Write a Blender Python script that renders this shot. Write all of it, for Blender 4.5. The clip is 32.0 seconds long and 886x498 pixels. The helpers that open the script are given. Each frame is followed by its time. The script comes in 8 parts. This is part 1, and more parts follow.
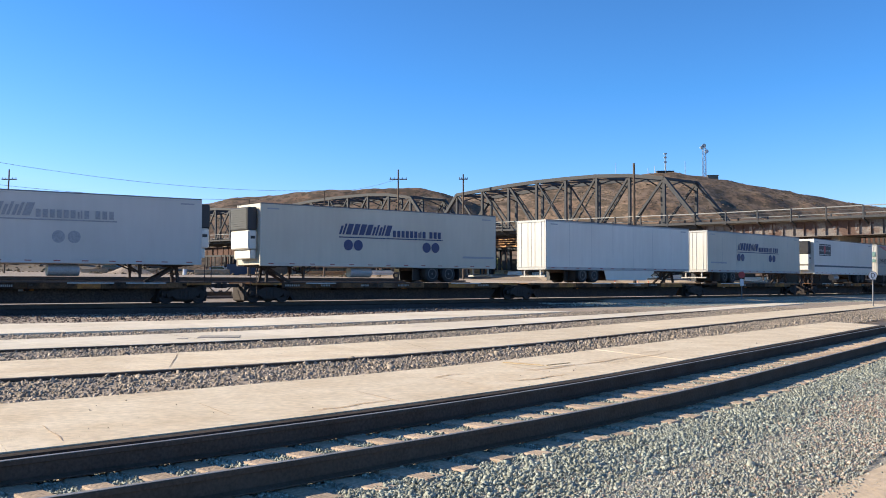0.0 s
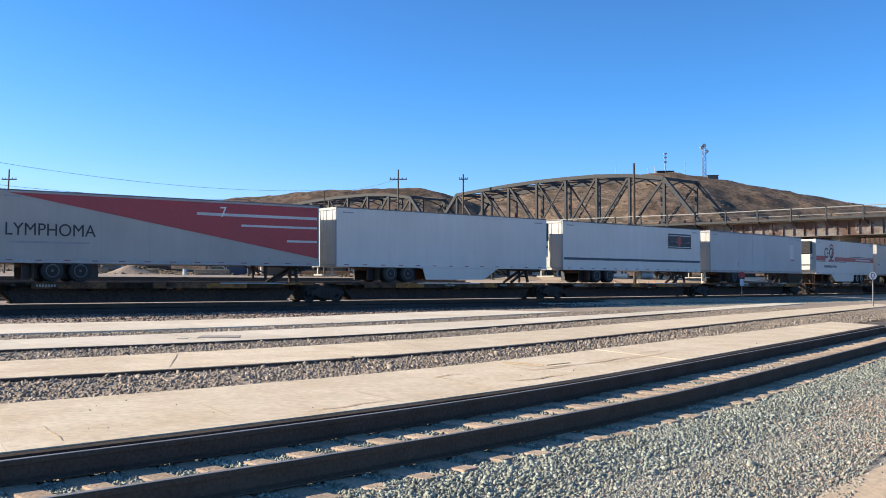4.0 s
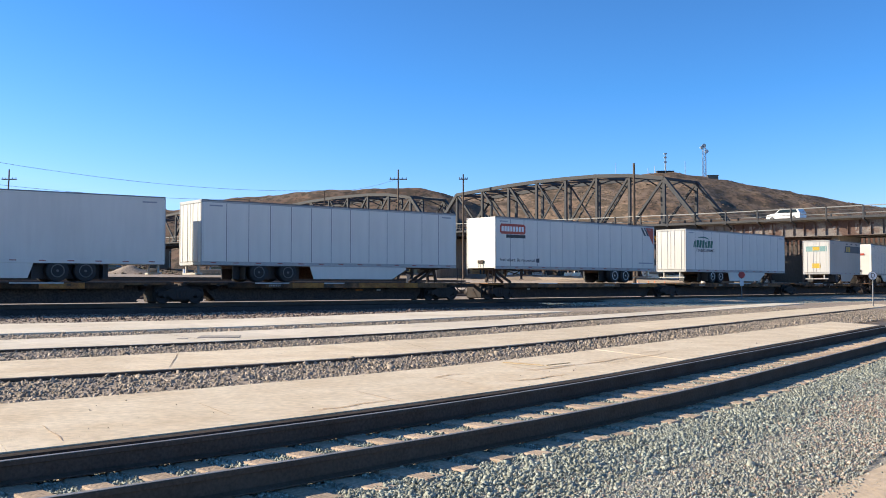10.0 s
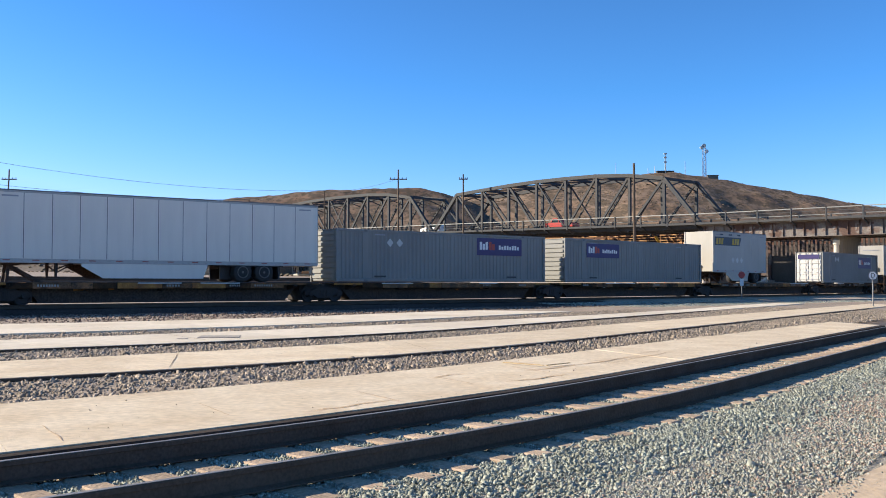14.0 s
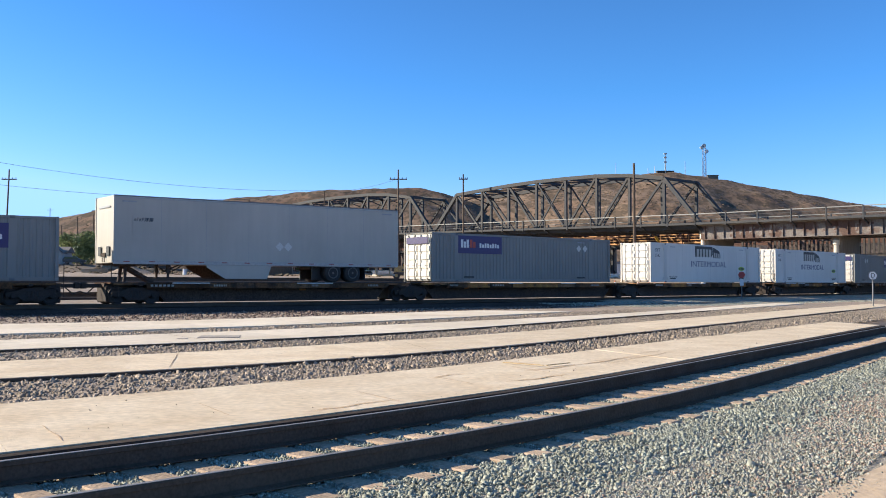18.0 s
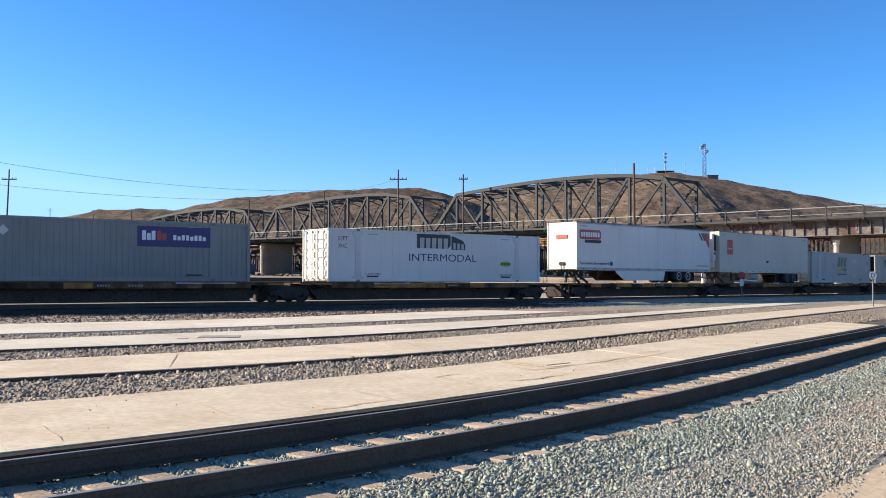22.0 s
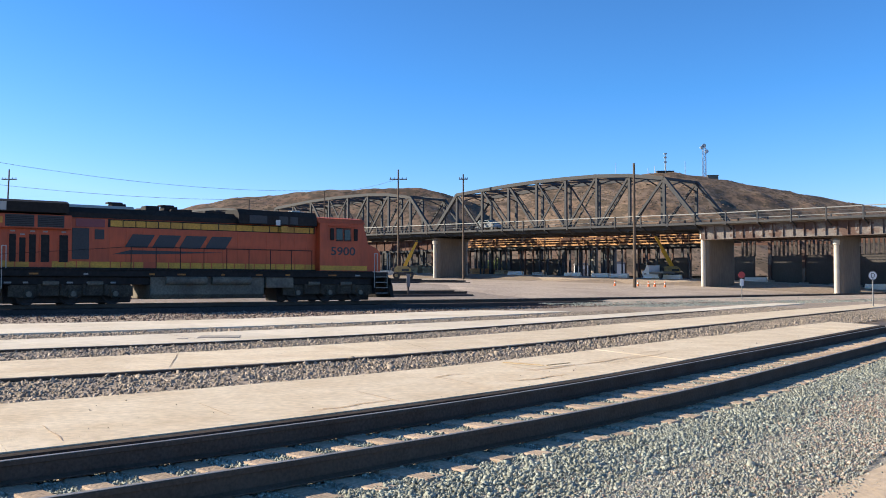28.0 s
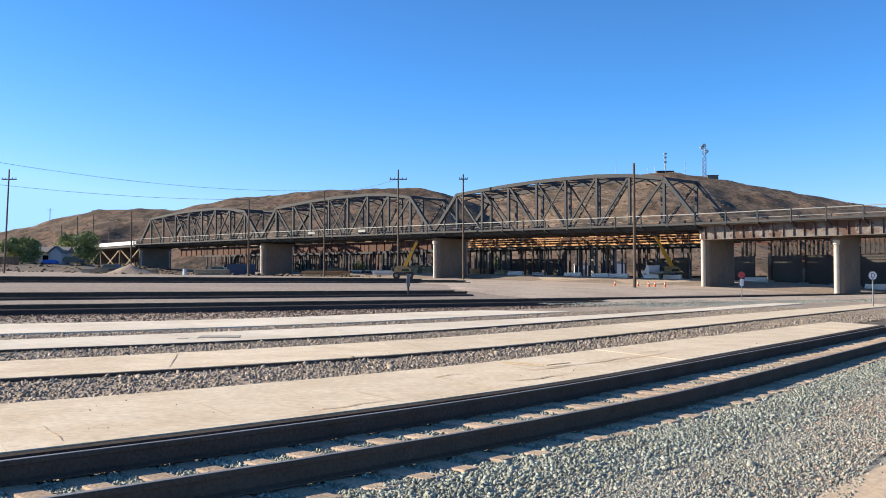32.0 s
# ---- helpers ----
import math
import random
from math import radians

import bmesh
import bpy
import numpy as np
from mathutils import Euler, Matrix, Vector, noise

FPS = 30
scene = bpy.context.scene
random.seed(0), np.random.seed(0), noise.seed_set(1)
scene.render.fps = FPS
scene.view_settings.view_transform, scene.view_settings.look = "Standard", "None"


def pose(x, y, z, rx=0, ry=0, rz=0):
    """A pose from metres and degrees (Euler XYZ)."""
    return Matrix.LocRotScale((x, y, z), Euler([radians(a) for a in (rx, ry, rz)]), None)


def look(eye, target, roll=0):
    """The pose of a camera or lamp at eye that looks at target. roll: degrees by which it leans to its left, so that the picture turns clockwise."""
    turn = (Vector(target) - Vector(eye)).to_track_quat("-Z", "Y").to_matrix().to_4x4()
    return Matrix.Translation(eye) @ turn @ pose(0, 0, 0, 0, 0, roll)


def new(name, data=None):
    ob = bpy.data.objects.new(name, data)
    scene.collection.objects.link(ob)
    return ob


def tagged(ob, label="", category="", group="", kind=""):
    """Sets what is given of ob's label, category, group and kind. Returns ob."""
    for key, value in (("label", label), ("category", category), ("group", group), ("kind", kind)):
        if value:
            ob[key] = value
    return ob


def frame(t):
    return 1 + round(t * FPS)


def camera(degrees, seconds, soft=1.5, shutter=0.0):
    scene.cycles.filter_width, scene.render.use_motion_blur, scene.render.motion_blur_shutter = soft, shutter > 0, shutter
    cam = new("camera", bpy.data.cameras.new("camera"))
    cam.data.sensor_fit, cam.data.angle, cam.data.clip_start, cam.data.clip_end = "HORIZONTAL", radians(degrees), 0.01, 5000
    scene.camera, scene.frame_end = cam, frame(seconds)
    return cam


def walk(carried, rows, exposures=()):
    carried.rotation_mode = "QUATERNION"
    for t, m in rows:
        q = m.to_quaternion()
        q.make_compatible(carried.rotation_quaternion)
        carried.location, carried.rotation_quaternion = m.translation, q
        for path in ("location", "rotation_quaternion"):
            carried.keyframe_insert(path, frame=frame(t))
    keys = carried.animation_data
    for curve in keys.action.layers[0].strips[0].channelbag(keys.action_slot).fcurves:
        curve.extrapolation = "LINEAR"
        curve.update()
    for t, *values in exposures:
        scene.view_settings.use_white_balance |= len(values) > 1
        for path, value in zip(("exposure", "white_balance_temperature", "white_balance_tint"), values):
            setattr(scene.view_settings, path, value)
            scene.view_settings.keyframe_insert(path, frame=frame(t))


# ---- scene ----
EYE = 1.60
cam = camera(48.26, 32.0, soft=0.95)
walk(cam, [(0.0, pose(0, 0, EYE, 92.045, 0, 0)), (32.0, pose(0, 0, EYE, 92.045, 0, 0))])

# ---- world, sun, exposure ----
SUN_AZ = math.atan2(-0.993, 0.12)      # clockwise from +Y
SUN_EL = radians(23.5)
world = bpy.data.worlds.new("sky")
scene.world = world
world.use_nodes = True
wn = world.node_tree.nodes
sky = wn.new("ShaderNodeTexSky")
sky.sky_type = "NISHITA"
sky.sun_disc = False
sky.sun_elevation, sky.sun_rotation = SUN_EL, SUN_AZ
sky.altitude, sky.air_density, sky.dust_density, sky.ozone_density = 600, 1.0, 0.4, 3.2
tint = wn.new("ShaderNodeMix")
tint.data_type, tint.blend_type = "RGBA", "MULTIPLY"
tint.inputs["Factor"].default_value = 1.0
tint.inputs["B"].default_value = (0.52, 0.935, 1.32, 1)      # the deep blue of dry desert air
# clear dry air: the sky away from the sun deepens faster in red and green
parts_of = wn.new("ShaderNodeSeparateColor")
whole = wn.new("ShaderNodeCombineColor")
world.node_tree.links.new(sky.outputs[0], parts_of.inputs[0])
for i, base, power, least, most in ((0, 2.3, 2.0, 0.74, 2.4), (1, 4.0, 1.3, 0.78, 1.42), (2, 4.5, 1.6, 0.42, 1.6)):
    last = parts_of.outputs[i]
    floor_ = wn.new("ShaderNodeMath")
    floor_.operation = "MULTIPLY"
    floor_.inputs[1].default_value = least
    world.node_tree.links.new(last, floor_.inputs[0])
    for op, value in (("DIVIDE", base), ("POWER", power), ("MINIMUM", most), ("MULTIPLY", base)):
        step = wn.new("ShaderNodeMath")
        step.operation = op
        step.inputs[1].default_value = value
        world.node_tree.links.new(last, step.inputs[0])
        last = step.outputs[0]
    step = wn.new("ShaderNodeMath")
    step.operation = "MAXIMUM"
    world.node_tree.links.new(last, step.inputs[0])
    world.node_tree.links.new(floor_.outputs[0], step.inputs[1])
    world.node_tree.links.new(step.outputs[0], whole.inputs[i])
world.node_tree.links.new(whole.outputs[0], tint.inputs["A"])
world.node_tree.links.new(tint.outputs["Result"], wn["Background"].inputs[0])
wn["Background"].inputs[1].default_value = 0.089
sun = new("sun", bpy.data.lights.new("sun", "SUN"))
sun.data.energy, sun.data.angle, sun.data.color = 5.2, radians(0.53), (1.0, 0.88, 0.69)
to_sun = Vector((math.sin(SUN_AZ) * math.cos(SUN_EL), math.cos(SUN_AZ) * math.cos(SUN_EL), math.sin(SUN_EL)))
sun.matrix_world = look(to_sun * 50, (0, 0, 0))
scene.view_settings.exposure = 0.84


# ---- materials ----
def mat(name, color, rough=0.7, metal=0.0, var=0.15, scale=1.0, bump=0.0, bump_scale=30.0, second=None, mix_scale=0.5,
        spec=0.5, island=0.0, per_object=0.0, streak=0.0, sharp=False, coords="Object"):
    """A procedural surface: a base colour, broad blotches of a second colour, fine grain, streaks, bump."""
    m = bpy.data.materials.new(name)
    m.use_nodes = True
    nt = m.node_tree
    nd, ln = nt.nodes, nt.links
    bsdf = nd["Principled BSDF"]
    bsdf.inputs["Roughness"].default_value = rough
    bsdf.inputs["Metallic"].default_value = metal
    bsdf.inputs["Specular IOR Level"].default_value = spec
    co = nd.new("ShaderNodeTexCoord").outputs[coords]
    big = nd.new("ShaderNodeTexNoise")
    big.inputs["Scale"].default_value = mix_scale
    big.inputs["Detail"].default_value = 5
    ln.new(co, big.inputs["Vector"])
    ramp = nd.new("ShaderNodeMapRange")
    ramp.inputs[1].default_value, ramp.inputs[2].default_value = (0.48, 0.56) if sharp else (0.35, 0.68)
    ln.new(big.outputs[0], ramp.inputs[0])
    mix = nd.new("ShaderNodeMix")
    mix.data_type = "RGBA"
    other = second or [c * (1 - var) for c in color]
    mix.inputs["A"].default_value, mix.inputs["B"].default_value = (*color, 1), (*other, 1)
    ln.new(ramp.outputs[0], mix.inputs["Factor"])
    out = mix.outputs["Result"]
    fine = nd.new("ShaderNodeTexNoise")
    fine.inputs["Scale"].default_value = scale * 12
    fine.inputs["Detail"].default_value = 6
    if streak:
        mp = nd.new("ShaderNodeMapping")
        mp.inputs["Scale"].default_value = (1, 1, streak)
        ln.new(co, mp.inputs[0])
        ln.new(mp.outputs[0], fine.inputs["Vector"])
    else:
        ln.new(co, fine.inputs["Vector"])
    r2 = nd.new("ShaderNodeMapRange")
    r2.inputs[1].default_value, r2.inputs[2].default_value = 0.3, 0.7
    r2.inputs[3].default_value, r2.inputs[4].default_value = 1 - var, 1 + var
    ln.new(fine.outputs[0], r2.inputs[0])
    val = r2.outputs[0]
    for kind, amount in (("ShaderNodeNewGeometry", island), ("ShaderNodeObjectInfo", per_object)):
        if amount:
            n = nd.new(kind)
            r3 = nd.new("ShaderNodeMapRange")
            r3.inputs[3].default_value, r3.inputs[4].default_value = 1 - amount, 1 + amount
            ln.new(n.outputs["Random Per Island" if kind.endswith("Geometry") else "Random"], r3.inputs[0])
            mu = nd.new("ShaderNodeMath")
            mu.operation = "MULTIPLY"
            ln.new(val, mu.inputs[0])
            ln.new(r3.outputs[0], mu.inputs[1])
            val = mu.outputs[0]
    sc = nd.new("ShaderNodeVectorMath")
    sc.operation = "SCALE"
    ln.new(out, sc.inputs[0])
    ln.new(val, sc.inputs["Scale"])
    ln.new(sc.outputs[0], bsdf.inputs["Base Color"])
    if bump:
        bn = nd.new("ShaderNodeTexNoise")
        bn.inputs["Scale"].default_value = bump_scale
        bn.inputs["Detail"].default_value = 4
        ln.new(co, bn.inputs["Vector"])
        bp = nd.new("ShaderNodeBump")
        bp.inputs["Strength"].default_value = min(1.0, bump)
        bp.inputs["Distance"].default_value = 0.02
        ln.new(bn.outputs[0], bp.inputs["Height"])
        ln.new(bp.outputs[0], bsdf.inputs["Normal"])
    return m


M = {}


def material(key, *a, **kw):
    if key not in M:
        M[key] = mat(key, *a, **kw)
    return M[key]


# ---- mesh tools ----
class Shape:
    """Collects vertices and faces of one part."""

    def __init__(self):
        self.v, self.f = [], []

    def add(self, verts, faces):
        b = len(self.v)
        self.v += [tuple(p) for p in verts]
        self.f += [tuple(b + i for i in q) for q in faces]
        return self

    def box(self, x0, x1, y0, y1, z0, z1, c=0.0):
        """A box, its edges chamfered by c."""
        if c <= 0:
            return self.add([(x, y, z) for x in (x0, x1) for y in (y0, y1) for z in (z0, z1)],
                            [(0, 1, 3, 2), (4, 6, 7, 5), (0, 4, 5, 1), (2, 3, 7, 6), (0, 2, 6, 4), (1, 5, 7, 3)])
        bm = bmesh.new()
        bmesh.ops.create_cube(bm, size=1)
        for p in bm.verts:
            p.co = ((x0 + x1) / 2 + p.co.x * (x1 - x0), (y0 + y1) / 2 + p.co.y * (y1 - y0), (z0 + z1) / 2 + p.co.z * (z1 - z0))
        bmesh.ops.bevel(bm, geom=bm.edges[:], offset=c, segments=1, affect="EDGES")
        bm.verts.index_update()
        self.add([p.co[:] for p in bm.verts], [[p.index for p in q.verts] for q in bm.faces])
        bm.free()
        return self

    def rod(self, a, b, r, n=8, r2=None, cap=True):
        """A round bar from a to b."""
        a, b = Vector(a), Vector(b)
        d = (b - a).normalized()
        s = d.orthogonal().normalized()
        t = d.cross(s)
        r2 = r if r2 is None else r2
        ring = [(math.cos(2 * math.pi * i / n), math.sin(2 * math.pi * i / n)) for i in range(n)]
        vs = [a + (s * x + t * y) * r for x, y in ring] + [b + (s * x + t * y) * r2 for x, y in ring]
        fs = [(i, (i + 1) % n, n + (i + 1) % n, n + i) for i in range(n)]
        if cap:
            fs += [tuple(range(n))[::-1], tuple(range(n, 2 * n))]
        return self.add(vs, fs)

    def beam(self, a, b, w, h, up=(0, 0, 1)):
        """A rectangular bar from a to b, w wide across and h high along up."""
        a, b, up = Vector(a), Vector(b), Vector(up)
        d = (b - a).normalized()
        s = d.cross(up).normalized()
        u = s.cross(d).normalized()
        vs = [p + s * (i * w / 2) + u * (j * h / 2) for p in (a, b) for i, j in ((-1, -1), (1, -1), (1, 1), (-1, 1))]
        return self.add(vs, [(0, 3, 2, 1), (4, 5, 6, 7), (0, 1, 5, 4), (1, 2, 6, 5), (2, 3, 7, 6), (3, 0, 4, 7)])

    def plate(self, outline, axis, lo, hi):
        """An outline of 2D points pushed from lo to hi along an axis."""
        def at(p, w):
            return {"x": (w, p[0], p[1]), "y": (p[0], w, p[1]), "z": (p[0], p[1], w)}[axis]
        n = len(outline)
        return self.add([at(p, lo) for p in outline] + [at(p, hi) for p in outline],
                        [tuple(range(n))[::-1], tuple(range(n, 2 * n))] + [(i, (i + 1) % n, n + (i + 1) % n, n + i) for i in range(n)])

    def lathe(self, profile, n, axis="y", c=(0, 0, 0)):
        """A profile of (along, radius) turned about an axis through c."""
        vs, fs = [], []
        for w, r in profile:
            for i in range(n):
                a = 2 * math.pi * i / n
                p, q = r * math.cos(a), r * math.sin(a)
                x, y, z = {"x": (w, p, q), "y": (p, w, q), "z": (p, q, w)}[axis]
                vs.append((c[0] + x, c[1] + y, c[2] + z))
        for j in range(len(profile) - 1):
            for i in range(n):
                fs.append((j * n + i, j * n + (i + 1) % n, (j + 1) * n + (i + 1) % n, (j + 1) * n + i))
        fs += [tuple(range(n))[::-1], tuple(range((len(profile) - 1) * n, len(profile) * n))]
        return self.add(vs, fs)

    def mesh(self, name, material_, smooth=False):
        me = bpy.data.meshes.new(name)
        me.from_pydata(self.v, [], self.f)
        me.validate()
        bm = bmesh.new()
        bm.from_mesh(me)
        bmesh.ops.recalc_face_normals(bm, faces=bm.faces)
        bm.to_mesh(me)
        bm.free()
        me.materials.append(material_)
        if smooth:
            me.shade_smooth()
        return me


CACHE = {}


def shared(key, make, material_, smooth=False):
    """One mesh for all alike parts."""
    k = (key, material_.name)
    if k not in CACHE:
        s = Shape()
        make(s)
        CACHE[k] = s.mesh(key if isinstance(key, str) else key[0], material_, smooth)
    return CACHE[k]


def part(name, shape, material_, parent, label="", smooth=False, at=None):
    """Links a shape or a ready mesh as one object under a thing or a part."""
    me = shape if isinstance(shape, bpy.types.Mesh) else shape.mesh(name, material_, smooth)
    ob = new(name, me)
    if parent is not None:
        ob.parent = parent
    if at is not None:
        ob.matrix_basis = at
    if label:
        ob["label"] = label
    return ob


def thing(name, label, category, group="", kind="", at=None):
    ob = tagged(new(name), label, category, group, kind)
    ob.empty_display_size = 0.3
    if at is not None:
        ob.matrix_basis = at
    return ob


TEXTS = {}


def lettering(name, words, size, material_, parent, x, y, z, width=None, label="", shear=0.0, turn=None, bold=0.0):
    """Flat raised letters on a side that faces -y, centred at x, z."""
    key = (words, size, width, shear, material_.name, bold)
    if key not in TEXTS:
        cu = bpy.data.curves.new("letters", "FONT")
        cu.body, cu.size, cu.align_x, cu.align_y, cu.extrude, cu.shear = words, size, "CENTER", "CENTER", 0.004, shear
        cu.offset = bold
        ob = new("letters", cu)
        bpy.context.view_layer.update()
        me = bpy.data.meshes.new_from_object(ob.evaluated_get(bpy.context.evaluated_depsgraph_get()))
        bpy.data.objects.remove(ob)
        xs = [v.co.x for v in me.vertices]
        k = (width / (max(xs) - min(xs))) if width else 1.0
        for v in me.vertices:
            v.co = (v.co.x * k, -v.co.z, v.co.y)
        me.materials.clear()
        me.materials.append(material_)
        TEXTS[key] = me
    ob = part(name, TEXTS[key], material_, parent, label)
    ob.matrix_basis = turn if turn else pose(x, y, z)
    return ob


# ---- the line of the main track, in plan ----
STEP = 1.0
S_LO, S_HI = -160, 760
HEAD0, CURVE, DIST = 0.6927, 0.0029594, 58.644


def bend(s):
    if -45 <= s <= 118:
        return CURVE
    if 135 <= s <= 265:
        return -0.0060
    return 0.0


def _lay():
    out = {0: (0.0, DIST, HEAD0)}
    for sgn in (1, -1):
        x, y, a = 0.0, DIST, HEAD0
        s = 0.0
        while S_LO < s < S_HI:
            for _ in range(10):
                d = sgn * STEP / 10
                k = bend(s + d / 2)
                a += k * d / 2
                x += math.cos(a) * d
                y += math.sin(a) * d
                a += k * d / 2
                s += d
            out[round(s)] = (x, y, a)
    ks = sorted(out)
    return np.array(ks, float), np.array([out[q] for q in ks])


LINE_S, LINE = _lay()


def line(s, off=0.0):
    """Plan point and heading at s metres along the main track's near edge, off metres beyond it."""
    x, y, a = (float(np.interp(s, LINE_S, LINE[:, i])) for i in range(3))
    return x - math.sin(a) * off, y + math.cos(a) * off, a


CENTRE = (-math.sin(HEAD0) / CURVE, DIST + math.cos(HEAD0) / CURVE)


def offset_of(x, y):
    """Distance beyond the main track's near edge, along its bend."""
    if y > 345:
        return 300.0
    r = math.hypot(x - CENTRE[0], y - CENTRE[1])
    return 1 / CURVE - r if y < CENTRE[1] or r < 200 else 300.0


GROUND_OFF = (-400, -45, -40, -12, -5, -1, 4, 9, 24, 50, 74, 123, 172, 260, 400)
GROUND_Z = (0.0, 0.0, 0.03, 0.31, 0.28, 0.12, 0.12, 0.45, 1.25, 1.95, 2.6, 3.4, 4.6, 5.2, 5.2)


# ---- arcs in plan ----
class Arc:
    """A bend from a start point, straight before it and with a given curvature up to its length, then straight."""

    def __init__(self, x, y, head, curve, length, lead=0.0):
        self.o, self.h, self.k, self.n, self.lead = (x, y), head, curve, length, lead

    def __call__(self, s, off=0.0):
        s += self.lead
        q = min(max(s, 0.0), self.n)
        a = self.h + self.k * q
        m = self.h + self.k * q / 2
        c = q * (1 - (self.k * q) ** 2 / 24)
        x, y = self.o[0] + math.cos(m) * c, self.o[1] + math.sin(m) * c
        x, y = x + math.cos(a) * (s - q), y + math.sin(a) * (s - q)
        return x - math.sin(a) * off, y + math.cos(a) * off, a


near_line = Arc(-8.667, 2.107, 0.5998, 0.0219, 17, 7.7)


def beyond_near(x, y):
    """Distance beyond the middle of the near track."""
    s = 0.0
    for _ in range(4):
        px, py, a = near_line(s)
        s += math.cos(a) * (x - px) + math.sin(a) * (y - py)
    px, py, a = near_line(s)
    return -math.sin(a) * (x - px) + math.cos(a) * (y - py)


def yard_z(x, y):
    """The rise of the yard towards the main line."""
    return float(np.interp(offset_of(x, y), GROUND_OFF, GROUND_Z))


def terrace(x, y):
    """The ground steps up a little behind the old bridge."""
    u, v = x - 36.7, y - 132
    n, across = (0.709 * v - 0.705 * u) / 50.2, 0.709 * u + 0.705 * v
    return 0.85 * min(1.0, max(0.0, (across - 1.0) / 5)) * min(1.0, max(0.0, (3.1 - n) / 0.6))


def ground_z(x, y):
    """The same, levelled where the near track lies."""
    if y > 110:
        return yard_z(x, y) + terrace(x, y)
    if x * x + y * y > 90000 or y < -20:
        return yard_z(x, y)
    return yard_z(x, y) * min(1.0, max(0.0, (beyond_near(x, y) - 1.6) / 2.5))


RAIL_HEAD = 0.66


def gone(t):
    """Metres the train has rolled at t seconds."""
    return 22.75 * t - 0.026 * t * t


def on_line(u, t):
    x, y, a = line(u - gone(t), 1.3)
    return pose(x, y, RAIL_HEAD, 0, 0, math.degrees(a))


ROLLING = []                           # (thing, its place along the train)


# ---- materials of the place ----
BALLAST = dict(var=0.45, scale=1.6, bump=1.0, bump_scale=14)
m_ground = mat("desert_dirt", (0.315, 0.245, 0.19), 0.95, var=0.35, scale=0.25, second=(0.235, 0.18, 0.14), mix_scale=0.09, bump=0.6, bump_scale=3)
m_gravel_pad = mat("pad_gravel", (0.33, 0.255, 0.19), 0.95, second=(0.22, 0.175, 0.135), mix_scale=0.35, island=0.5, **BALLAST)
m_red_ballast = mat("dark_ballast", (0.075, 0.058, 0.052), 0.95, second=(0.045, 0.036, 0.034), spec=0.1, mix_scale=0.3, island=0.45, **BALLAST)
m_concrete = mat("pad_concrete", (0.69, 0.57, 0.415), 0.85, var=0.14, scale=0.9, second=(0.59, 0.46, 0.31), mix_scale=1.3, bump=0.25, bump_scale=40, per_object=0.05)
m_concrete_pale = mat("pale_pad_concrete", (0.72, 0.63, 0.51), 0.85, var=0.1, scale=0.3, second=(0.60, 0.505, 0.38), mix_scale=0.4, bump=0.25, bump_scale=40, per_object=0.05)
m_rail = mat("rusty_rail", (0.11, 0.082, 0.064), 0.95, 0.0, var=0.2, scale=3, second=(0.092, 0.064, 0.048), mix_scale=2.0, spec=0.05)
# near-black colour for the shaded gap beside the first pad
m_gap_shade = mat("gap_shade", (0.075, 0.06, 0.05), 0.95, var=0.3, scale=2, spec=0.05)
m_railtop = mat("worn_rail_top", (0.27, 0.25, 0.235), 0.55, 0.25, var=0.2, scale=3, second=(0.20, 0.175, 0.155), mix_scale=1.5)
m_tie = mat("weathered_tie", (0.49, 0.37, 0.275), 0.95, var=0.25, scale=2.5, second=(0.34, 0.26, 0.195), mix_scale=2.5, bump=0.6, bump_scale=30, per_object=0.18, spec=0.1)
m_steel = mat("bridge_steel", (0.038, 0.041, 0.048), 0.75, 0.1, var=0.3, scale=0.5, second=(0.046, 0.044, 0.045), mix_scale=0.4)
m_girder = mat("rusty_girder", (0.095, 0.056, 0.045), 0.85, 0.0, var=0.3, scale=0.6, second=(0.165, 0.145, 0.135), mix_scale=0.35, sharp=True)
m_pier = mat("pier_concrete", (0.215, 0.18, 0.14), 0.9, var=0.15, scale=0.4, second=(0.165, 0.14, 0.112), mix_scale=0.25, streak=0.2)
m_timber = mat("falsework_timber", (0.52, 0.28, 0.12), 0.85, var=0.25, scale=1.0, second=(0.38, 0.20, 0.09), mix_scale=0.5, island=0.25)
m_pole = mat("pole_wood", (0.12, 0.085, 0.06), 0.9, var=0.3, scale=1.5, streak=0.1)


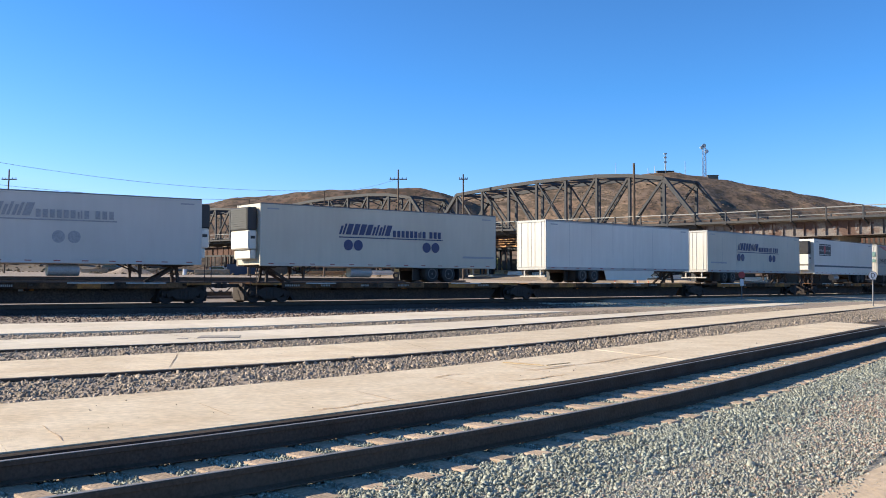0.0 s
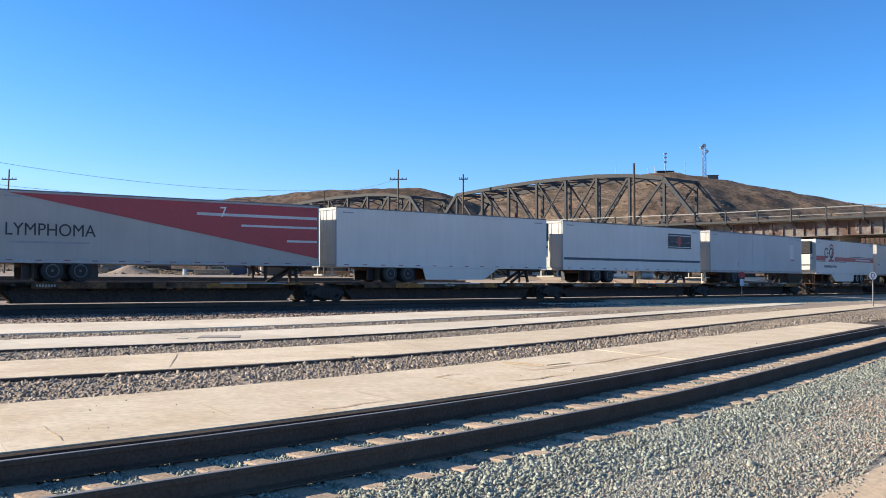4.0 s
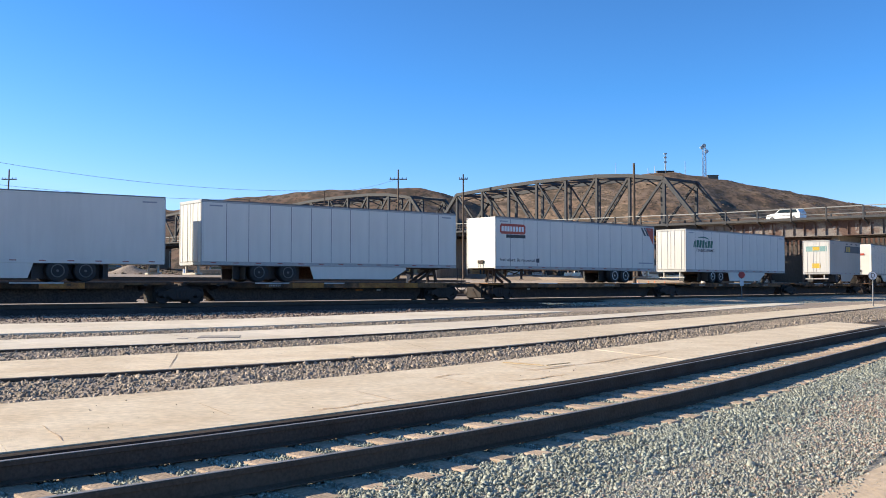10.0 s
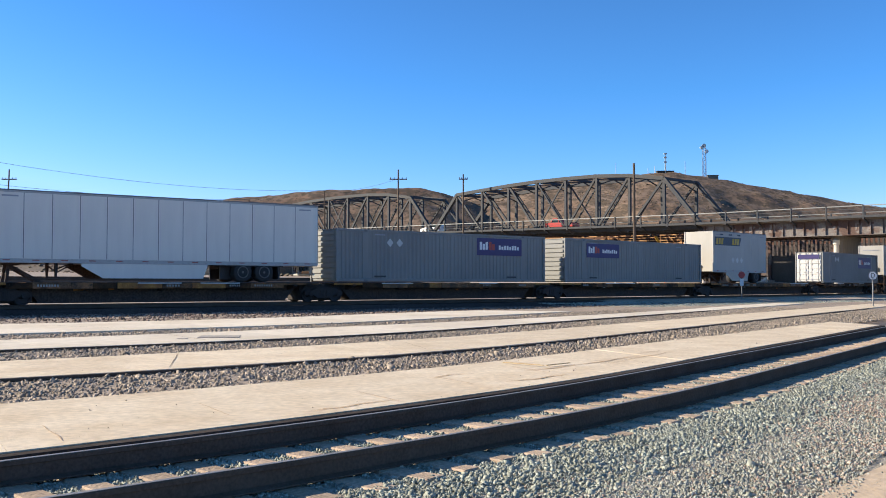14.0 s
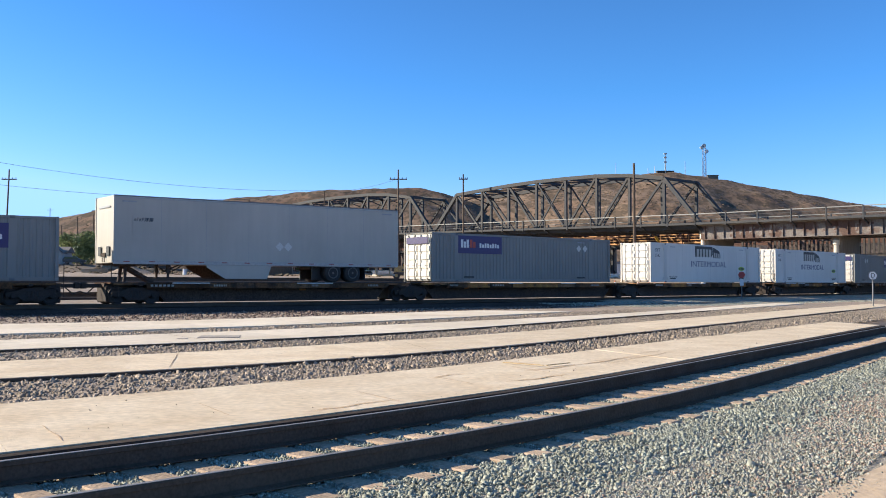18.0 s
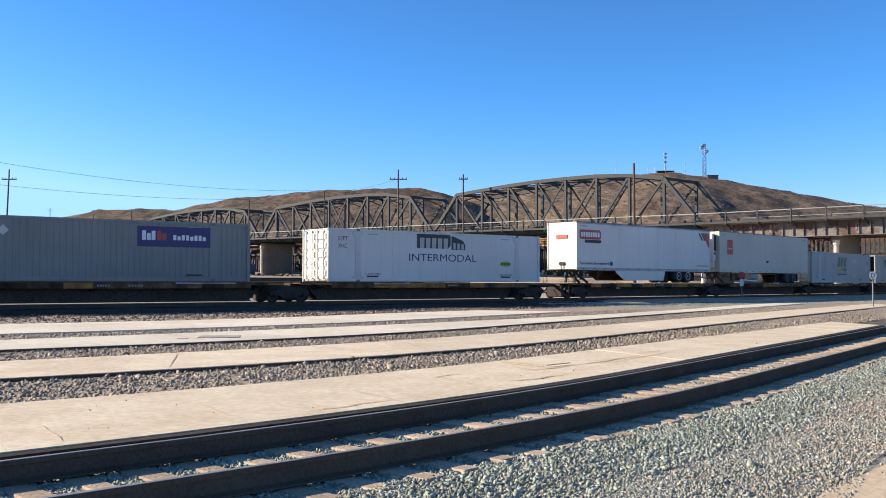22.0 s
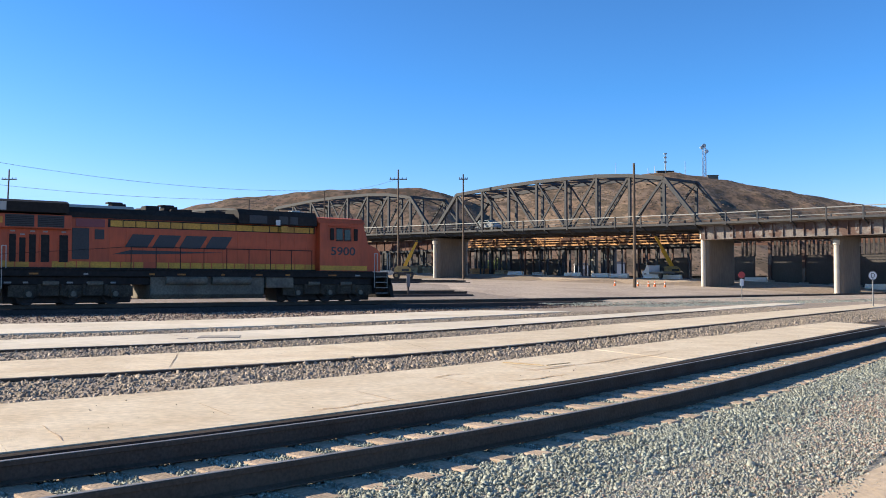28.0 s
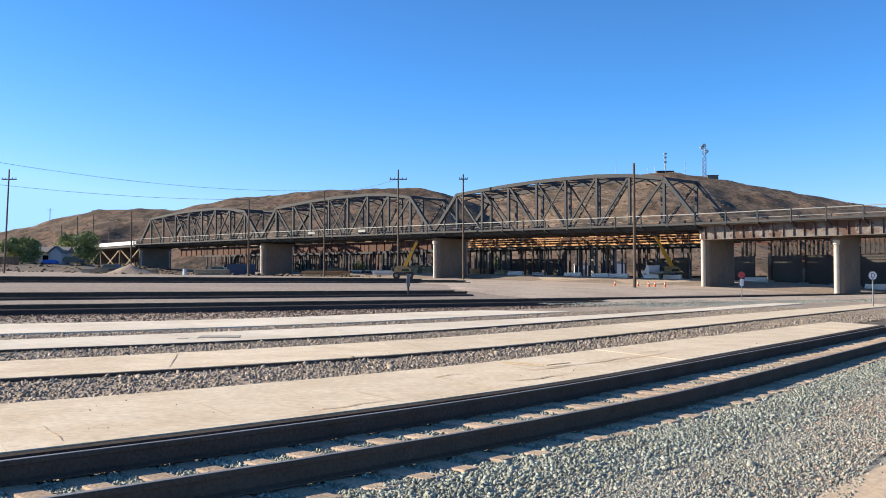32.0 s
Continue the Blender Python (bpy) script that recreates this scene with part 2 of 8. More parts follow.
def hill_mat(name, earth, red, pale, scrub):
    """Dry hillside: broad reddish and pale patches, mottled with low scrub at three sizes."""
    m = bpy.data.materials.new(name)
    m.use_nodes = True
    nd, ln = m.node_tree.nodes, m.node_tree.links
    bsdf = nd["Principled BSDF"]
    bsdf.inputs["Roughness"].default_value, bsdf.inputs["Specular IOR Level"].default_value = 1.0, 0.05
    co = nd.new("ShaderNodeTexCoord").outputs["Object"]

    def cover(scale, lo, hi, stretch=(1, 1, 1)):
        mp, n, r = nd.new("ShaderNodeMapping"), nd.new("ShaderNodeTexNoise"), nd.new("ShaderNodeMapRange")
        mp.inputs["Scale"].default_value = stretch
        n.inputs["Scale"].default_value, n.inputs["Detail"].default_value, n.inputs["Roughness"].default_value = scale, 6, 0.65
        r.inputs[1].default_value, r.inputs[2].default_value = lo, hi
        ln.new(co, mp.inputs[0])
        ln.new(mp.outputs[0], n.inputs["Vector"])
        ln.new(n.outputs[0], r.inputs[0])
        return r.outputs[0]

    last = None
    for colour, cov in ((earth, None), (red, cover(0.018, 0.45, 0.62, (1, 0.35, 3))), (pale, cover(0.045, 0.50, 0.68, (1, 0.3, 1.6))),
                        (scrub, cover(0.14, 0.50, 0.57, (1, 0.25, 1.2))), (scrub, cover(0.42, 0.51, 0.56, (1, 0.25, 1.0)))):
        if last is None:
            rgb = nd.new("ShaderNodeRGB")
            rgb.outputs[0].default_value = (*colour, 1)
            last = rgb.outputs[0]
            continue
        mix = nd.new("ShaderNodeMix")
        mix.data_type = "RGBA"
        mix.inputs["B"].default_value = (*colour, 1)
        half = nd.new("ShaderNodeMath")
        half.operation = "MULTIPLY"
        half.inputs[1].default_value = 0.7
        ln.new(cov, half.inputs[0])
        ln.new(half.outputs[0], mix.inputs["Factor"])
        ln.new(last, mix.inputs["A"])
        last = mix.outputs["Result"]
    ln.new(last, bsdf.inputs["Base Color"])
    return m


m_hill_west = hill_mat("brown_hill_earth", (0.165, 0.120, 0.092), (0.185, 0.108, 0.074), (0.22, 0.165, 0.125), (0.062, 0.053, 0.042))
m_hill_east = hill_mat("tan_hill_earth", (0.215, 0.152, 0.110), (0.195, 0.118, 0.080), (0.29, 0.215, 0.16), (0.080, 0.064, 0.048))


# ---- ground: one sheet to the horizon ----
def ground_sheet():
    rings = [0.0] + [1.5 * 1.062 ** i for i in range(129)]
    angles = [radians(-32 + 64 * i / 110) for i in range(111)] + [radians(32 + 296 * i / 60) for i in range(1, 60)]
    n = len(angles)
    s = Shape()
    s.v.append((0, 0, 0))
    for r in rings[1:]:
        for a in angles:
            x, y = r * math.sin(a), r * math.cos(a)
            z = ground_z(x, y) + 0.02 * noise.noise((x * 0.3, y * 0.3, 0)) + (0.05 * noise.noise((x * 0.04, y * 0.04, 3)) if offset_of(x, y) > 10 else 0)
            s.v.append((x, y, z))
    for i in range(n):
        s.f.append((0, 1 + i, 1 + (i + 1) % n))
    for j in range(len(rings) - 2):
        for i in range(n):
            a, b = 1 + j * n + i, 1 + j * n + (i + 1) % n
            s.f.append((a, b, b + n, a + n))
    return tagged(part("ground", s, m_ground, None, smooth=True), "pale brown desert dirt around the railway yard", "ground", kind="structure")


ground = ground_sheet()


def ribbon(shape, edge0, edge1, s0, s1, step, z0, z1, top):
    """A flat strip between two lines with a thickness; top(x, y) gives its height."""
    n = max(2, round((s1 - s0) / step) + 1)
    vs = []
    for i in range(n):
        s = s0 + (s1 - s0) * i / (n - 1)
        for e in (edge0, edge1):
            x, y = e(s)[:2]
            h = top(x, y)
            vs += [(x, y, h + z0), (x, y, h + z1)]
    fs = []
    for i in range(n - 1):
        a, b = 4 * i, 4 * i + 4
        fs += [(a + 1, b + 1, b + 3, a + 3), (a, a + 1, b + 1, b), (a + 2, b + 2, b + 3, a + 3), (a, b, b + 2, a + 2)]
    fs += [(0, 2, 3, 1), (4 * n - 4, 4 * n - 3, 4 * n - 1, 4 * n - 2)]
    return shape.add(vs, fs)


RAIL_PROFILE = ((-0.068, 0.0), (-0.068, 0.012), (-0.009, 0.03), (-0.009, 0.135), (-0.034, 0.142), (-0.036, 0.172), (-0.030, 0.18),
                (0.030, 0.18), (0.036, 0.172), (0.034, 0.142), (0.009, 0.135), (0.009, 0.03), (0.068, 0.012), (0.068, 0.0))


def rail(parent, track, off, s0, s1, step, z, name="rail", worn=True):
    body, head = Shape(), Shape()
    n = round((s1 - s0) / step) + 1
    for shape, prof in ((body, RAIL_PROFILE), (head, ((-0.024, 0.1795), (-0.024, 0.1835), (0.024, 0.1835), (0.024, 0.1795)))):
        vs, fs, m = [], [], len(prof)
        for i in range(n):
            x, y, a = track(s0 + (s1 - s0) * i / (n - 1), off)
            h = z(x, y) if callable(z) else z
            vs += [(x - math.sin(a) * p, y + math.cos(a) * p, h + q) for p, q in prof]
        for i in range(n - 1):
            fs += [(i * m + j, i * m + (j + 1) % m, (i + 1) * m + (j + 1) % m, (i + 1) * m + j) for j in range(m)]
        fs += [tuple(range(m)), tuple(range((n - 1) * m, n * m))[::-1]]
        shape.add(vs, fs)
    ob = part(name, body, m_rail, parent)
    part("running_surface", head, m_railtop if worn else m_rail, ob, "bright worn steel" if worn else "")
    return ob


# ---- near track ----
TIE_TOP = 0.10
TIES = []                              # where the sleepers of the near track lie


def tie_shape(s):
    s.box(-0.115, 0.115, -1.30, 1.30, -0.14, 0.0, 0.012)


def near_track():
    t = thing("railway_track", "dark rusty rails on weathered brown wooden sleepers in grey ballast", "railway track", kind="structure")
    for off in (0.7525, -0.7525):
        rail(t, near_line, off, -12, 130, 1.5, TIE_TOP)
    me = shared("sleeper", tie_shape, m_tie)
    rnd = random.Random(4)
    s = -9.0
    for i in range(190):
        x, y, a = near_line(s)
        TIES.append(s)
        ob = part("sleeper", me, m_tie, t)
        ob.matrix_basis = pose(x, y, TIE_TOP + rnd.uniform(-0.012, 0.006), 0, 0, math.degrees(a) + rnd.uniform(-1.5, 1.5)) @ Matrix.Diagonal((rnd.uniform(0.9, 1.1), rnd.uniform(0.97, 1.03), 1, 1))
        s += 0.50 + rnd.uniform(-0.03, 0.03)
    return t


near_track()

# ---- concrete pads with gravel between them ----
PADS = (((-6.339, 5.679, 0.6793, 0.0204, 14, 3.6), (-8.555, 8.444, 0.5725, 0.0256, 14, 4.1), 0.19, -6, 29.0),
        ((-6.916, 14.486, 0.6111, 0.0253, 14), (-7.608, 17.817, 0.6556, 0.0210, 14), 0.09, -10, 57),
        ((-8.445, 20.662, 0.6170, 0.0256, 14), (-10.303, 23.189, 0.7233, 0.0079, 36), 0.09, -12, 52),
        ((-9.842, 26.787, 0.6587, 0.0199, 14), (-15.344, 29.737, 0.4252, 0.0348, 14), 0.09, -14, 24))


def concrete_pads():
    rnd = random.Random(9)
    obs = []
    for near, far, lift, s0, s1 in PADS:
        e0, e1 = Arc(*near), Arc(*far)
        pad = thing("concrete_pad", "pale sun-bleached concrete slab strip between old tracks", "concrete pad", "concrete strips across the yard", kind="structure")
        obs.append(pad)
        s = s0
        while s < s1 - 0.5:
            e = min(s + 6.1, s1)
            sh = Shape()
            ribbon(sh, lambda w: e0(w), lambda w: e1(w), s + 0.0015, e - 0.0015, 1.5, -0.25, lift + rnd.uniform(-0.003, 0.003), yard_z)
            part("slab", sh, m_concrete if len(obs) < 3 else m_concrete_pale, pad)
            s = e
        if lift > 0.15:
            # added dark strip along the track, coloured as the shaded gap there
            sh = Shape()
            ribbon(sh, lambda w: e0(w, -0.15), lambda w: e0(w, -0.004), s0, s1, 1.5, -0.25, lift - 0.012, yard_z)
            part("gap_shade_strip", sh, m_gap_shade, pad, "dark strip coloured as the shaded gap beside the slab")
    return obs


PAD_OBS = concrete_pads()

# rust stains and cracks in the concrete
m_stain = mat("rust_stain", (0.47, 0.32, 0.19), 0.9, var=0.25, scale=2, second=(0.56, 0.43, 0.29), mix_scale=3.0)
m_lot = mat("pale_packed_dirt", (0.47, 0.37, 0.285), 0.95, var=0.28, scale=0.3, second=(0.345, 0.265, 0.205), mix_scale=0.16, bump=0.5, bump_scale=4)
m_crack = mat("crack_fill", (0.30, 0.22, 0.15), 0.95, var=0.3, scale=3)


def pad_mark(name, pad, s, w, length, wide, rnd, material_, across=False):
    """A thin wandering patch that lies on a pad, w of the way over it."""
    near, far, lift = PADS[pad][:3]
    e0, e1 = Arc(*near), Arc(*far)
    sh = Shape()
    n = 9
    v = 0.0
    for i in range(n):
        q = i / (n - 1)
        v += rnd.uniform(-0.05, 0.05)
        ss, ww = (s + v * 0.3, w + q * length) if across else (s + q * length, w + v * 0.5)
        ww = min(0.97, max(0.03, ww))
        p, o = Vector(e0(ss)[:2]), Vector(e1(ss)[:2])
        h = wide * math.sin(math.pi * min(0.95, max(0.05, q))) * rnd.uniform(0.5, 1.0) + 0.004
        for sg in (-1, 1):
            c = p.lerp(o, ww)
            if across:
                c = c + (Vector(e0(ss + 0.1)[:2]) - p).normalized() * sg * h
            else:
                c = c + (o - p).normalized() * sg * h
            sh.v.append((c.x, c.y, yard_z(c.x, c.y) + lift + 0.006))
    for i in range(n - 1):
        sh.f.append((2 * i, 2 * i + 2, 2 * i + 3, 2 * i + 1))
    part(name, sh, material_, PAD_OBS[pad])


rnd = random.Random(31)
for s, w, l, h in ((8.2, 0.5, 1.6, 0.03), (9.6, 0.42, 2.4, 0.035), (11.5, 0.36, 1.8, 0.03), (12.4, 0.52, 1.3, 0.02), (7.0, 0.2, 1.5, 0.03), (6.2, 0.65, 1.0, 0.025), (3.2, 0.12, 1.4, 0.02)):
    pad_mark("stain", 0, s, w, l, h, rnd, m_stain)
for s, w, l in ((0.6, 0.08, 0.3), (2.4, 0.2, 0.35), (4.6, 0.05, 0.4), (6.4, 0.25, 0.4), (8.4, 0.3, 0.45), (10.6, 0.15, 0.5), (13.0, 0.3, 0.4)):
    pad_mark("crack", 0, s, w, l, 0.006, rnd, m_stain, True)
for pad, s, w, l in ((1, 3.0, 0.1, 0.8), (1, 9.0, 0.2, 0.7), (1, 17.0, 0.1, 0.8), (2, 4.0, 0.1, 0.8), (2, 12.0, 0.1, 0.8), (3, 2.0, 0.1, 0.8)):
    pad_mark("crack", pad, s, w, l, 0.004 + 0.004 * pad, rnd, m_crack, True)
for pad, s, w, l in ((0, 10.2, 0.38, 1.4), (1, 12.0, 0.5, 4.0), (2, 7.0, 0.5, 4.0)):
    pad_mark("crack", pad, s, w, l, 0.004, rnd, m_crack)


m_plate = mat("weathered_steel_plate", (0.40, 0.35, 0.29), 0.8, 0.0, var=0.25, scale=1.5)
for x, y, w in ((-5.6, 24.87, 0.5), (-6.3, 23.95, 0.12)):
    z = yard_z(x, y) + PADS[2][2]
    part("cover_plate", Shape().box(-w, w, -w, w, -0.02, 0.012, 0.004), m_plate, PAD_OBS[2], "dark steel cover plate", at=pose(x, y, z, 0, 0, 8))


# ---- main track ----
def main_track():
    t = thing("railway_track", "main line rails on sleepers and dark ballast", "railway track", kind="structure")
    for off in (0.55, 2.06):
        rail(t, line, off, -120, 700, 4.0, RAIL_HEAD - 0.18)
    bed = Shape()
    s = -120
    n = 411
    prof = ((-0.75, -0.60), (-0.45, -0.02), (3.1, -0.02), (4.6, -0.55))
    for i in range(n):
        for o, z in prof:
            x, y, a = line(s + 2 * i, o)
            bed.v.append((x, y, RAIL_HEAD - 0.18 + z))
    for i in range(n - 1):
        for j in range(3):
            bed.f.append((4 * i + j, 4 * i + j + 1, 4 * i + j + 5, 4 * i + j + 4))
    part("ballast_bed", bed, m_red_ballast, t)
    return t


main_track()


def dirt_ramp():
    """Pale dirt packed up to the rails where the main line leaves the pads."""
    s = Shape()
    offs = ((-6.5, None), (-3.0, 0.36), (-0.85, 0.50), (0.42, 0.535), (2.2, 0.535), (4.0, 0.50), (9.0, None))
    n = 60
    for i in range(n):
        k = min(1.0, i / 3)
        for o, z in offs:
            x, y, _ = line(9 + 2.2 * i, o)
            g = ground_z(x, y) - 0.05
            s.v.append((x, y, g if z is None else g + (z - g) * k))
    m = len(offs)
    for i in range(n - 1):
        for j in range(m - 1):
            s.f.append((i * m + j, i * m + j + 1, (i + 1) * m + j + 1, (i + 1) * m + j))
    tagged(part("dirt_ramp", s, m_lot, None, smooth=True), "pale packed dirt level with the main line rails", "dirt", kind="structure")
    s = Shape()
    offs = [8.0 + 4.0 * j for j in range(16)]
    for i in range(46):
        for o in offs:
            x, y, _ = line(9 + 0.62 * o + 2.5 * i + 2.0 * math.sin(o * 0.21), o)
            s.v.append((x, y, ground_z(x, y) + 0.05 + 0.02 * noise.noise((x * 0.3, y * 0.3, 1)) - (0.15 if i == 0 or o in (offs[0], offs[-1]) else 0)))
    m = len(offs)
    for i in range(45):
        for j in range(m - 1):
            s.f.append((i * m + j, i * m + j + 1, (i + 1) * m + j + 1, (i + 1) * m + j))
    tagged(part("dirt_lot", s, m_lot, None, smooth=True), "pale packed dirt lot before the bridge", "dirt", kind="structure")


dirt_ramp()


# ---- materials of the train ----
DIRT = dict(streak=0.12, scale=0.35)
m_warm = mat("warm_white_paint", (0.66, 0.615, 0.54), 0.5, var=0.03, second=(0.60, 0.555, 0.48), mix_scale=0.25, **DIRT)
m_white = mat("white_trailer_paint", (0.72, 0.685, 0.62), 0.5, var=0.03, second=(0.65, 0.615, 0.55), mix_scale=0.25, **DIRT)
m_grey = mat("grey_white_paint", (0.56, 0.54, 0.505), 0.5, var=0.02, second=(0.50, 0.48, 0.445), mix_scale=0.3, **DIRT)
m_bright = mat("bright_white_panels", (0.66, 0.635, 0.59), 0.5, var=0.03, second=(0.59, 0.565, 0.52), mix_scale=0.25, **DIRT)
m_beige = mat("aged_cream_paint", (0.59, 0.535, 0.435), 0.55, var=0.03, second=(0.51, 0.46, 0.37), mix_scale=0.25, **DIRT)
m_dull = mat("dull_grey_paint", (0.455, 0.425, 0.375), 0.55, var=0.03, second=(0.39, 0.36, 0.315), mix_scale=0.3, **DIRT)
m_box_grey = mat("container_grey", (0.245, 0.24, 0.225), 0.6, var=0.04, second=(0.205, 0.20, 0.19), mix_scale=0.35, **DIRT)
m_box_light = mat("container_light_grey", (0.46, 0.445, 0.415), 0.55, var=0.03, second=(0.41, 0.395, 0.365), mix_scale=0.35, **DIRT)
m_alu = mat("aluminium_rail", (0.40, 0.39, 0.375), 0.5, 0.15, var=0.12, scale=1.0)
m_dark = mat("dark_underframe", (0.062, 0.05, 0.045), 0.85, var=0.4, scale=1.0, second=(0.085, 0.062, 0.05), mix_scale=1.2, spec=0.15)
m_truck = mat("grimy_bogie_steel", (0.05, 0.042, 0.039), 0.8, 0.0, var=0.4, scale=2.0, second=(0.054, 0.041, 0.034), mix_scale=2.0, spec=0.2)
m_deck = mat("rusted_deck", (0.19, 0.095, 0.045), 0.9, var=0.35, scale=1.0, second=(0.04, 0.029, 0.024), mix_scale=1.6, per_object=0.6, spec=0.15)
m_ochre = mat("ochre_paint", (0.42, 0.185, 0.05), 0.8, var=0.3, scale=2.0, second=(0.21, 0.09, 0.038), mix_scale=2.5, spec=0.2)
m_stencil = mat("white_stencil", (0.62, 0.61, 0.58), 0.7, var=0.15, scale=3.0)
m_stencil_glint = mat("dusty_stencil_and_glint", (0.36, 0.34, 0.31), 0.8, var=0.3, scale=3.0)
m_wheel_steel = mat("wheel_steel", (0.05, 0.042, 0.04), 0.6, 0.5, var=0.3, scale=3.0)
m_tyre = mat("tyre_rubber", (0.04, 0.038, 0.037), 0.85, var=0.3, scale=3.0)
m_rim = mat("dusty_steel_rim", (0.17, 0.155, 0.14), 0.7, 0.1, var=0.3, scale=3.0)
m_rim_bright = mat("polished_rim", (0.55, 0.53, 0.50), 0.45, 0.2, var=0.2, scale=3.0)
m_black = mat("black_plastic", (0.033, 0.032, 0.033), 0.55, var=0.2)
m_void = mat("unlit_inside", (0.004, 0.004, 0.004), 1.0, var=0.2, spec=0.0)
m_seam = mat("dark_seam", (0.16, 0.165, 0.175), 0.7, var=0.2)
m_red_tape = mat("red_reflector", (0.30, 0.07, 0.055), 0.4, var=0.3)
m_blue = mat("navy_blue_paint", (0.022, 0.037, 0.12), 0.45, var=0.1)
m_midblue = mat("bright_blue_paint", (0.02, 0.17, 0.44), 0.45, var=0.1)
m_purple = mat("deep_purple_paint", (0.042, 0.03, 0.125), 0.5, var=0.1, second=(0.035, 0.032, 0.13), mix_scale=0.4)
m_red = mat("red_paint", (0.42, 0.045, 0.05), 0.45, var=0.12, second=(0.36, 0.05, 0.055), mix_scale=0.5)
m_maroon = mat("maroon_paint", (0.20, 0.035, 0.04), 0.45, var=0.1)
m_orange_logo = mat("orange_red_paint", (0.46, 0.065, 0.035), 0.45, var=0.1)
m_green = mat("dark_green_paint", (0.01, 0.13, 0.085), 0.45, var=0.1)
m_lime = mat("lime_paint", (0.25, 0.40, 0.03), 0.45, var=0.1)
m_ink = mat("black_ink", (0.03, 0.03, 0.034), 0.5, var=0.15)
m_faint = mat("faded_grey_ink", (0.33, 0.34, 0.36), 0.6, var=0.15)
m_gold = mat("gold_paint", (0.55, 0.36, 0.03), 0.45, var=0.1)
m_slate = mat("slate_blue_paint", (0.045, 0.065, 0.09), 0.5, var=0.15)
m_teal = mat("pale_teal_paint", (0.20, 0.34, 0.32), 0.5, var=0.15)
m_white_ink = mat("white_ink", (0.78, 0.78, 0.77), 0.5, var=0.06)

FLOOR = 1.06                           # deck of a wagon over the rail head
SIDE = -1.308                          # where marks sit on a near side


# ---- marks on a side ----
def bar(parent, x0, x1, z0, z1, material_, name="stripe", y=SIDE, lean=0.0, label=""):
    """A flat raised bar; lean pushes its top along x."""
    return part(name, Shape().plate([(x0, z0), (x1, z0), (x1 + lean, z1), (x0 + lean, z1)], "y", y - 0.004, y), material_, parent, label)


def blocks(parent, x0, x1, z0, z1, count, material_, lean=0.0, name="logo", gap=0.22, seed=1, label=""):
    """A word-like row of plain blocks."""
    rnd = random.Random(seed)
    s = Shape()
    w = (x1 - x0) / count
    for i in range(count):
        a, b = x0 + i * w, x0 + (i + 1 - gap) * w
        if rnd.random() < 0.35:
            m = (a + b) / 2
            s.plate([(a, z0), (m - 0.06 * w, z0), (m - 0.06 * w + lean * 0.8, z1 - 0.2 * (z1 - z0)), (a + lean * 0.8, z1 - 0.2 * (z1 - z0))], "y", SIDE - 0.004, SIDE)
            s.plate([(m + 0.1 * w, z0), (b, z0), (b + lean, z1), (m + 0.1 * w + lean, z1)], "y", SIDE - 0.004, SIDE)
        else:
            s.plate([(a, z0), (b, z0), (b + lean, z1), (a + lean, z1)], "y", SIDE - 0.004, SIDE)
    return part(name, s, material_, parent, label)


def disc(parent, x, z, r, material_, name="logo_disc", squash=1.0, n=20, y=SIDE, label=""):
    return part(name, Shape().plate([(x + r * math.cos(2 * math.pi * i / n), z + squash * r * math.sin(2 * math.pi * i / n)) for i in range(n)], "y", y - 0.004, y), material_, parent, label)


def wave(parent, pts, thick, material_, name="stripe", y=SIDE):
    """A curved band through a few points."""
    s = Shape()
    fine = []
    for i in range(len(pts) - 1):
        p0, p1, p2, p3 = (Vector(pts[max(0, min(len(pts) - 1, i + d))]) for d in (-1, 0, 1, 2))
        for j in range(8):
            t = j / 8
            fine.append(0.5 * ((2 * p1) + (p2 - p0) * t + (2 * p0 - 5 * p1 + 4 * p2 - p3) * t * t + (3 * p1 - p0 - 3 * p2 + p3) * t ** 3))
    fine.append(Vector(pts[-1]))
    n = len(fine)
    th = [thick * min(1.0, 0.25 + 3 * min(i, n - 1 - i) / n) for i in range(n)]
    vs = [(p.x, y - 0.004, p.y - h / 2) for p, h in zip(fine, th)] + [(p.x, y - 0.004, p.y + h / 2) for p, h in zip(fine, th)]
    vs += [(p.x, y, p.y - h / 2) for p, h in zip(fine, th)] + [(p.x, y, p.y + h / 2) for p, h in zip(fine, th)]
    fs = []
    for i in range(n - 1):
        fs += [(i, i + 1, n + i + 1, n + i), (2 * n + i, 3 * n + i, 3 * n + i + 1, 2 * n + i + 1), (i, 2 * n + i, 2 * n + i + 1, i + 1), (n + i, n + i + 1, 3 * n + i + 1, 3 * n + i)]
    s.add(vs, fs)
    return part(name, s, material_, parent)


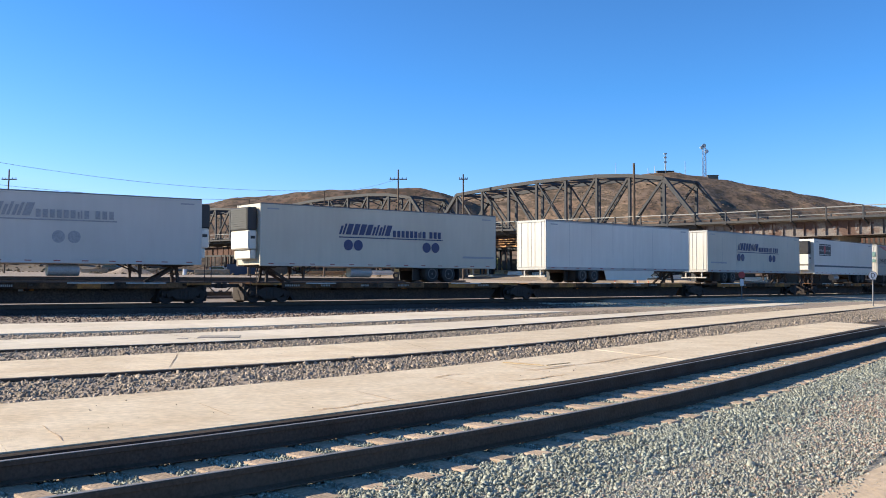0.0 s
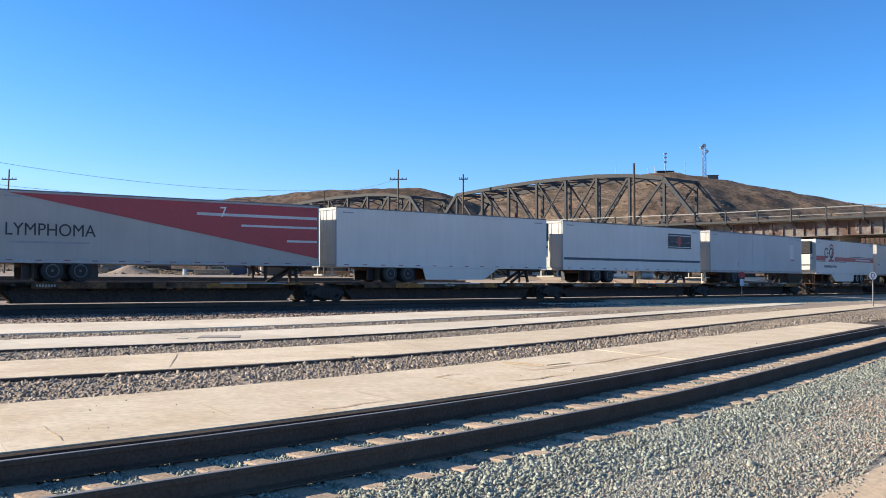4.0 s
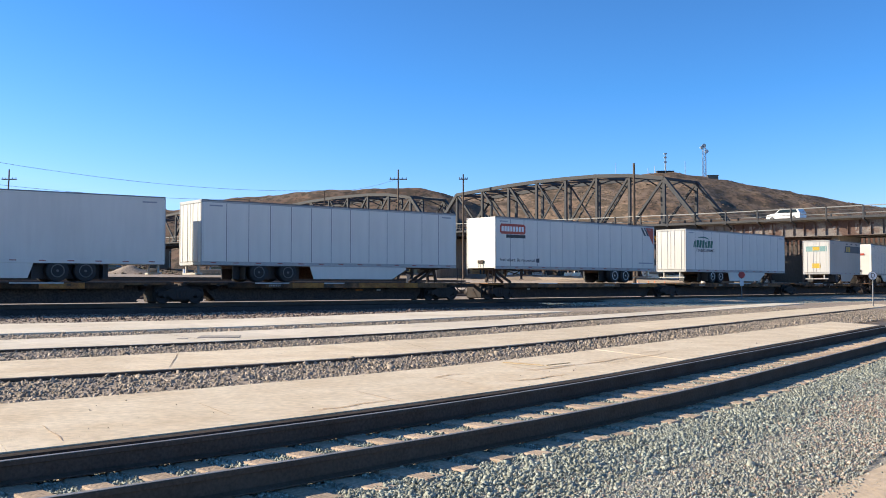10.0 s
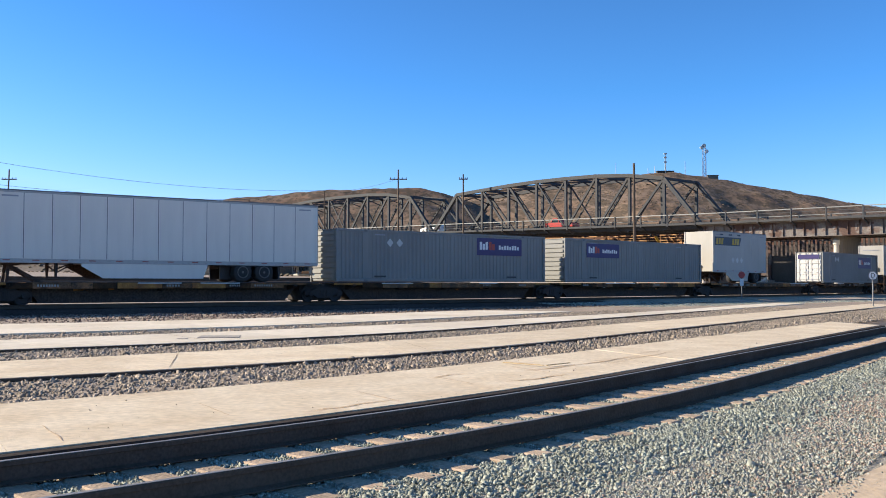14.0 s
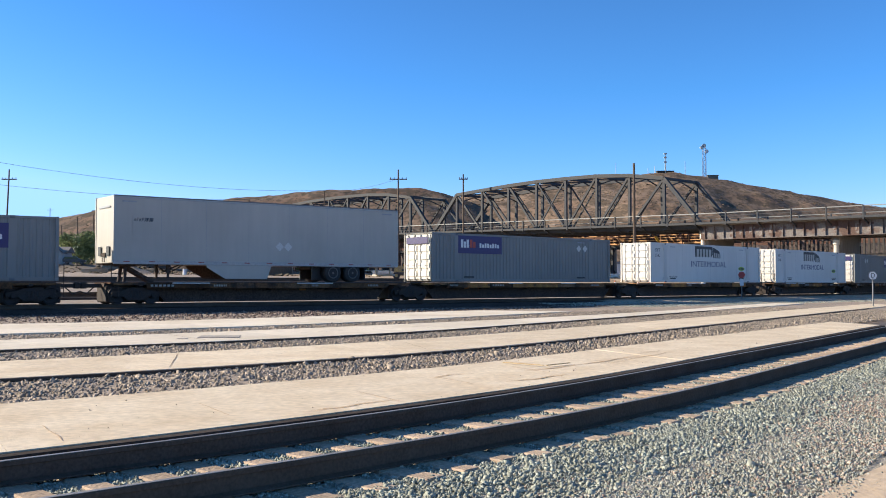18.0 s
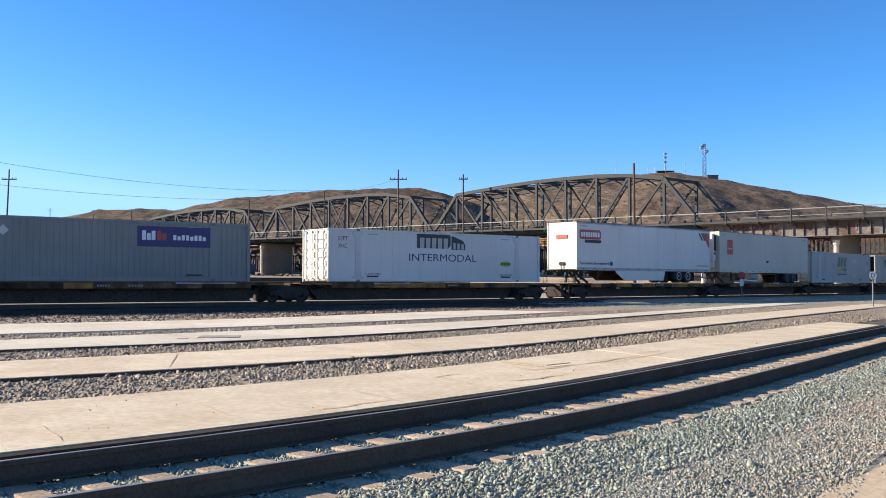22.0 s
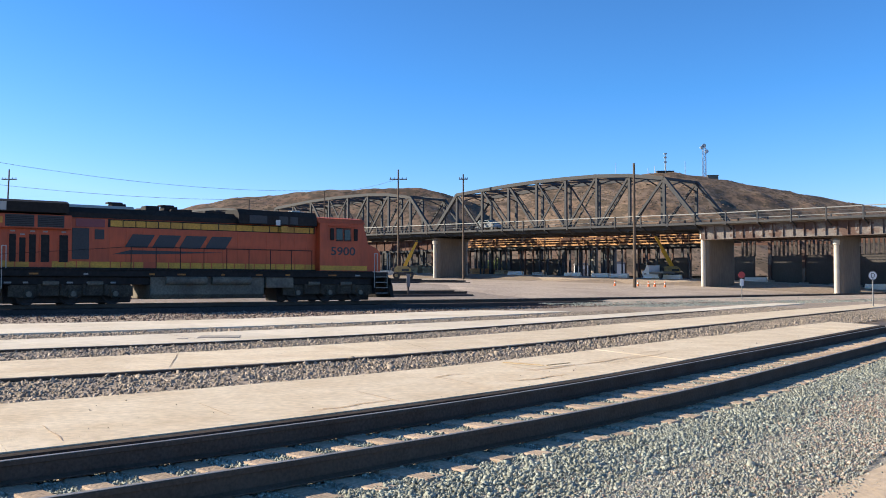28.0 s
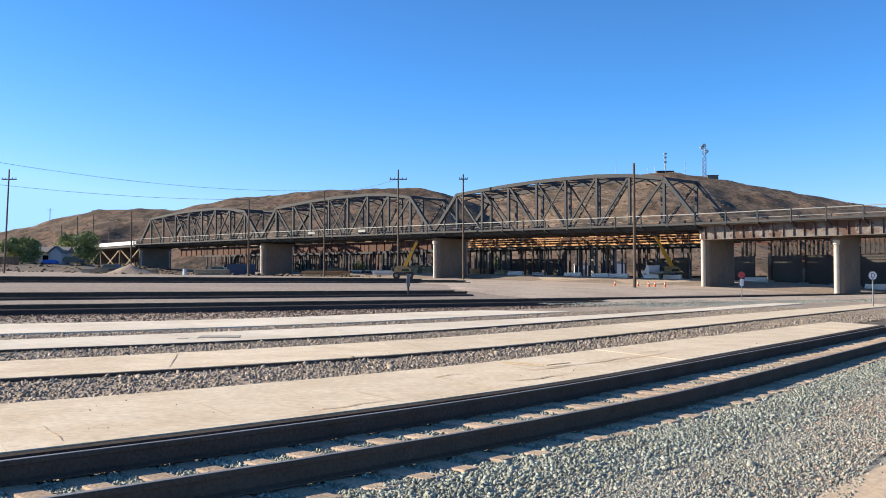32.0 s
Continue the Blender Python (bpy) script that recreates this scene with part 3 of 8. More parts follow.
# ---- semi-trailers ----
def road_wheel(parent, x, y, z, polished=False):
    out = -1 if y < 0 else 1

    def tyre(s):
        s.lathe([(-0.28, 0.36), (-0.28, 0.47), (-0.25, 0.50), (0.25, 0.50), (0.28, 0.47), (0.28, 0.36)], 24)

    def rim(s):
        s.lathe([(-0.02, 0.30), (0.02, 0.31), (0.03, 0.27), (-0.10, 0.22), (-0.11, 0.14), (-0.03, 0.12), (0.0, 0.05)], 20)
        for i in range(10):
            a = 2 * math.pi * i / 10
            s.rod((0.17 * math.cos(a), -0.11, 0.17 * math.sin(a)), (0.17 * math.cos(a), -0.06, 0.17 * math.sin(a)), 0.018, 6)

    w = part("wheel", shared("tyre", tyre, m_tyre, True), m_tyre, parent, at=pose(x, y, z))
    m_r = m_rim_bright if polished else m_rim
    part("rim", shared("rim", rim, m_r), m_r, w, "polished rim" if polished else "dusty steel rim", at=pose(0, out * 0.285, 0, 0, 0, 0 if out > 0 else 180))
    return w


def trailer(u, label, nose="L", style="van", length=16.3, paint=None, skirt=False, axles=(3.7, 4.95), rear="doors", unit=None, tall=5.17, group="trailers on the train", name="semi_trailer", polished=False):
    """A trailer on a wagon. nose: the end that faces left or right; style van, sheet or reefer."""
    paint = paint or m_white
    half = length / 2
    sg = 1 if nose == "R" else -1
    t = thing(name, label, "trailer", group)

    def X(q):                          # q metres from the rear
        return sg * (q - half)

    def span(q0, q1):
        return min(X(q0), X(q1)), max(X(q0), X(q1))

    z0, z1 = 1.95, tall
    part("body", shared(("trailer_body", length, tall), lambda s: s.box(-half + 0.03, half - 0.03, -1.285, 1.285, z0, z1 - 0.02, 0.025), paint), paint, t)
    part("top_rail", shared(("top_rail", length, tall), lambda s: (s.box(-half, half, -1.30, -1.2, z1 - 0.13, z1, 0.012), s.box(-half, half, 1.2, 1.30, z1 - 0.13, z1, 0.012)), m_alu if style != "reefer" else paint), paint, t)
    part("roof_edge", shared(("roof_edge", length, tall), lambda s: s.box(-half, half, -1.304, -1.25, z1 - 0.055, z1 + 0.004, 0.006), m_seam), m_seam, t, "dark roof edge")
    part("bottom_rail", shared(("bottom_rail", length), lambda s: (s.box(-half, half, -1.303, -1.2, z0 - 0.05, z0 + 0.14, 0.01), s.box(-half, half, 1.2, 1.303, z0 - 0.05, z0 + 0.14, 0.01)), paint if style == "reefer" else m_alu), paint, t)
    for x in (-half, half):
        for y in (-1.251, 1.251):
            part("corner_post", shared(("corner_post", tall), lambda s: s.box(-0.05, 0.05, -0.051, 0.051, z0 + 0.14, z1 - 0.13, 0.012), paint), paint, t, at=pose(x * (1 - 0.05 / half), y, 0))
    if style == "sheet":
        n = 13
        w = (length - 0.2) / n
        me = shared(("panel", length, tall), lambda s: s.box(-w / 2 + 0.014, w / 2 - 0.014, -1.298, -1.286, z0 + 0.15, z1 - 0.14, 0.004), paint)
        seam = shared(("seam", tall), lambda s: s.box(-0.02, 0.02, -1.2965, -1.28, z0 + 0.15, z1 - 0.14), m_seam)
        for i in range(n):
            part("panel", me, paint, t, at=pose(-half + 0.1 + (i + 0.5) * w, 0, 0))
            if i:
                part("seam", seam, m_seam, t, at=pose(-half + 0.1 + i * w, 0, 0))
    elif style == "van":
        seam = shared(("faint_seam", tall), lambda s: s.box(-0.006, 0.006, -1.2885, -1.28, z0 + 0.15, z1 - 0.14), m_faint)
        for i in range(1, 7):
            part("seam", seam, m_faint, t, at=pose(-half + i * length / 7, 0, 0))
    # reflectors along the bottom rail
    me = shared("reflector", lambda s: s.box(-0.15, 0.15, -1.307, -1.300, 2.0, 2.045), m_red_tape)
    n = max(4, round(length / 1.25))
    for i in range(n):
        part("reflector", me, m_red_tape, t, at=pose(-half + (i + 0.5) * length / n, 0, 0))
    # rear end
    xr = X(0)
    if rear == "doors":
        part("rear_frame", shared(("rear_frame", tall), lambda s: (s.box(-0.06, 0.04, -1.3, -1.2, z0, z1, 0.01), s.box(-0.06, 0.04, 1.2, 1.3, z0, z1, 0.01), s.box(-0.06, 0.04, -1.2, 1.2, z1 - 0.15, z1, 0.01), s.box(-0.06, 0.04, -1.2, 1.2, z0 - 0.05, z0 + 0.12, 0.01)), m_alu), m_alu, t, at=pose(xr, 0, 0, 0, 0, 180 if sg > 0 else 0))
        for sd in (-1, 1):
            d = part("rear_door", shared(("rear_door", tall), lambda s: s.box(0.0, 0.035, -0.585, 0.585, z0 + 0.14, z1 - 0.17, 0.008), m_grey), m_grey if length > 10 else paint, t, at=pose(xr, sd * 0.6, 0, 0, 0, 180 if sg > 0 else 0))
            for k in (-0.28, 0.3):
                part("lock_rod", shared(("lock_rod", tall), lambda s: s.rod((0.048, 0, z0 + 0.1), (0.048, 0, z1 - 0.12), 0.013, 6), m_white), m_white, d, at=pose(0, k, 0))
            for k in range(4):
                part("hinge", shared("hinge", lambda s: s.box(0.034, 0.042, -0.06, 0.06, -0.022, 0.022), m_white), m_white, d, at=pose(0, (-1 if sg > 0 else 1) * sd * -0.5, z0 + 0.5 + k * 0.75))
    part("underride_guard", shared("underride_guard", lambda s: (s.box(-0.05, 0.05, -1.1, 1.1, 1.42, 1.52, 0.01), s.box(-0.05, 0.05, -0.75, -0.65, 1.5, 1.95), s.box(-0.05, 0.05, 0.65, 0.75, 1.5, 1.95)), m_dull), m_dull, t, at=pose(X(0.1), 0, 0))
    # running gear
    zc = FLOOR + 0.5
    for q in axles:
        for y in (-0.97, 0.97):
            road_wheel(t, X(q), y, zc, polished)
        part("axle", shared("axle", lambda s: s.rod((0, -0.9, 0), (0, 0.9, 0), 0.07, 8), m_dark), m_dark, t, at=pose(X(q), 0, zc))
    a, b = span(max(0.3, axles[0] - 1.2), axles[-1] + 1.0)
    part("bogie_frame", Shape().box(a, b, -0.62, -0.45, 1.72, 1.93, 0.01).box(a, b, 0.45, 0.62, 1.72, 1.93, 0.01).box(a, a + 0.1, -0.6, 0.6, 1.74, 1.9).box(b - 0.1, b, -0.6, 0.6, 1.74, 1.9), m_dark, t)
    part("suspension", shared(("suspension", b - a), lambda s: (s.box(-(b - a) / 2, (b - a) / 2, -0.66, -0.6, 1.2, 1.9), s.box(-(b - a) / 2, (b - a) / 2, 0.6, 0.66, 1.2, 1.9), s.box(-(b - a) / 2 + 0.1, (b - a) / 2 - 0.1, -1.2, 1.2, 1.86, 1.94)), m_black), m_black, t, at=pose((a + b) / 2, 0, 0))
    for y in (-0.97, 0.97):
        part("mud_flap", shared("mud_flap", lambda s: s.box(-0.01, 0.01, -0.29, 0.29, 1.2, 1.85), m_black), m_black, t, at=pose(X(max(0.25, axles[0] - 0.8)), y, 0))
    # legs near the nose
    xl = X(length - (2.9 if length > 10 else 2.3))
    for y in (-0.75, 0.75):
        part("landing_leg", shared("landing_leg", lambda s: (s.box(-0.07, 0.07, -0.07, 0.07, 1.5, 1.95), s.box(-0.05, 0.05, -0.05, 0.05, 1.28, 1.5), s.box(-0.13, 0.13, -0.11, 0.11, 1.25, 1.28)), m_dark), m_dark, t, at=pose(xl, y, 0))
    part("leg_brace", Shape().beam((xl, -0.75, 1.5), (xl, 0.75, 1.85), 0.05, 0.05).beam((xl, 0, 1.55), (xl - sg * 0.9, 0, 1.93), 0.06, 0.06).beam((xl, -0.75, 1.45), (xl - sg * 0.8, -0.75, 1.93), 0.05, 0.05), m_dark, t)
    part("coupler_plate", shared("coupler_plate", lambda s: s.box(-0.9, 0.9, -1.1, 1.1, 1.86, 1.95, 0.02), m_dark), m_dark, t, at=pose(X(length - 1.2), 0, 0))
    if skirt:
        q0, q1 = skirt
        # the far skirt is coloured dark for the shade under the trailer
        for y in (-1.27, 1.25):
            part("side_skirt", Shape().plate([(X(q0), 1.93), (X(q0 + 0.25), 1.22), (X(q1 - 1.0), 1.22), (X(q1), 1.78), (X(q1), 1.93)], "y", y, y + 0.02), paint if y < 0 else m_dark, t)
    if style == "reefer":
        xn = X(length)
        f = 180 if sg < 0 else 0
        if unit == "plain":
            ru = part("cooling_unit", shared("plain_unit", lambda s: (s.box(0.02, 0.50, -1.0, 1.0, 2.75, 4.95, 0.07), s.box(0.02, 0.36, -0.9, 0.9, 2.25, 2.75, 0.05)), m_white), m_white, t, "white moulded refrigeration unit", at=pose(xn, 0, 0, 0, 0, f))
            for y in (-1.006, 1.006):
                part("grille", shared("side_grille", lambda s: s.box(0.05, 0.34, -0.006, 0.006, 3.6, 4.85), m_black), m_black, ru, "black side grille", at=pose(0, y, 0))
        else:
            ru = part("cooling_unit", shared(("cooling_unit", unit or "w"), lambda s: (s.box(0.02, 0.52, -1.0, 1.0, 2.75, 3.75, 0.07), s.box(0.02, 0.36, -0.9, 0.9, 2.25, 2.75, 0.05)), m_white), m_white, t, "white moulded refrigeration unit", at=pose(xn, 0, 0, 0, 0, f))
        if unit != "plain":
            part("grille", shared("grille", lambda s: (s.box(0.02, 0.56, -1.0, 1.0, 3.75, 4.95, 0.06), [s.box(0.56, 0.585, -0.85, 0.85, 3.85 + 0.12 * i, 3.91 + 0.12 * i) for i in range(9)]), m_black), m_black, ru, "black upper grille")
        for y in (-1.006, 1.006):
            part("vent_panel", shared("vent_panel", lambda s: s.box(0.15, 0.4, -0.006, 0.006, 3.3, 3.45), m_black), m_black, ru, at=pose(0, y, 0))
        a, b = span(length - 7.2, length - 5.8)
        part("fuel_tank", Shape().rod((a, -0.75, 1.6), (b, -0.75, 1.6), 0.28, 16), m_alu, t)
    else:
        part("air_lines", shared("air_lines", lambda s: (s.box(0, 0.04, -0.25, 0.25, 2.25, 2.45), s.rod((0.03, -0.15, 2.3), (0.03, -0.15, 2.0), 0.02, 6), s.rod((0.03, 0.15, 2.3), (0.03, 0.15, 2.0), 0.02, 6)), m_dark), m_dark, t, at=pose(X(length), 0, 0, 0, 0, 180 if sg < 0 else 0))
    # small black data marks near both ends
    for x in (-half + 0.75, half - 0.75):
        bar(t, x - 0.35, x + 0.35, z1 - 0.32, z1 - 0.25, m_faint, "data_mark")
    ROLLING.append((t, u))
    return t


# ---- containers ----
def container(u, label, style="ribbed", paint=None, left="doors", group="containers on the train"):
    """A 53 ft container on a wagon: ribbed steel sides or smooth insulated ones."""
    paint = paint or m_box_grey
    half, z0, z1 = 8.077, FLOOR + 0.04, FLOOR + 2.94
    t = thing("shipping_container", label, "container", group)
    part("body", shared("container_core", lambda s: s.box(-half + 0.08, half - 0.08, -1.24, 1.24, z0 + 0.05, z1 - 0.02), paint), paint, t)
    part("roof", shared("container_roof", lambda s: (s.box(-half + 0.05, half - 0.05, -1.25, 1.25, z1 - 0.05, z1 - 0.01), [s.box(-half + 0.3 + 0.62 * i, -half + 0.5 + 0.62 * i, -1.15, 1.15, z1 - 0.01, z1 + 0.005) for i in range(25)]), paint), paint, t)
    for y in (-1, 1):
        part("top_rail", shared("box_top_rail", lambda s: s.box(-half, half, -0.05, 0.03, z1 - 0.12, z1, 0.012), paint), paint, t, at=pose(0, y * 1.27, 0))
        part("bottom_rail", shared("box_bottom_rail", lambda s: s.box(-half, half, -0.05, 0.03, z0, z0 + 0.17, 0.012), paint), paint, t, at=pose(0, y * 1.27, 0))

    part("roof_edge", shared("box_roof_edge", lambda s: s.box(-half + 0.1, half - 0.1, -1.304, -1.25, z1 - 0.04, z1 + 0.004, 0.004), m_seam), m_seam, t, "dark roof edge")

    def ribs(s, a, b):
        n = max(1, round((b - a) / 0.29))
        w = (b - a) / n
        out = []
        for i in range(n):
            x = a + i * w
            out += [(x, 0.0), (x + 0.30 * w, 0.0), (x + 0.42 * w, 0.032), (x + 0.88 * w, 0.032)]
        out.append((b, 0.0))
        vs = [(x, -1.292 + d, z) for z in (z0 + 0.15, z1 - 0.1) for x, d in out]
        m = len(out)
        s.add(vs, [(i, i + 1, m + i + 1, m + i) for i in range(m - 1)])

    post = 6.096
    if style == "ribbed":
        for a, b in ((-half + 0.12, -post - 0.2), (-post + 0.2, post - 0.2), (post + 0.2, half - 0.12)):
            me = shared(("side_sheet", a), lambda s: ribs(s, a, b), paint)
            part("side_sheet", me, paint, t)
            part("side_sheet", me, paint, t, at=pose(0, 0, 0, 0, 0, 180) if abs(a + b) < 0.1 else pose(a + b, 0, 0, 0, 0, 180))
    else:
        part("side_panel", shared("smooth_side", lambda s: (s.box(-half + 0.1, half - 0.1, -1.288, -1.25, z0 + 0.15, z1 - 0.1), s.box(-half + 0.1, half - 0.1, 1.25, 1.288, z0 + 0.15, z1 - 0.1)), paint), paint, t)
        for i in range(1, 6):
            part("seam", shared("box_seam", lambda s: s.box(-0.006, 0.006, -1.2905, -1.28, z0 + 0.2, z1 - 0.15), m_faint), m_faint, t, at=pose(-post + 0.4 + i * 2.0, 0, 0))
    for x in (-post, post):
        if style == "ribbed":
            for turn in (0, 180):
                part("lift_post", shared("lift_post", lambda s: s.box(-0.19, 0.19, -1.30, -1.2, z0 + 0.1, z1 - 0.1, 0.01), paint), paint, t, at=pose(x, 0, 0, 0, 0, turn))
        else:
            def flared(s):
                pts = [(-0.42, z0 + 0.12), (0.42, z0 + 0.12), (0.40, z0 + 0.2), (0.2, z0 + 0.42), (0.16, z1 - 0.6), (0.40, z1 - 0.18), (0.42, z1 - 0.1), (-0.42, z1 - 0.1), (-0.40, z1 - 0.18), (-0.16, z1 - 0.6), (-0.2, z0 + 0.42), (-0.40, z0 + 0.2)]
                s.plate(pts, "y", -1.318, -1.28)
            for turn in (0, 180):
                part("lift_post", shared("flared_post", flared, m_grey), m_grey, t, "greyer flared post", at=pose(x, 0, 0, 0, 0, turn))
        for y in (-1, 1):
            part("lift_casting", shared("lift_casting", lambda s: s.box(-0.12, 0.12, -0.06, 0.05, z1 - 0.12, z1 + 0.012, 0.015), m_seam), m_seam, t, at=pose(x, y * 1.27, 0))
            part("lift_casting", shared("foot_casting", lambda s: s.box(-0.12, 0.12, -0.06, 0.05, z0 - 0.012, z0 + 0.11, 0.015), m_seam), m_seam, t, at=pose(x, y * 1.27, 0))
    for x in (-half, half):
        sg = 1 if x > 0 else -1
        for y in (-1, 1):
            part("corner_post", shared("box_corner", lambda s: s.box(-0.16, 0.0, -0.08, 0.03, z0, z1, 0.012), paint), paint, t, at=pose(x, y * 1.27, 0, 0, 0, 0 if sg > 0 else 180) if sg > 0 else Matrix.Translation((x + 0.16, y * 1.27, 0)))
            for dz in (z0 - 0.01, z1 - 0.12):
                part("corner_casting", shared("corner_casting", lambda s: s.box(-0.09, 0.09, -0.09, 0.05, 0.0, 0.13, 0.015), paint), paint, t, at=pose(x - sg * 0.09, y * 1.27, dz))
    # the end that shows
    if left in ("doors", "open"):
        for sd in (-1, 1):
            if left == "open" and sd < 0:
                d = part("open_door", shared("open_door", lambda s: s.box(0.0, 1.15, -0.035, 0.0, z0 + 0.14, z1 - 0.12, 0.008), paint), paint, t, "door folded back on the side", at=pose(-half + 0.1, -1.312, 0))
                # flat near-black panel; the darkness of the interior is in its colour
                part("dark_opening", shared("dark_opening", lambda s: s.box(-0.02, 0.02, -1.2, -0.02, z0 + 0.14, z1 - 0.12), m_void), m_void, t, "black panel coloured as the unlit inside of the container", at=pose(-half + 0.07, 0, 0))
                continue
            d = part("end_door", shared("end_door", lambda s: (s.box(-0.03, 0.02, -0.56, 0.56, z0 + 0.14, z1 - 0.12, 0.008), [s.box(-0.07, -0.03, -0.5, 0.5, z0 + 0.30 + 0.5 * k, z0 + 0.62 + 0.5 * k, 0.012) for k in range(5)]), m_bright), m_bright, t, at=pose(-half + 0.06, sd * 0.58, 0))
            for k in (-0.3, 0.3):
                part("lock_rod", shared("box_lock_rod", lambda s: (s.rod((-0.075, 0, z0 + 0.1), (-0.075, 0, z1 - 0.08), 0.022, 6), s.box(-0.1, -0.05, -0.05, 0.05, z0 + 0.12, z0 + 0.2), s.box(-0.1, -0.05, -0.05, 0.05, z1 - 0.2, z1 - 0.12), s.box(-0.1, -0.05, -0.03, 0.2, z0 + 0.95, z0 + 1.0)), m_alu), m_alu, d, at=pose(0, k, 0))
    else:
        part("front_wall", shared("front_wall", lambda s: [s.box(-0.04, 0.03, -1.12, 1.12, z0 + 0.16 + 0.3 * k, z0 + 0.36 + 0.3 * k, 0.02) for k in range(9)], paint), paint, t, at=pose(-half + 0.06, 0, 0))
    for x in (-post + 1.0, post - 1.0):
        bar(t, x - 0.4, x + 0.4, z0 + 0.24, z0 + 0.33, m_ink, "data_mark", y=-1.296)
        bar(t, x - 0.35, x + 0.35, z1 - 0.3, z1 - 0.24, m_faint, "data_mark", y=-1.296)
    ROLLING.append((t, u))
    return t


# ---- articulated spine wagons ----
def side_frame(s):
    s.plate([(-1.15, 0.36), (-1.15, 0.56), (-0.75, 0.62), (-0.35, 0.78), (0.35, 0.78), (0.75, 0.62), (1.15, 0.56), (1.15, 0.36), (0.62, 0.36), (0.4, 0.2), (-0.4, 0.2), (-0.62, 0.36)], "y", -0.07, 0.07)
    for x in (-0.84, 0.84):
        s.rod((x, -0.14, 0.42), (x, 0.08, 0.42), 0.11, 12)
    for x in (-0.2, 0, 0.2):
        s.rod((x, -0.02, 0.3), (x, -0.02, 0.62), 0.085, 10)


def wheel_profile(s):
    s.lathe([(-0.06, 0.445), (-0.03, 0.445), (-0.028, 0.42), (0.06, 0.415), (0.06, 0.36), (0.02, 0.33), (0.0, 0.16), (0.05, 0.12), (0.06, 0.05)], 28)


def bogie(parent, x):
    b = part("bogie", shared("bogie_bolster", lambda s: (s.box(-0.22, 0.22, -1.05, 1.05, 0.42, 0.78, 0.04), s.box(-1.3, 1.3, -0.66, 0.66, 0.08, 0.88, 0.05), s.rod((0, 0, 0.7), (0, 0, 0.95), 0.2, 12)), m_truck), m_truck, parent, at=pose(x, 0, 0))
    for y in (-1.0, 1.0):
        part("side_frame", shared("side_frame", side_frame, m_truck), m_truck, b, at=pose(0, y, 0, 0, 0, 0 if y < 0 else 180))
    for dx in (-0.84, 0.84):
        for y in (-0.755, 0.755):
            part("wheel", shared("rail_wheel", wheel_profile, m_wheel_steel, False), m_wheel_steel, b, at=pose(dx, y, 0.42, 0, 0, 180 if y < 0 else 0))
        part("axle", shared("rail_axle", lambda s: s.rod((0, -0.9, 0), (0, 0.9, 0), 0.085, 10), m_truck), m_truck, b, at=pose(dx, 0, 0.42))
    return b


def knuckle(parent, x, sg):
    part("coupler", shared("coupler", lambda s: (s.box(0, 0.75, -0.09, 0.09, 0.78, 0.98, 0.02), s.box(0.65, 0.95, -0.16, 0.12, 0.74, 1.02, 0.04)), m_truck), m_truck, parent, at=pose(x, 0, 0, 0, 0, 0 if sg > 0 else 180))
    part("brake_hose", shared("brake_hose", lambda s: (s.rod((0.2, -0.35, 0.8), (0.55, -0.35, 0.5), 0.03, 6), s.rod((0.55, -0.35, 0.5), (0.9, -0.33, 0.62), 0.03, 6)), m_black), m_black, parent, at=pose(x, 0, 0, 0, 0, 0 if sg > 0 else 180))


def hitch(parent, x, sg):
    """The tripod that carries a trailer's nose; sg: towards the nose."""
    h = part("hitch_stand", shared("hitch_stand", lambda s: (s.beam((0.1, -0.4, FLOOR), (0.0, -0.3, 1.86), 0.13, 0.13, (1, 0, 0)), s.beam((0.1, 0.4, FLOOR), (0.0, 0.3, 1.86), 0.13, 0.13, (1, 0, 0)), s.beam((0.0, -0.35, 1.45), (0.0, 0.35, 1.45), 0.08, 0.1)), m_dark), m_dark, parent, at=pose(x, 0, 0, 0, 0, 0 if sg > 0 else 180))
    part("brace", shared("hitch_brace", lambda s: (s.beam((-1.35, -0.35, FLOOR), (-0.08, -0.28, 1.78), 0.13, 0.13), s.beam((-1.35, 0.35, FLOOR), (-0.08, 0.28, 1.78), 0.13, 0.13)), m_dark), m_dark, h)
    part("head_plate", shared("hitch_head", lambda s: s.box(-0.45, 0.3, -0.45, 0.45, 1.8, 1.87, 0.02), m_dark), m_dark, h)


def blocks_at(parent, x0, x1, z0, z1, count, material_):
    """A row of small stencilled bars on the side channel."""
    s = Shape()
    w = (x1 - x0) / count
    for i in range(count):
        s.box(x0 + i * w, x0 + (i + 0.62) * w, -1.325, -1.319, z0, z1)
    part("stencil_bars", s, material_, parent, "white stencil bars")


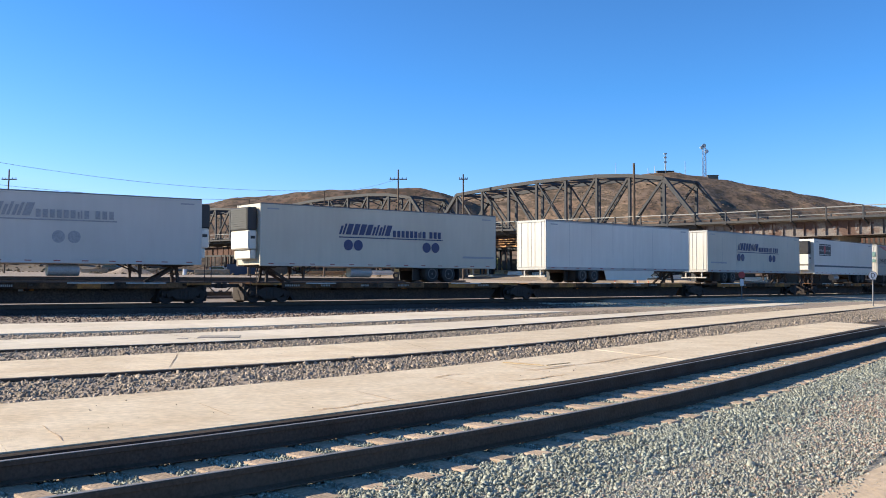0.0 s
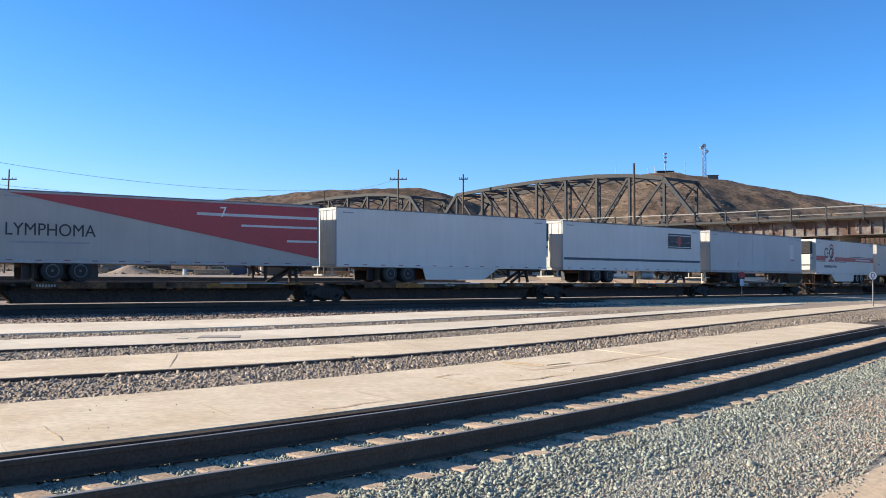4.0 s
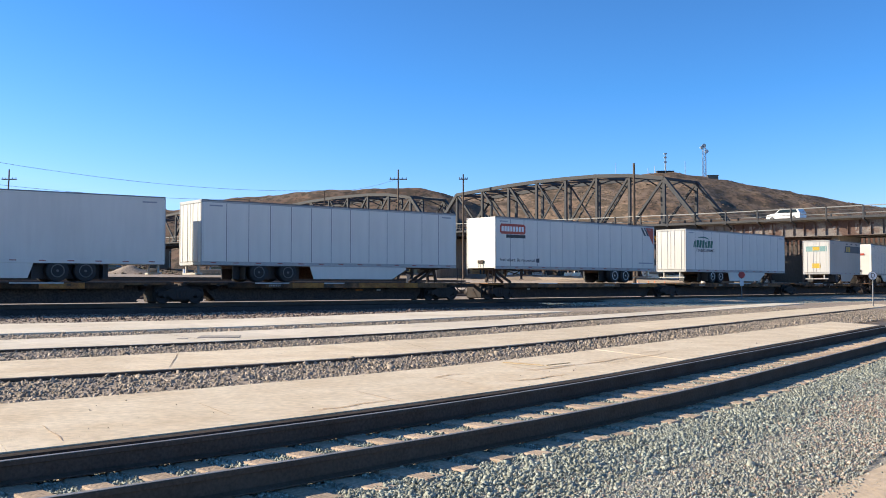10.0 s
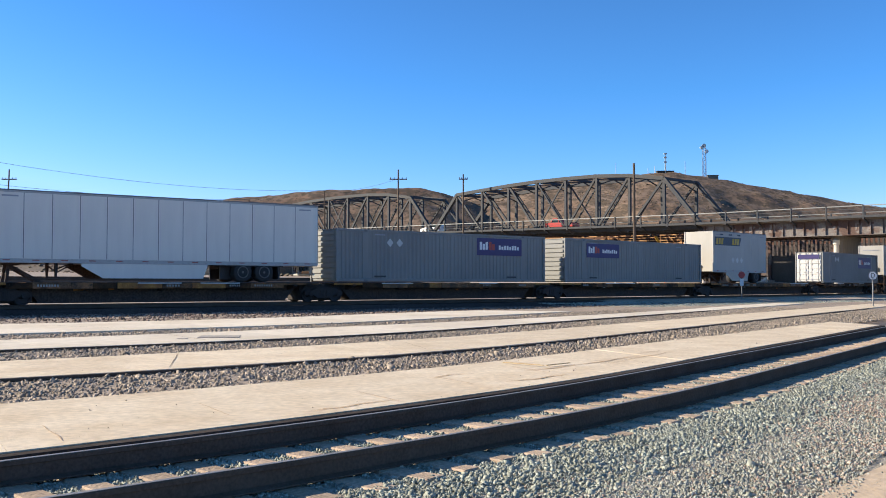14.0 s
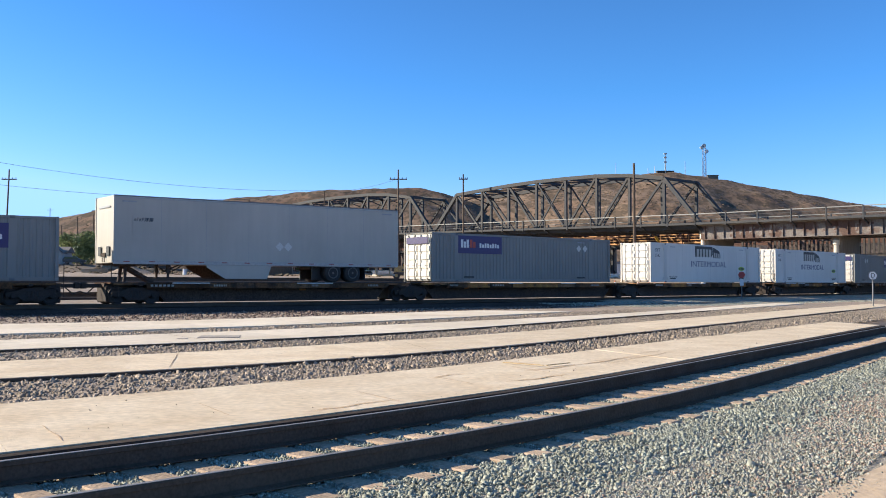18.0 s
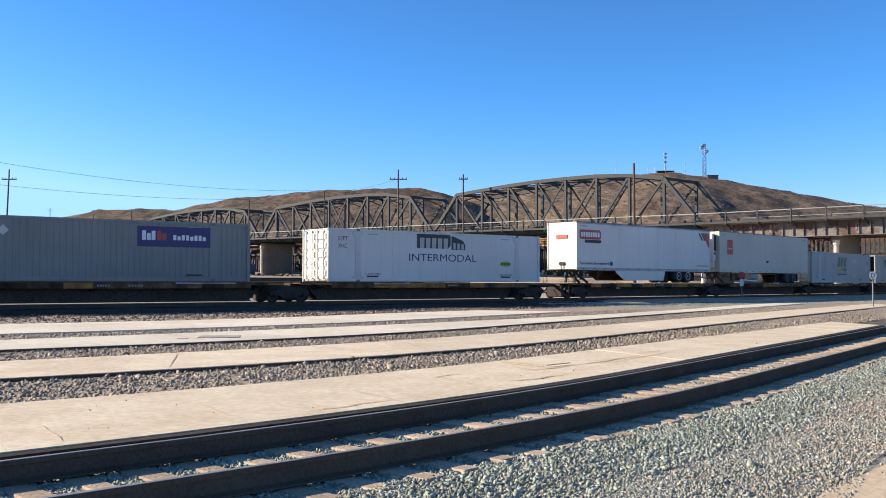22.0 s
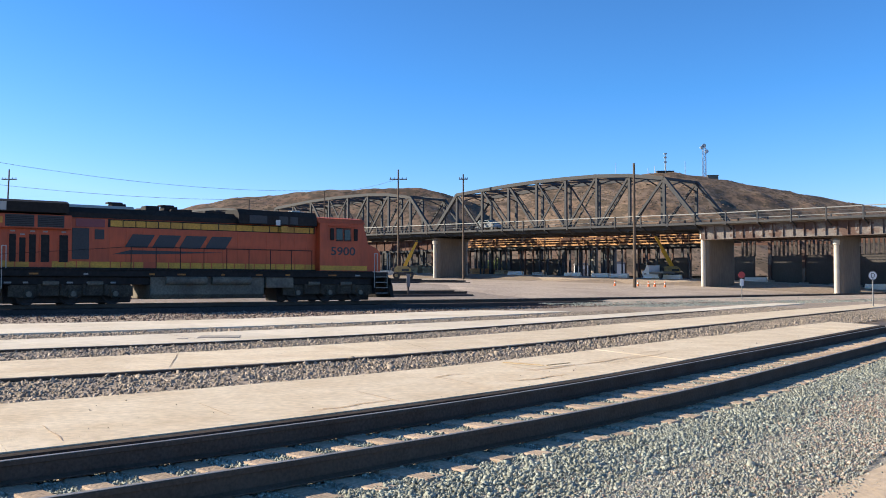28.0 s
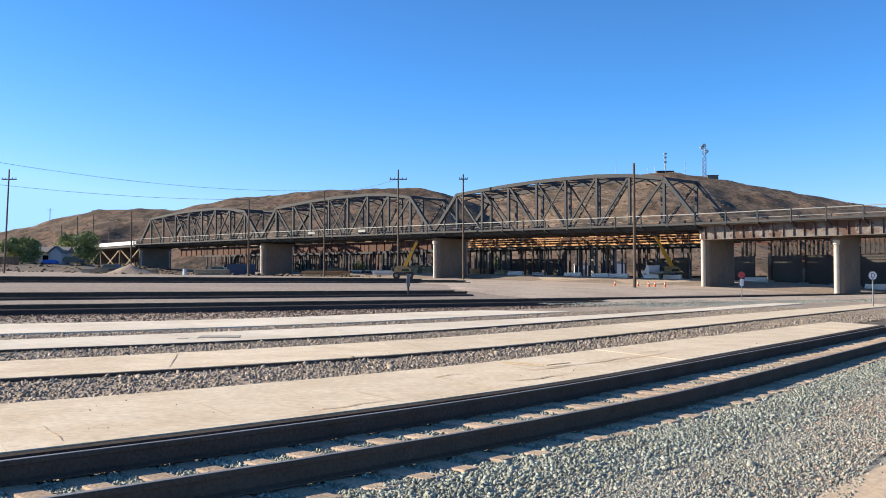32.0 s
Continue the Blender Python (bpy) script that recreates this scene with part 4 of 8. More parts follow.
def spine(u0, u1, left, right, hitch_at=None, toward=0, wheels_at=None, seed=0):
    """One platform of a spine wagon from u0 to u1. left, right: 'joint' (shared bogie, carried by the left platform) or 'coupler'."""
    rnd = random.Random(seed)
    uc, half = (u0 + u1) / 2, (u1 - u0) / 2
    t = thing("spine_wagon", "grimy dark brown spine wagon with rusted ochre deck edges", "railway wagon", "wagons of the train")
    a = -half + (1.0 if left == "coupler" else 0.35)
    b = half - (1.0 if right == "coupler" else 0.35)
    s = Shape()
    ea, eb = (2.4 if left == "coupler" else 1.15), (2.4 if right == "coupler" else 1.15)
    pts = [(a, 1.0), (a, 0.82), (a + ea, 0.72), (a + ea + 0.6, 0.10), (b - eb - 0.6, 0.10), (b - eb, 0.72), (b, 0.82), (b, 1.0)]
    s.plate(pts, "y", -0.52, 0.52)
    s.plate([(a + ea + 0.5, 0.07), (b - eb - 0.5, 0.07), (b - eb - 0.5, 0.13), (a + ea + 0.5, 0.13)], "y", -0.6, 0.6)
    part("centre_sill", s, m_dark, t)
    # deck edges in lengths, some ochre, some bare, some with a white patch
    x = a + 0.15
    while x < b - 0.6:
        w = min(rnd.uniform(0.9, 2.3), b - 0.1 - x)
        paint = m_ochre if rnd.random() < 0.22 else m_deck
        part("deck_plate", Shape().box(x, x + w - 0.02, -1.29, 1.29, 0.97, 1.0 + rnd.uniform(0.015, 0.03), 0.008), m_deck, t)
        if a + 1.9 < x + w / 2 < b - 1.9:
            for y in (-1.32, 1.29):
                part("side_channel", Shape().box(x, x + w - 0.012, y, y + 0.03, 0.74, 1.02, 0.006), paint, t)
            if paint is m_deck and rnd.random() < 0.5 and w > 1.2:
                blocks_at(t, x + 0.2, x + w * rnd.uniform(0.45, 0.7), 0.83, 0.93, rnd.randint(5, 8), m_stencil_glint)
        else:
            part("side_channel", Shape().box(x, x + w - 0.012, -1.32, -1.29, 0.9, 1.02, 0.006), paint, t)
        x += w
    for k in range(5):
        x = a + 1.5 + k * (b - a - 3) / 4
        part("cross_bearer", shared("cross_bearer", lambda s: s.plate([(-1.32, 0.96), (1.32, 0.96), (1.32, 0.86), (0.5, 0.62), (-0.5, 0.62), (-1.32, 0.86)], "x", -0.09, 0.09), m_dark), m_dark, t, at=pose(x, 0, 0))
    for k in range(2):
        x = rnd.uniform(a + 2.5, b - 4.0)
        part("stencil_strip", Shape().box(x, x + rnd.uniform(1.2, 2.4), -1.332, -1.322, 0.975, 1.025), m_stencil, t, "white strip")
    for k in range(3):
        x = rnd.uniform(a + 3.4, b - 4.2)
        z = rnd.uniform(0.55, 0.8)
        part("data_mark", Shape().box(x, x + rnd.uniform(0.15, 0.5), -0.528, -0.52, z, z + 0.09), m_ochre if k else m_stencil, t)
    if hitch_at is not None:
        hitch(t, hitch_at - uc, toward)
    for sg, kind in ((-1, left), (1, right)):
        if kind == "coupler":
            bogie(t, sg * (half - 2.35))
            knuckle(t, sg * (half - 1.0), sg)
            part("end_step", shared("end_step", lambda s: (s.rod((0, -1.25, 0.35), (0, -1.25, 1.9), 0.02, 6), s.rod((0.35, -1.25, 0.35), (0.35, -1.25, 1.9), 0.02, 6), [s.rod((0, -1.25, 0.4 + 0.35 * i), (0.35, -1.25, 0.4 + 0.35 * i), 0.015, 6) for i in range(5)]), m_dark), m_dark, t, at=pose(sg * (half - 1.25) - 0.17, 0, 0))
        elif sg > 0:
            bogie(t, half)
    ROLLING.append((t, uc))
    return t


# ---- the train, from its head towards the locomotive at its tail ----
def two_discs(t, x, z, r=0.30):
    for dx in (-0.33, 0.33):
        disc(t, x + dx, z, r, m_blue)


def shipper_marks(t, z=0.0, ink=None, shift=0.0):
    ink = ink or m_blue
    blocks(t, -3.35 + shift, 0.15 + shift, 3.68 + z, 4.28 + z, 8, ink, 0.22, seed=3)
    blocks(t, 0.30 + shift, 2.75 + shift, 3.62 + z, 4.0 + z, 8, ink, 0.0, seed=5, gap=0.3)
    blocks(t, 2.95 + shift, 3.9 + shift, 3.62 + z, 4.0 + z, 3, ink, 0.0, seed=6, gap=0.3)
    bar(t, -3.35 + shift, 3.95 + shift, 3.50 + z, 3.56 + z, ink, "logo_underline")


def hauler_marks(t, x=0.0, z=0.0):
    """Red plate with a black tab, a slogan and slanted stripes at the far end."""
    s = Shape()
    a, b, c, d, r = -7.75 + x, -5.45 + x, 4.10 + z, 4.74 + z, 0.12
    s.plate([(a + r, c), (b - r, c), (b, c + r), (b, d - r), (b - r, d), (a + r, d), (a, d - r), (a, c + r)], "y", SIDE - 0.004, SIDE)
    p = part("logo_plate", s, m_orange_logo, t, "red plate")
    for i in range(8):
        q = a + 0.14 + i * 0.258
        part("logo_block", Shape().box(q, q + 0.19, SIDE - 0.008, SIDE - 0.004, c + 0.16, d - 0.16), m_white_ink, p)
    bar(t, -7.2 + x, b, c - 0.24, c - 0.03, m_ink, "logo_tab")
    lettering("slogan", "Feel valued. Be respected.", 0.27, m_ink, t, -6.15 + x, SIDE, 2.47 + z, 3.2)
    bar(t, -4.45 + x, -4.15 + x, 2.34 + z, 2.60 + z, m_slate, "logo_tab")
    for i, m in enumerate((m_slate, m_slate)):
        q = 7.0 + i * 0.36
        bar(t, q, q + 0.2, 4.42 + z, 5.0 + z, m, "stripe", lean=-0.45)
    part("corner_decal", Shape().plate([(7.15, 5.0 + z), (8.06, 3.75 + z), (8.06, 5.0 + z)], "y", SIDE - 0.004, SIDE), m_orange_logo, t, "red corner decal")
    bar(t, 6.3, 8.0, 2.42 + z, 2.50 + z, m_faint, "web_mark")


def carrier_sign(t, x0, x1, z0, z1, y=-1.297):
    """Purple sign with two plain word shapes."""
    p = part("sign_panel", Shape().box(x0, x1, y - 0.008, y, z0, z1), m_purple, t, "deep purple sign")
    w, h = x1 - x0, z1 - z0

    def word(a, b, c, d, n, m, gap=0.2):
        s = Shape()
        for i in range(n):
            q = (b - a) / n
            s.box(a + i * q, a + (i + 1 - gap) * q, y - 0.013, y - 0.008, c, d if i % 3 != 1 else c + 0.75 * (d - c))
        part("logo_block", s, m, p)
    word(x0 + 0.06 * w, x0 + 0.25 * w, z0 + 0.32 * h, z0 + 0.78 * h, 3, m_white_ink)
    word(x0 + 0.26 * w, x0 + 0.40 * w, z0 + 0.32 * h, z0 + 0.78 * h, 2, m_orange_logo)
    word(x0 + 0.48 * w, x0 + 0.95 * w, z0 + 0.34 * h, z0 + 0.60 * h, 8, m_white_ink, 0.3)


def diamonds(t, xs, zs, y=-1.297):
    for x in xs:
        for z in zs:
            part("placard", Shape().plate([(x - 0.24, z), (x, z - 0.24), (x + 0.24, z), (x, z + 0.24)], "y", y - 0.006, y), m_stencil, t, "pale diamond placard")


def end_sign(t, y0=-0.9, y1=-0.1):
    part("end_sign", Shape().box(-8.13, -8.118, -1.0, 1.0, 3.35, 3.75), m_purple, t, "purple sign on the end doors")


t = trailer(-23.5, "greyed white refrigerated trailer with faded blue lettering, riding on a wagon", "R", "reefer", paint=m_grey)
shipper_marks(t, 0.35, m_faint, 0.0)
for dx in (1.3, 2.0):
    disc(t, dx, 3.12, 0.29, m_faint)
t = trailer(-4.0, "cream-white refrigerated trailer with blue lettering and paired blue discs", "L", "reefer", paint=m_beige)
shipper_marks(t)
two_discs(t, -2.4, 3.10)
two_discs(t, 3.07, 3.08)
bar(t, 5.5, 8.0, 2.50, 2.62, m_faint, "web_mark")
t = trailer(16.9, "plain white box trailer with rear doors and side skirt", "R", "van", skirt=(6.0, 11.8))
t = trailer(35.9, "cream-white box trailer with blue lettering, paired discs and rusty rear doors", "R", "van", paint=m_beige, axles=(2.7, 4.0))
shipper_marks(t, 0.04)
two_discs(t, -2.83, 3.14)
two_discs(t, 2.75, 3.13)
bar(t, -7.7, -5.2, 2.60, 2.72, m_faint, "web_mark")


def badge_marks(t, x0, x1):
    bar(t, x0, x1, 3.62, 4.72, m_ink, "logo_panel", label="black logo panel")
    blocks(t, x0 + 0.1, x1 - 0.1, 4.02, 4.20, 9, m_faint, 0.0, seed=8, name="logo_word")
    disc(t, (x0 + x1) / 2 - 0.1, 4.2, 0.26, m_red, squash=1.5, y=SIDE - 0.004)
    bar(t, x0 + 0.05, x1 - 0.05, 3.70, 3.76, m_stencil, "logo_line", y=SIDE - 0.004)
    bar(t, x0 + 0.05, x1 - 0.05, 4.55, 4.61, m_stencil, "logo_line", y=SIDE - 0.004)
    bar(t, -8.1, 8.1, 2.58, 2.74, m_slate, "stripe")


t = trailer(55.5, "white refrigerated trailer with a dark stripe and black logo panel", "L", "reefer", axles=(3.0, 4.25))
badge_marks(t, -6.9, -3.9)
t = trailer(73.8, "grey-beige box trailer with a large red wedge and dark lettering", "R", "van", paint=m_dull, axles=(2.5, 3.75))
part("red_wedge", Shape().plate([(-7.6, 5.03), (8.06, 5.03), (8.06, 2.32)], "y", SIDE - 0.004, SIDE), m_red, t, "red painted wedge")
lettering("lettering", "LYMPHOMA", 0.8, m_ink, t, -5.75, SIDE - 0.002, 3.38, 3.95)
bar(t, -7.5, -4.0, 2.80, 2.88, m_faint, "small_print")
bar(t, 1.2, 8.0, 4.38, 4.52, m_stencil, "small_print", y=SIDE - 0.006)
lettering("numeral", "7", 0.75, m_white_ink, t, 2.6, SIDE - 0.006, 4.55)
bar(t, 3.6, 8.0, 3.88, 3.99, m_stencil, "small_print", y=SIDE - 0.006)
bar(t, 6.2, 8.0, 3.15, 3.26, m_stencil, "small_print", y=SIDE - 0.006)
for y0, y1, z0, z1, m in ((-1.1, -0.2, 3.9, 4.4, m_teal), (-1.1, 1.1, 3.3, 3.6, m_teal)):
    part("door_sign", Shape().box(-8.24, -8.232, y0, y1, z0, z1), m, t, "pale blue sign on the rear doors")
t = trailer(91.2, "plain white refrigerated trailer with a side skirt", "R", "reefer", skirt=(6.0, 11.8))
t = trailer(109.1, "white refrigerated trailer, dark stripe, black logo panel near nose", "R", "reefer", axles=(3.6, 5.0))
badge_marks(t, 3.85, 6.85)
t = trailer(126.9, "plain pale grey box trailer with scuffed sides and rusty doors", "R", "van", paint=m_grey, axles=(3.9, 4.9))
bar(t, -3.7, -3.66, 2.4, 2.75, m_red, "scrape")
bar(t, 6.0, 6.7, 3.0, 3.08, m_red, "scrape")
part("repair_patch", Shape().box(5.7, 6.5, SIDE - 0.003, SIDE + 0.01, 3.2, 4.4, 0.004), m_white, t, "lighter repair patch")

t = trailer(146.5, "white refrigerated trailer with red stripes and black lettering", "L", "reefer", skirt=(5.9, 12.2), polished=True)
bar(t, -8.1, -5.75, 3.18, 3.60, m_red)
bar(t, -8.1, -5.75, 3.08, 3.14, m_ink)
bar(t, -3.3, 8.1, 3.18, 3.56, m_red)
bar(t, 0.9, 8.1, 3.62, 3.68, m_ink)
bar(t, -3.3, -0.2, 3.08, 3.14, m_ink)
bar(t, 2.6, 7.0, 3.30, 3.44, m_stencil, "web_mark", y=SIDE - 0.004)


def ring(t, x, z, r, w, material_, a0=0.0, a1=360.0, y=SIDE, squash=1.15):
    n = 28
    s = Shape()
    vs = []
    for i in range(n + 1):
        a = radians(a0 + (a1 - a0) * i / n)
        for q in (r - w / 2, r + w / 2):
            for d in (y - 0.004, y):
                vs.append((x + q * squash * math.cos(a), d, z + q * math.sin(a)))
    fs = []
    for i in range(n):
        b = 4 * i
        fs += [(b, b + 2, b + 6, b + 4), (b + 1, b + 5, b + 7, b + 3), (b, b + 4, b + 5, b + 1), (b + 2, b + 3, b + 7, b + 6)]
    fs += [(0, 1, 3, 2), (4 * n, 4 * n + 2, 4 * n + 3, 4 * n + 1)]
    return part("logo", s.add(vs, fs), material_, t)


ring(t, -5.45, 3.92, 0.42, 0.15, m_ink, 40, 330)
bar(t, -5.42, -4.95, 3.84, 3.96, m_ink, "logo")
ring(t, -4.2, 3.92, 0.45, 0.15, m_ink, y=SIDE - 0.005)
ring(t, -4.15, 4.30, 0.42, 0.14, m_red, -20, 160)
bar(t, -5.0, -3.6, 3.10, 3.30, m_red, "logo", lean=0.2)
bar(t, -4.5, -4.15, 3.3, 4.1, m_red, "logo", lean=0.5)
lettering("lettering", "TRANSPORTATION SERVICES", 0.3, m_ink, t, -4.5, SIDE, 2.62, 3.5)
t = trailer(164.1, "pale grey box trailer with a small faded bird mark", "L", "van", paint=m_grey)
blocks(t, -0.6, 1.4, 3.55, 3.95, 5, m_white, 0.1, seed=12, name="faded_logo")
bar(t, 4.2, 7.4, 2.45, 2.55, m_blue, "web_mark")
bar(t, -7.7, -7.2, 2.95, 3.1, m_slate, "small_logo", lean=0.1)
t = trailer(181.8, "cream refrigerated trailer with wavy maroon stripes and blue lettering", "L", "reefer", paint=m_warm, polished=True)
blocks(t, -0.75, 1.0, 3.28, 3.92, 3, m_midblue, 0.2, seed=2)
bar(t, -0.75, 1.1, 3.0, 3.08, m_midblue, "web_mark")
for dz in (0.0, 0.26):
    wave(t, [(-8.1, 3.50 + dz), (-5.6, 3.42 + dz), (-3.6, 3.05 + dz), (-1.6, 2.70 + dz * 0.6), (1.0, 2.72 + dz * 0.3)], 0.15, m_maroon)
    wave(t, [(0.3, 4.42 + dz * 0.2), (2.2, 4.36 + dz * 0.6), (4.0, 3.95 + dz), (6.0, 3.58 + dz), (8.1, 3.5 + dz)], 0.15, m_maroon)
bar(t, -6.2, -4.2, 2.5, 2.58, m_midblue, "web_mark")
bar(t, 2.8, 6.0, 3.42, 3.48, m_midblue, "web_mark")
t = trailer(199.5, "plain white refrigerated trailer with a long side skirt", "L", "reefer", skirt=(6.0, 12.2))
t = trailer(217.7, "white sheet-and-post box trailer with visible panel seams and skirt", "R", "sheet", skirt=(6.2, 12.6), axles=(3.2, 4.9))

t = trailer(237.2, "white panelled box trailer with a red logo plate", "L", "sheet", axles=(3.3, 4.5), polished=True)
hauler_marks(t)
t = trailer(257.7, "white panelled box trailer with dark green lettering and skirt", "R", "sheet", skirt=(6.4, 12.6), axles=(4.0, 5.25), polished=True)
blocks(t, -7.1, -4.2, 3.78, 4.35, 7, m_green, 0.12, seed=21)
wave(t, [(-6.4, 4.56), (-5.4, 4.58), (-4.7, 4.44)], 0.09, m_green)
lettering("lettering", "TRAILER LEASING", 0.32, m_ink, t, -5.35, SIDE, 3.56, 2.7, shear=0.2)


def pup_marks(t, sg):
    """A slanted slate band with gold blocks towards the nose."""
    if sg > 0:
        part("logo_band", Shape().plate([(-0.35, 4.05), (4.15, 4.05), (4.15, 4.72), (-0.05, 4.72)], "y", SIDE - 0.004, SIDE), m_slate, t, "slate blue band")
    else:
        part("logo_band", Shape().plate([(-4.15, 4.05), (-0.2, 4.05), (0.1, 4.72), (-4.15, 4.72)], "y", SIDE - 0.004, SIDE), m_slate, t, "slate blue band")
    for x in ((0.1,) if sg > 0 else (-4.0, -1.45)):
        s = Shape()
        for i in range(3):
            s.plate([(x + i * 0.4, 4.14), (x + 0.3 + i * 0.4, 4.14), (x + 0.4 + i * 0.4, 4.62), (x + 0.1 + i * 0.4, 4.62)], "y", SIDE - 0.008, SIDE - 0.004)
        part("logo", s, m_gold, t)
    for x in (0.3, 1.7, 3.1):
        bar(t, sg * x - 0.25, sg * x + 0.25, 4.86, 4.97, m_slate, "vent")


t = trailer(280.6, "short grey-white trailer with slate band and gold logo", "R", "van", 8.6, paint=m_dull, skirt=(2.9, 6.6), axles=(1.9,))
pup_marks(t, 1)
part("door_sign", Shape().box(-4.35, -4.34, -1.0, 1.0, 4.1, 4.6), m_teal, t, "pale teal band on the rear door")
part("door_sign", Shape().box(-4.352, -4.345, -0.35, 0.35, 4.2, 4.55), m_gold, t)
part("door_sign", Shape().box(-4.352, -4.345, -0.4, 0.4, 2.5, 2.95), m_gold, t)
t = trailer(296.5, "bright white panelled box trailer with a small red nose decal", "L", "sheet", skirt=(6.2, 12.4), axles=(3.1, 4.3))
part("nose_decal", Shape().box(-8.165, -8.155, -0.6, 0.5, 4.0, 4.2), m_orange_logo, t, "small orange-red decal")
t = container(313.9, "grey ribbed steel container with a purple sign and diamond placards", left="wall")
carrier_sign(t, 2.2, 6.0, 2.72, 3.78)
diamonds(t, (-4.4, -3.72), (3.30,))
t = container(332.0, "grey ribbed steel container with a purple sign near one end", left="wall")
carrier_sign(t, -5.8, -2.2, 2.76, 3.72)
t = trailer(346.5, "short dull grey trailer with a slate band and gold logos", "L", "van", 8.8, paint=m_dull, skirt=(3.0, 6.8), axles=(1.7,))
pup_marks(t, -1)
diamonds(t, (-1.3, -0.6, 0.1), (2.9,), y=SIDE)
t = container(370.8, "grey ribbed steel container with a purple sign and signed doors")
carrier_sign(t, 1.96, 5.94, 2.56, 3.66)
diamonds(t, (-4.5, -3.85), (3.36,))
end_sign(t)

t = trailer(389.5, "pale grey box trailer with a faint grey square logo", "L", "van", paint=m_dull, axles=(3.0, 4.25), skirt=(8.0, 11.6))
bar(t, -7.25, -6.1, 3.05, 4.4, m_dull, "logo_panel", label="faint grey panel")
blocks(t, -7.2, -6.2, 3.95, 4.12, 4, m_slate, 0.05, seed=31, name="logo_word")
diamonds(t, (0.6, 1.1), (2.9,), y=SIDE)
part("nose_decal", Shape().box(-8.165, -8.155, -0.8, 0.8, 4.6, 4.7), m_faint, t)
for y in (-0.6, 0.55):
    part("nose_vent", Shape().box(-8.19, -8.155, y - 0.2, y + 0.2, 2.3, 2.75, 0.01), m_black, t)
t = container(408.2, "grey ribbed steel container with a large purple sign")
end_sign(t)
carrier_sign(t, -5.98, -2.34, 2.81, 3.88)
diamonds(t, (4.9, 5.52), (3.33,))


def insulated_marks(t):
    """Black shaded logo shapes over dark blue words."""
    y = -1.290
    s = Shape()
    s.plate([(-1.95, 3.05), (-1.95, 3.98), (0.42, 3.98), (0.62, 3.80), (0.62, 3.25), (0.4, 3.05)], "y", y - 0.004, y)
    s.plate([(0.68, 3.0), (0.68, 3.80), (0.85, 3.80), (1.6, 3.55), (1.78, 3.3), (1.78, 3.0)], "y", y - 0.004, y)
    p = part("logo", s, m_ink, t, "black logo shapes")
    for i in range(5):
        a = -1.72 + i * 0.45
        part("logo_fill", Shape().plate([(a, 3.05), (a + 0.3, 3.05), (a + 0.34, 3.66), (a, 3.66)], "y", y - 0.008, y - 0.004), m_dull, p)
    for i in range(3):
        a = 0.82 + i * 0.32
        part("logo_fill", Shape().plate([(a, 3.03), (a + 0.2, 3.03), (a + 0.2, 3.42 - 0.03 * i), (a, 3.42 - 0.03 * i)], "y", y - 0.008, y - 0.004), m_dull, p)
    lettering("lettering", "INTERMODAL", 0.62, m_blue, t, 0.06, y, 2.48, 5.2)
    lettering("lettering", "53FT", 0.34, m_ink, t, -7.1, y, 3.45, 0.66)
    lettering("lettering", "XHC", 0.34, m_ink, t, -7.1, y, 3.05, 0.6)
    for x in (-5.05, 5.15):
        lettering("lettering", "TOP LIFT ONLY", 0.16, m_ink, t, x, y, 1.50, 1.1)
    disc(t, 5.1, 2.2, 0.5, m_lime, squash=0.33, y=y, label="lime green oval")
    blocks_ = Shape()
    for i in range(3):
        blocks_.box(4.75 + i * 0.25, 4.93 + i * 0.25, y - 0.008, y - 0.004, 2.13, 2.27)
    part("logo_block", blocks_, m_ink, t)


for u in (429.1, 448.2):
    t = container(u, "white smooth-sided insulated container with black logo and blue lettering", "smooth", m_bright)
    insulated_marks(t)
t = container(467.1, "grey ribbed steel container with purple signs on side and doors")
carrier_sign(t, 2.26, 5.94, 2.76, 3.74)
diamonds(t, (-4.4, -3.75), (3.36,))
end_sign(t)
t = container(487.9, "white smooth-sided insulated container beside a panelled trailer", "smooth", m_bright)
insulated_marks(t)

t = trailer(507.8, "white box trailer with a red logo plate and long side skirt", "L", "van", skirt=(6.0, 12.0), axles=(3.0, 4.2), polished=True)
hauler_marks(t, -0.1, -0.1)
part("nose_decal", Shape().box(-8.165, -8.155, -0.5, 0.5, 4.05, 4.3), m_orange_logo, t)
t = trailer(525.6, "cream refrigerated trailer with an orange-red square logo", "L", "reefer", paint=m_beige, unit="plain", axles=(2.9, 4.1))
bar(t, -6.9, -6.0, 3.35, 4.52, m_orange_logo, "logo_panel", label="orange-red panel")
bar(t, -6.8, -6.1, 3.75, 3.85, m_beige, "logo_line", y=SIDE - 0.004)
bar(t, -0.2, 0.25, 2.75, 2.95, m_ink, "scrawl", lean=0.15)
t = container(542.7, "light grey ribbed container with green and yellow carrier marks", paint=m_box_light, left="doors")
s = Shape()
for i in range(3):
    a = -1.45 + i * 0.86
    s.plate([(a, 2.66), (a + 0.62, 2.66), (a + 0.95, 3.58), (a + 0.33, 3.58)], "y", -1.301, -1.297)
part("logo", s, m_green, t, "dark green logo shapes")
bar(t, -1.65, -0.25, 2.28, 2.56, m_gold, "logo_bar", y=-1.297)
lettering("lettering", "Freight", 0.42, m_ink, t, 0.5, -1.297, 2.42, 1.3)
bar(t, -1.4, 1.1, 1.85, 1.98, m_slate, "small_print", y=-1.297)
diamonds(t, (3.1, 3.77), (1.75, 3.28))
lettering("lettering", "53", 0.34, m_ink, t, 7.3, -1.297, 3.1)
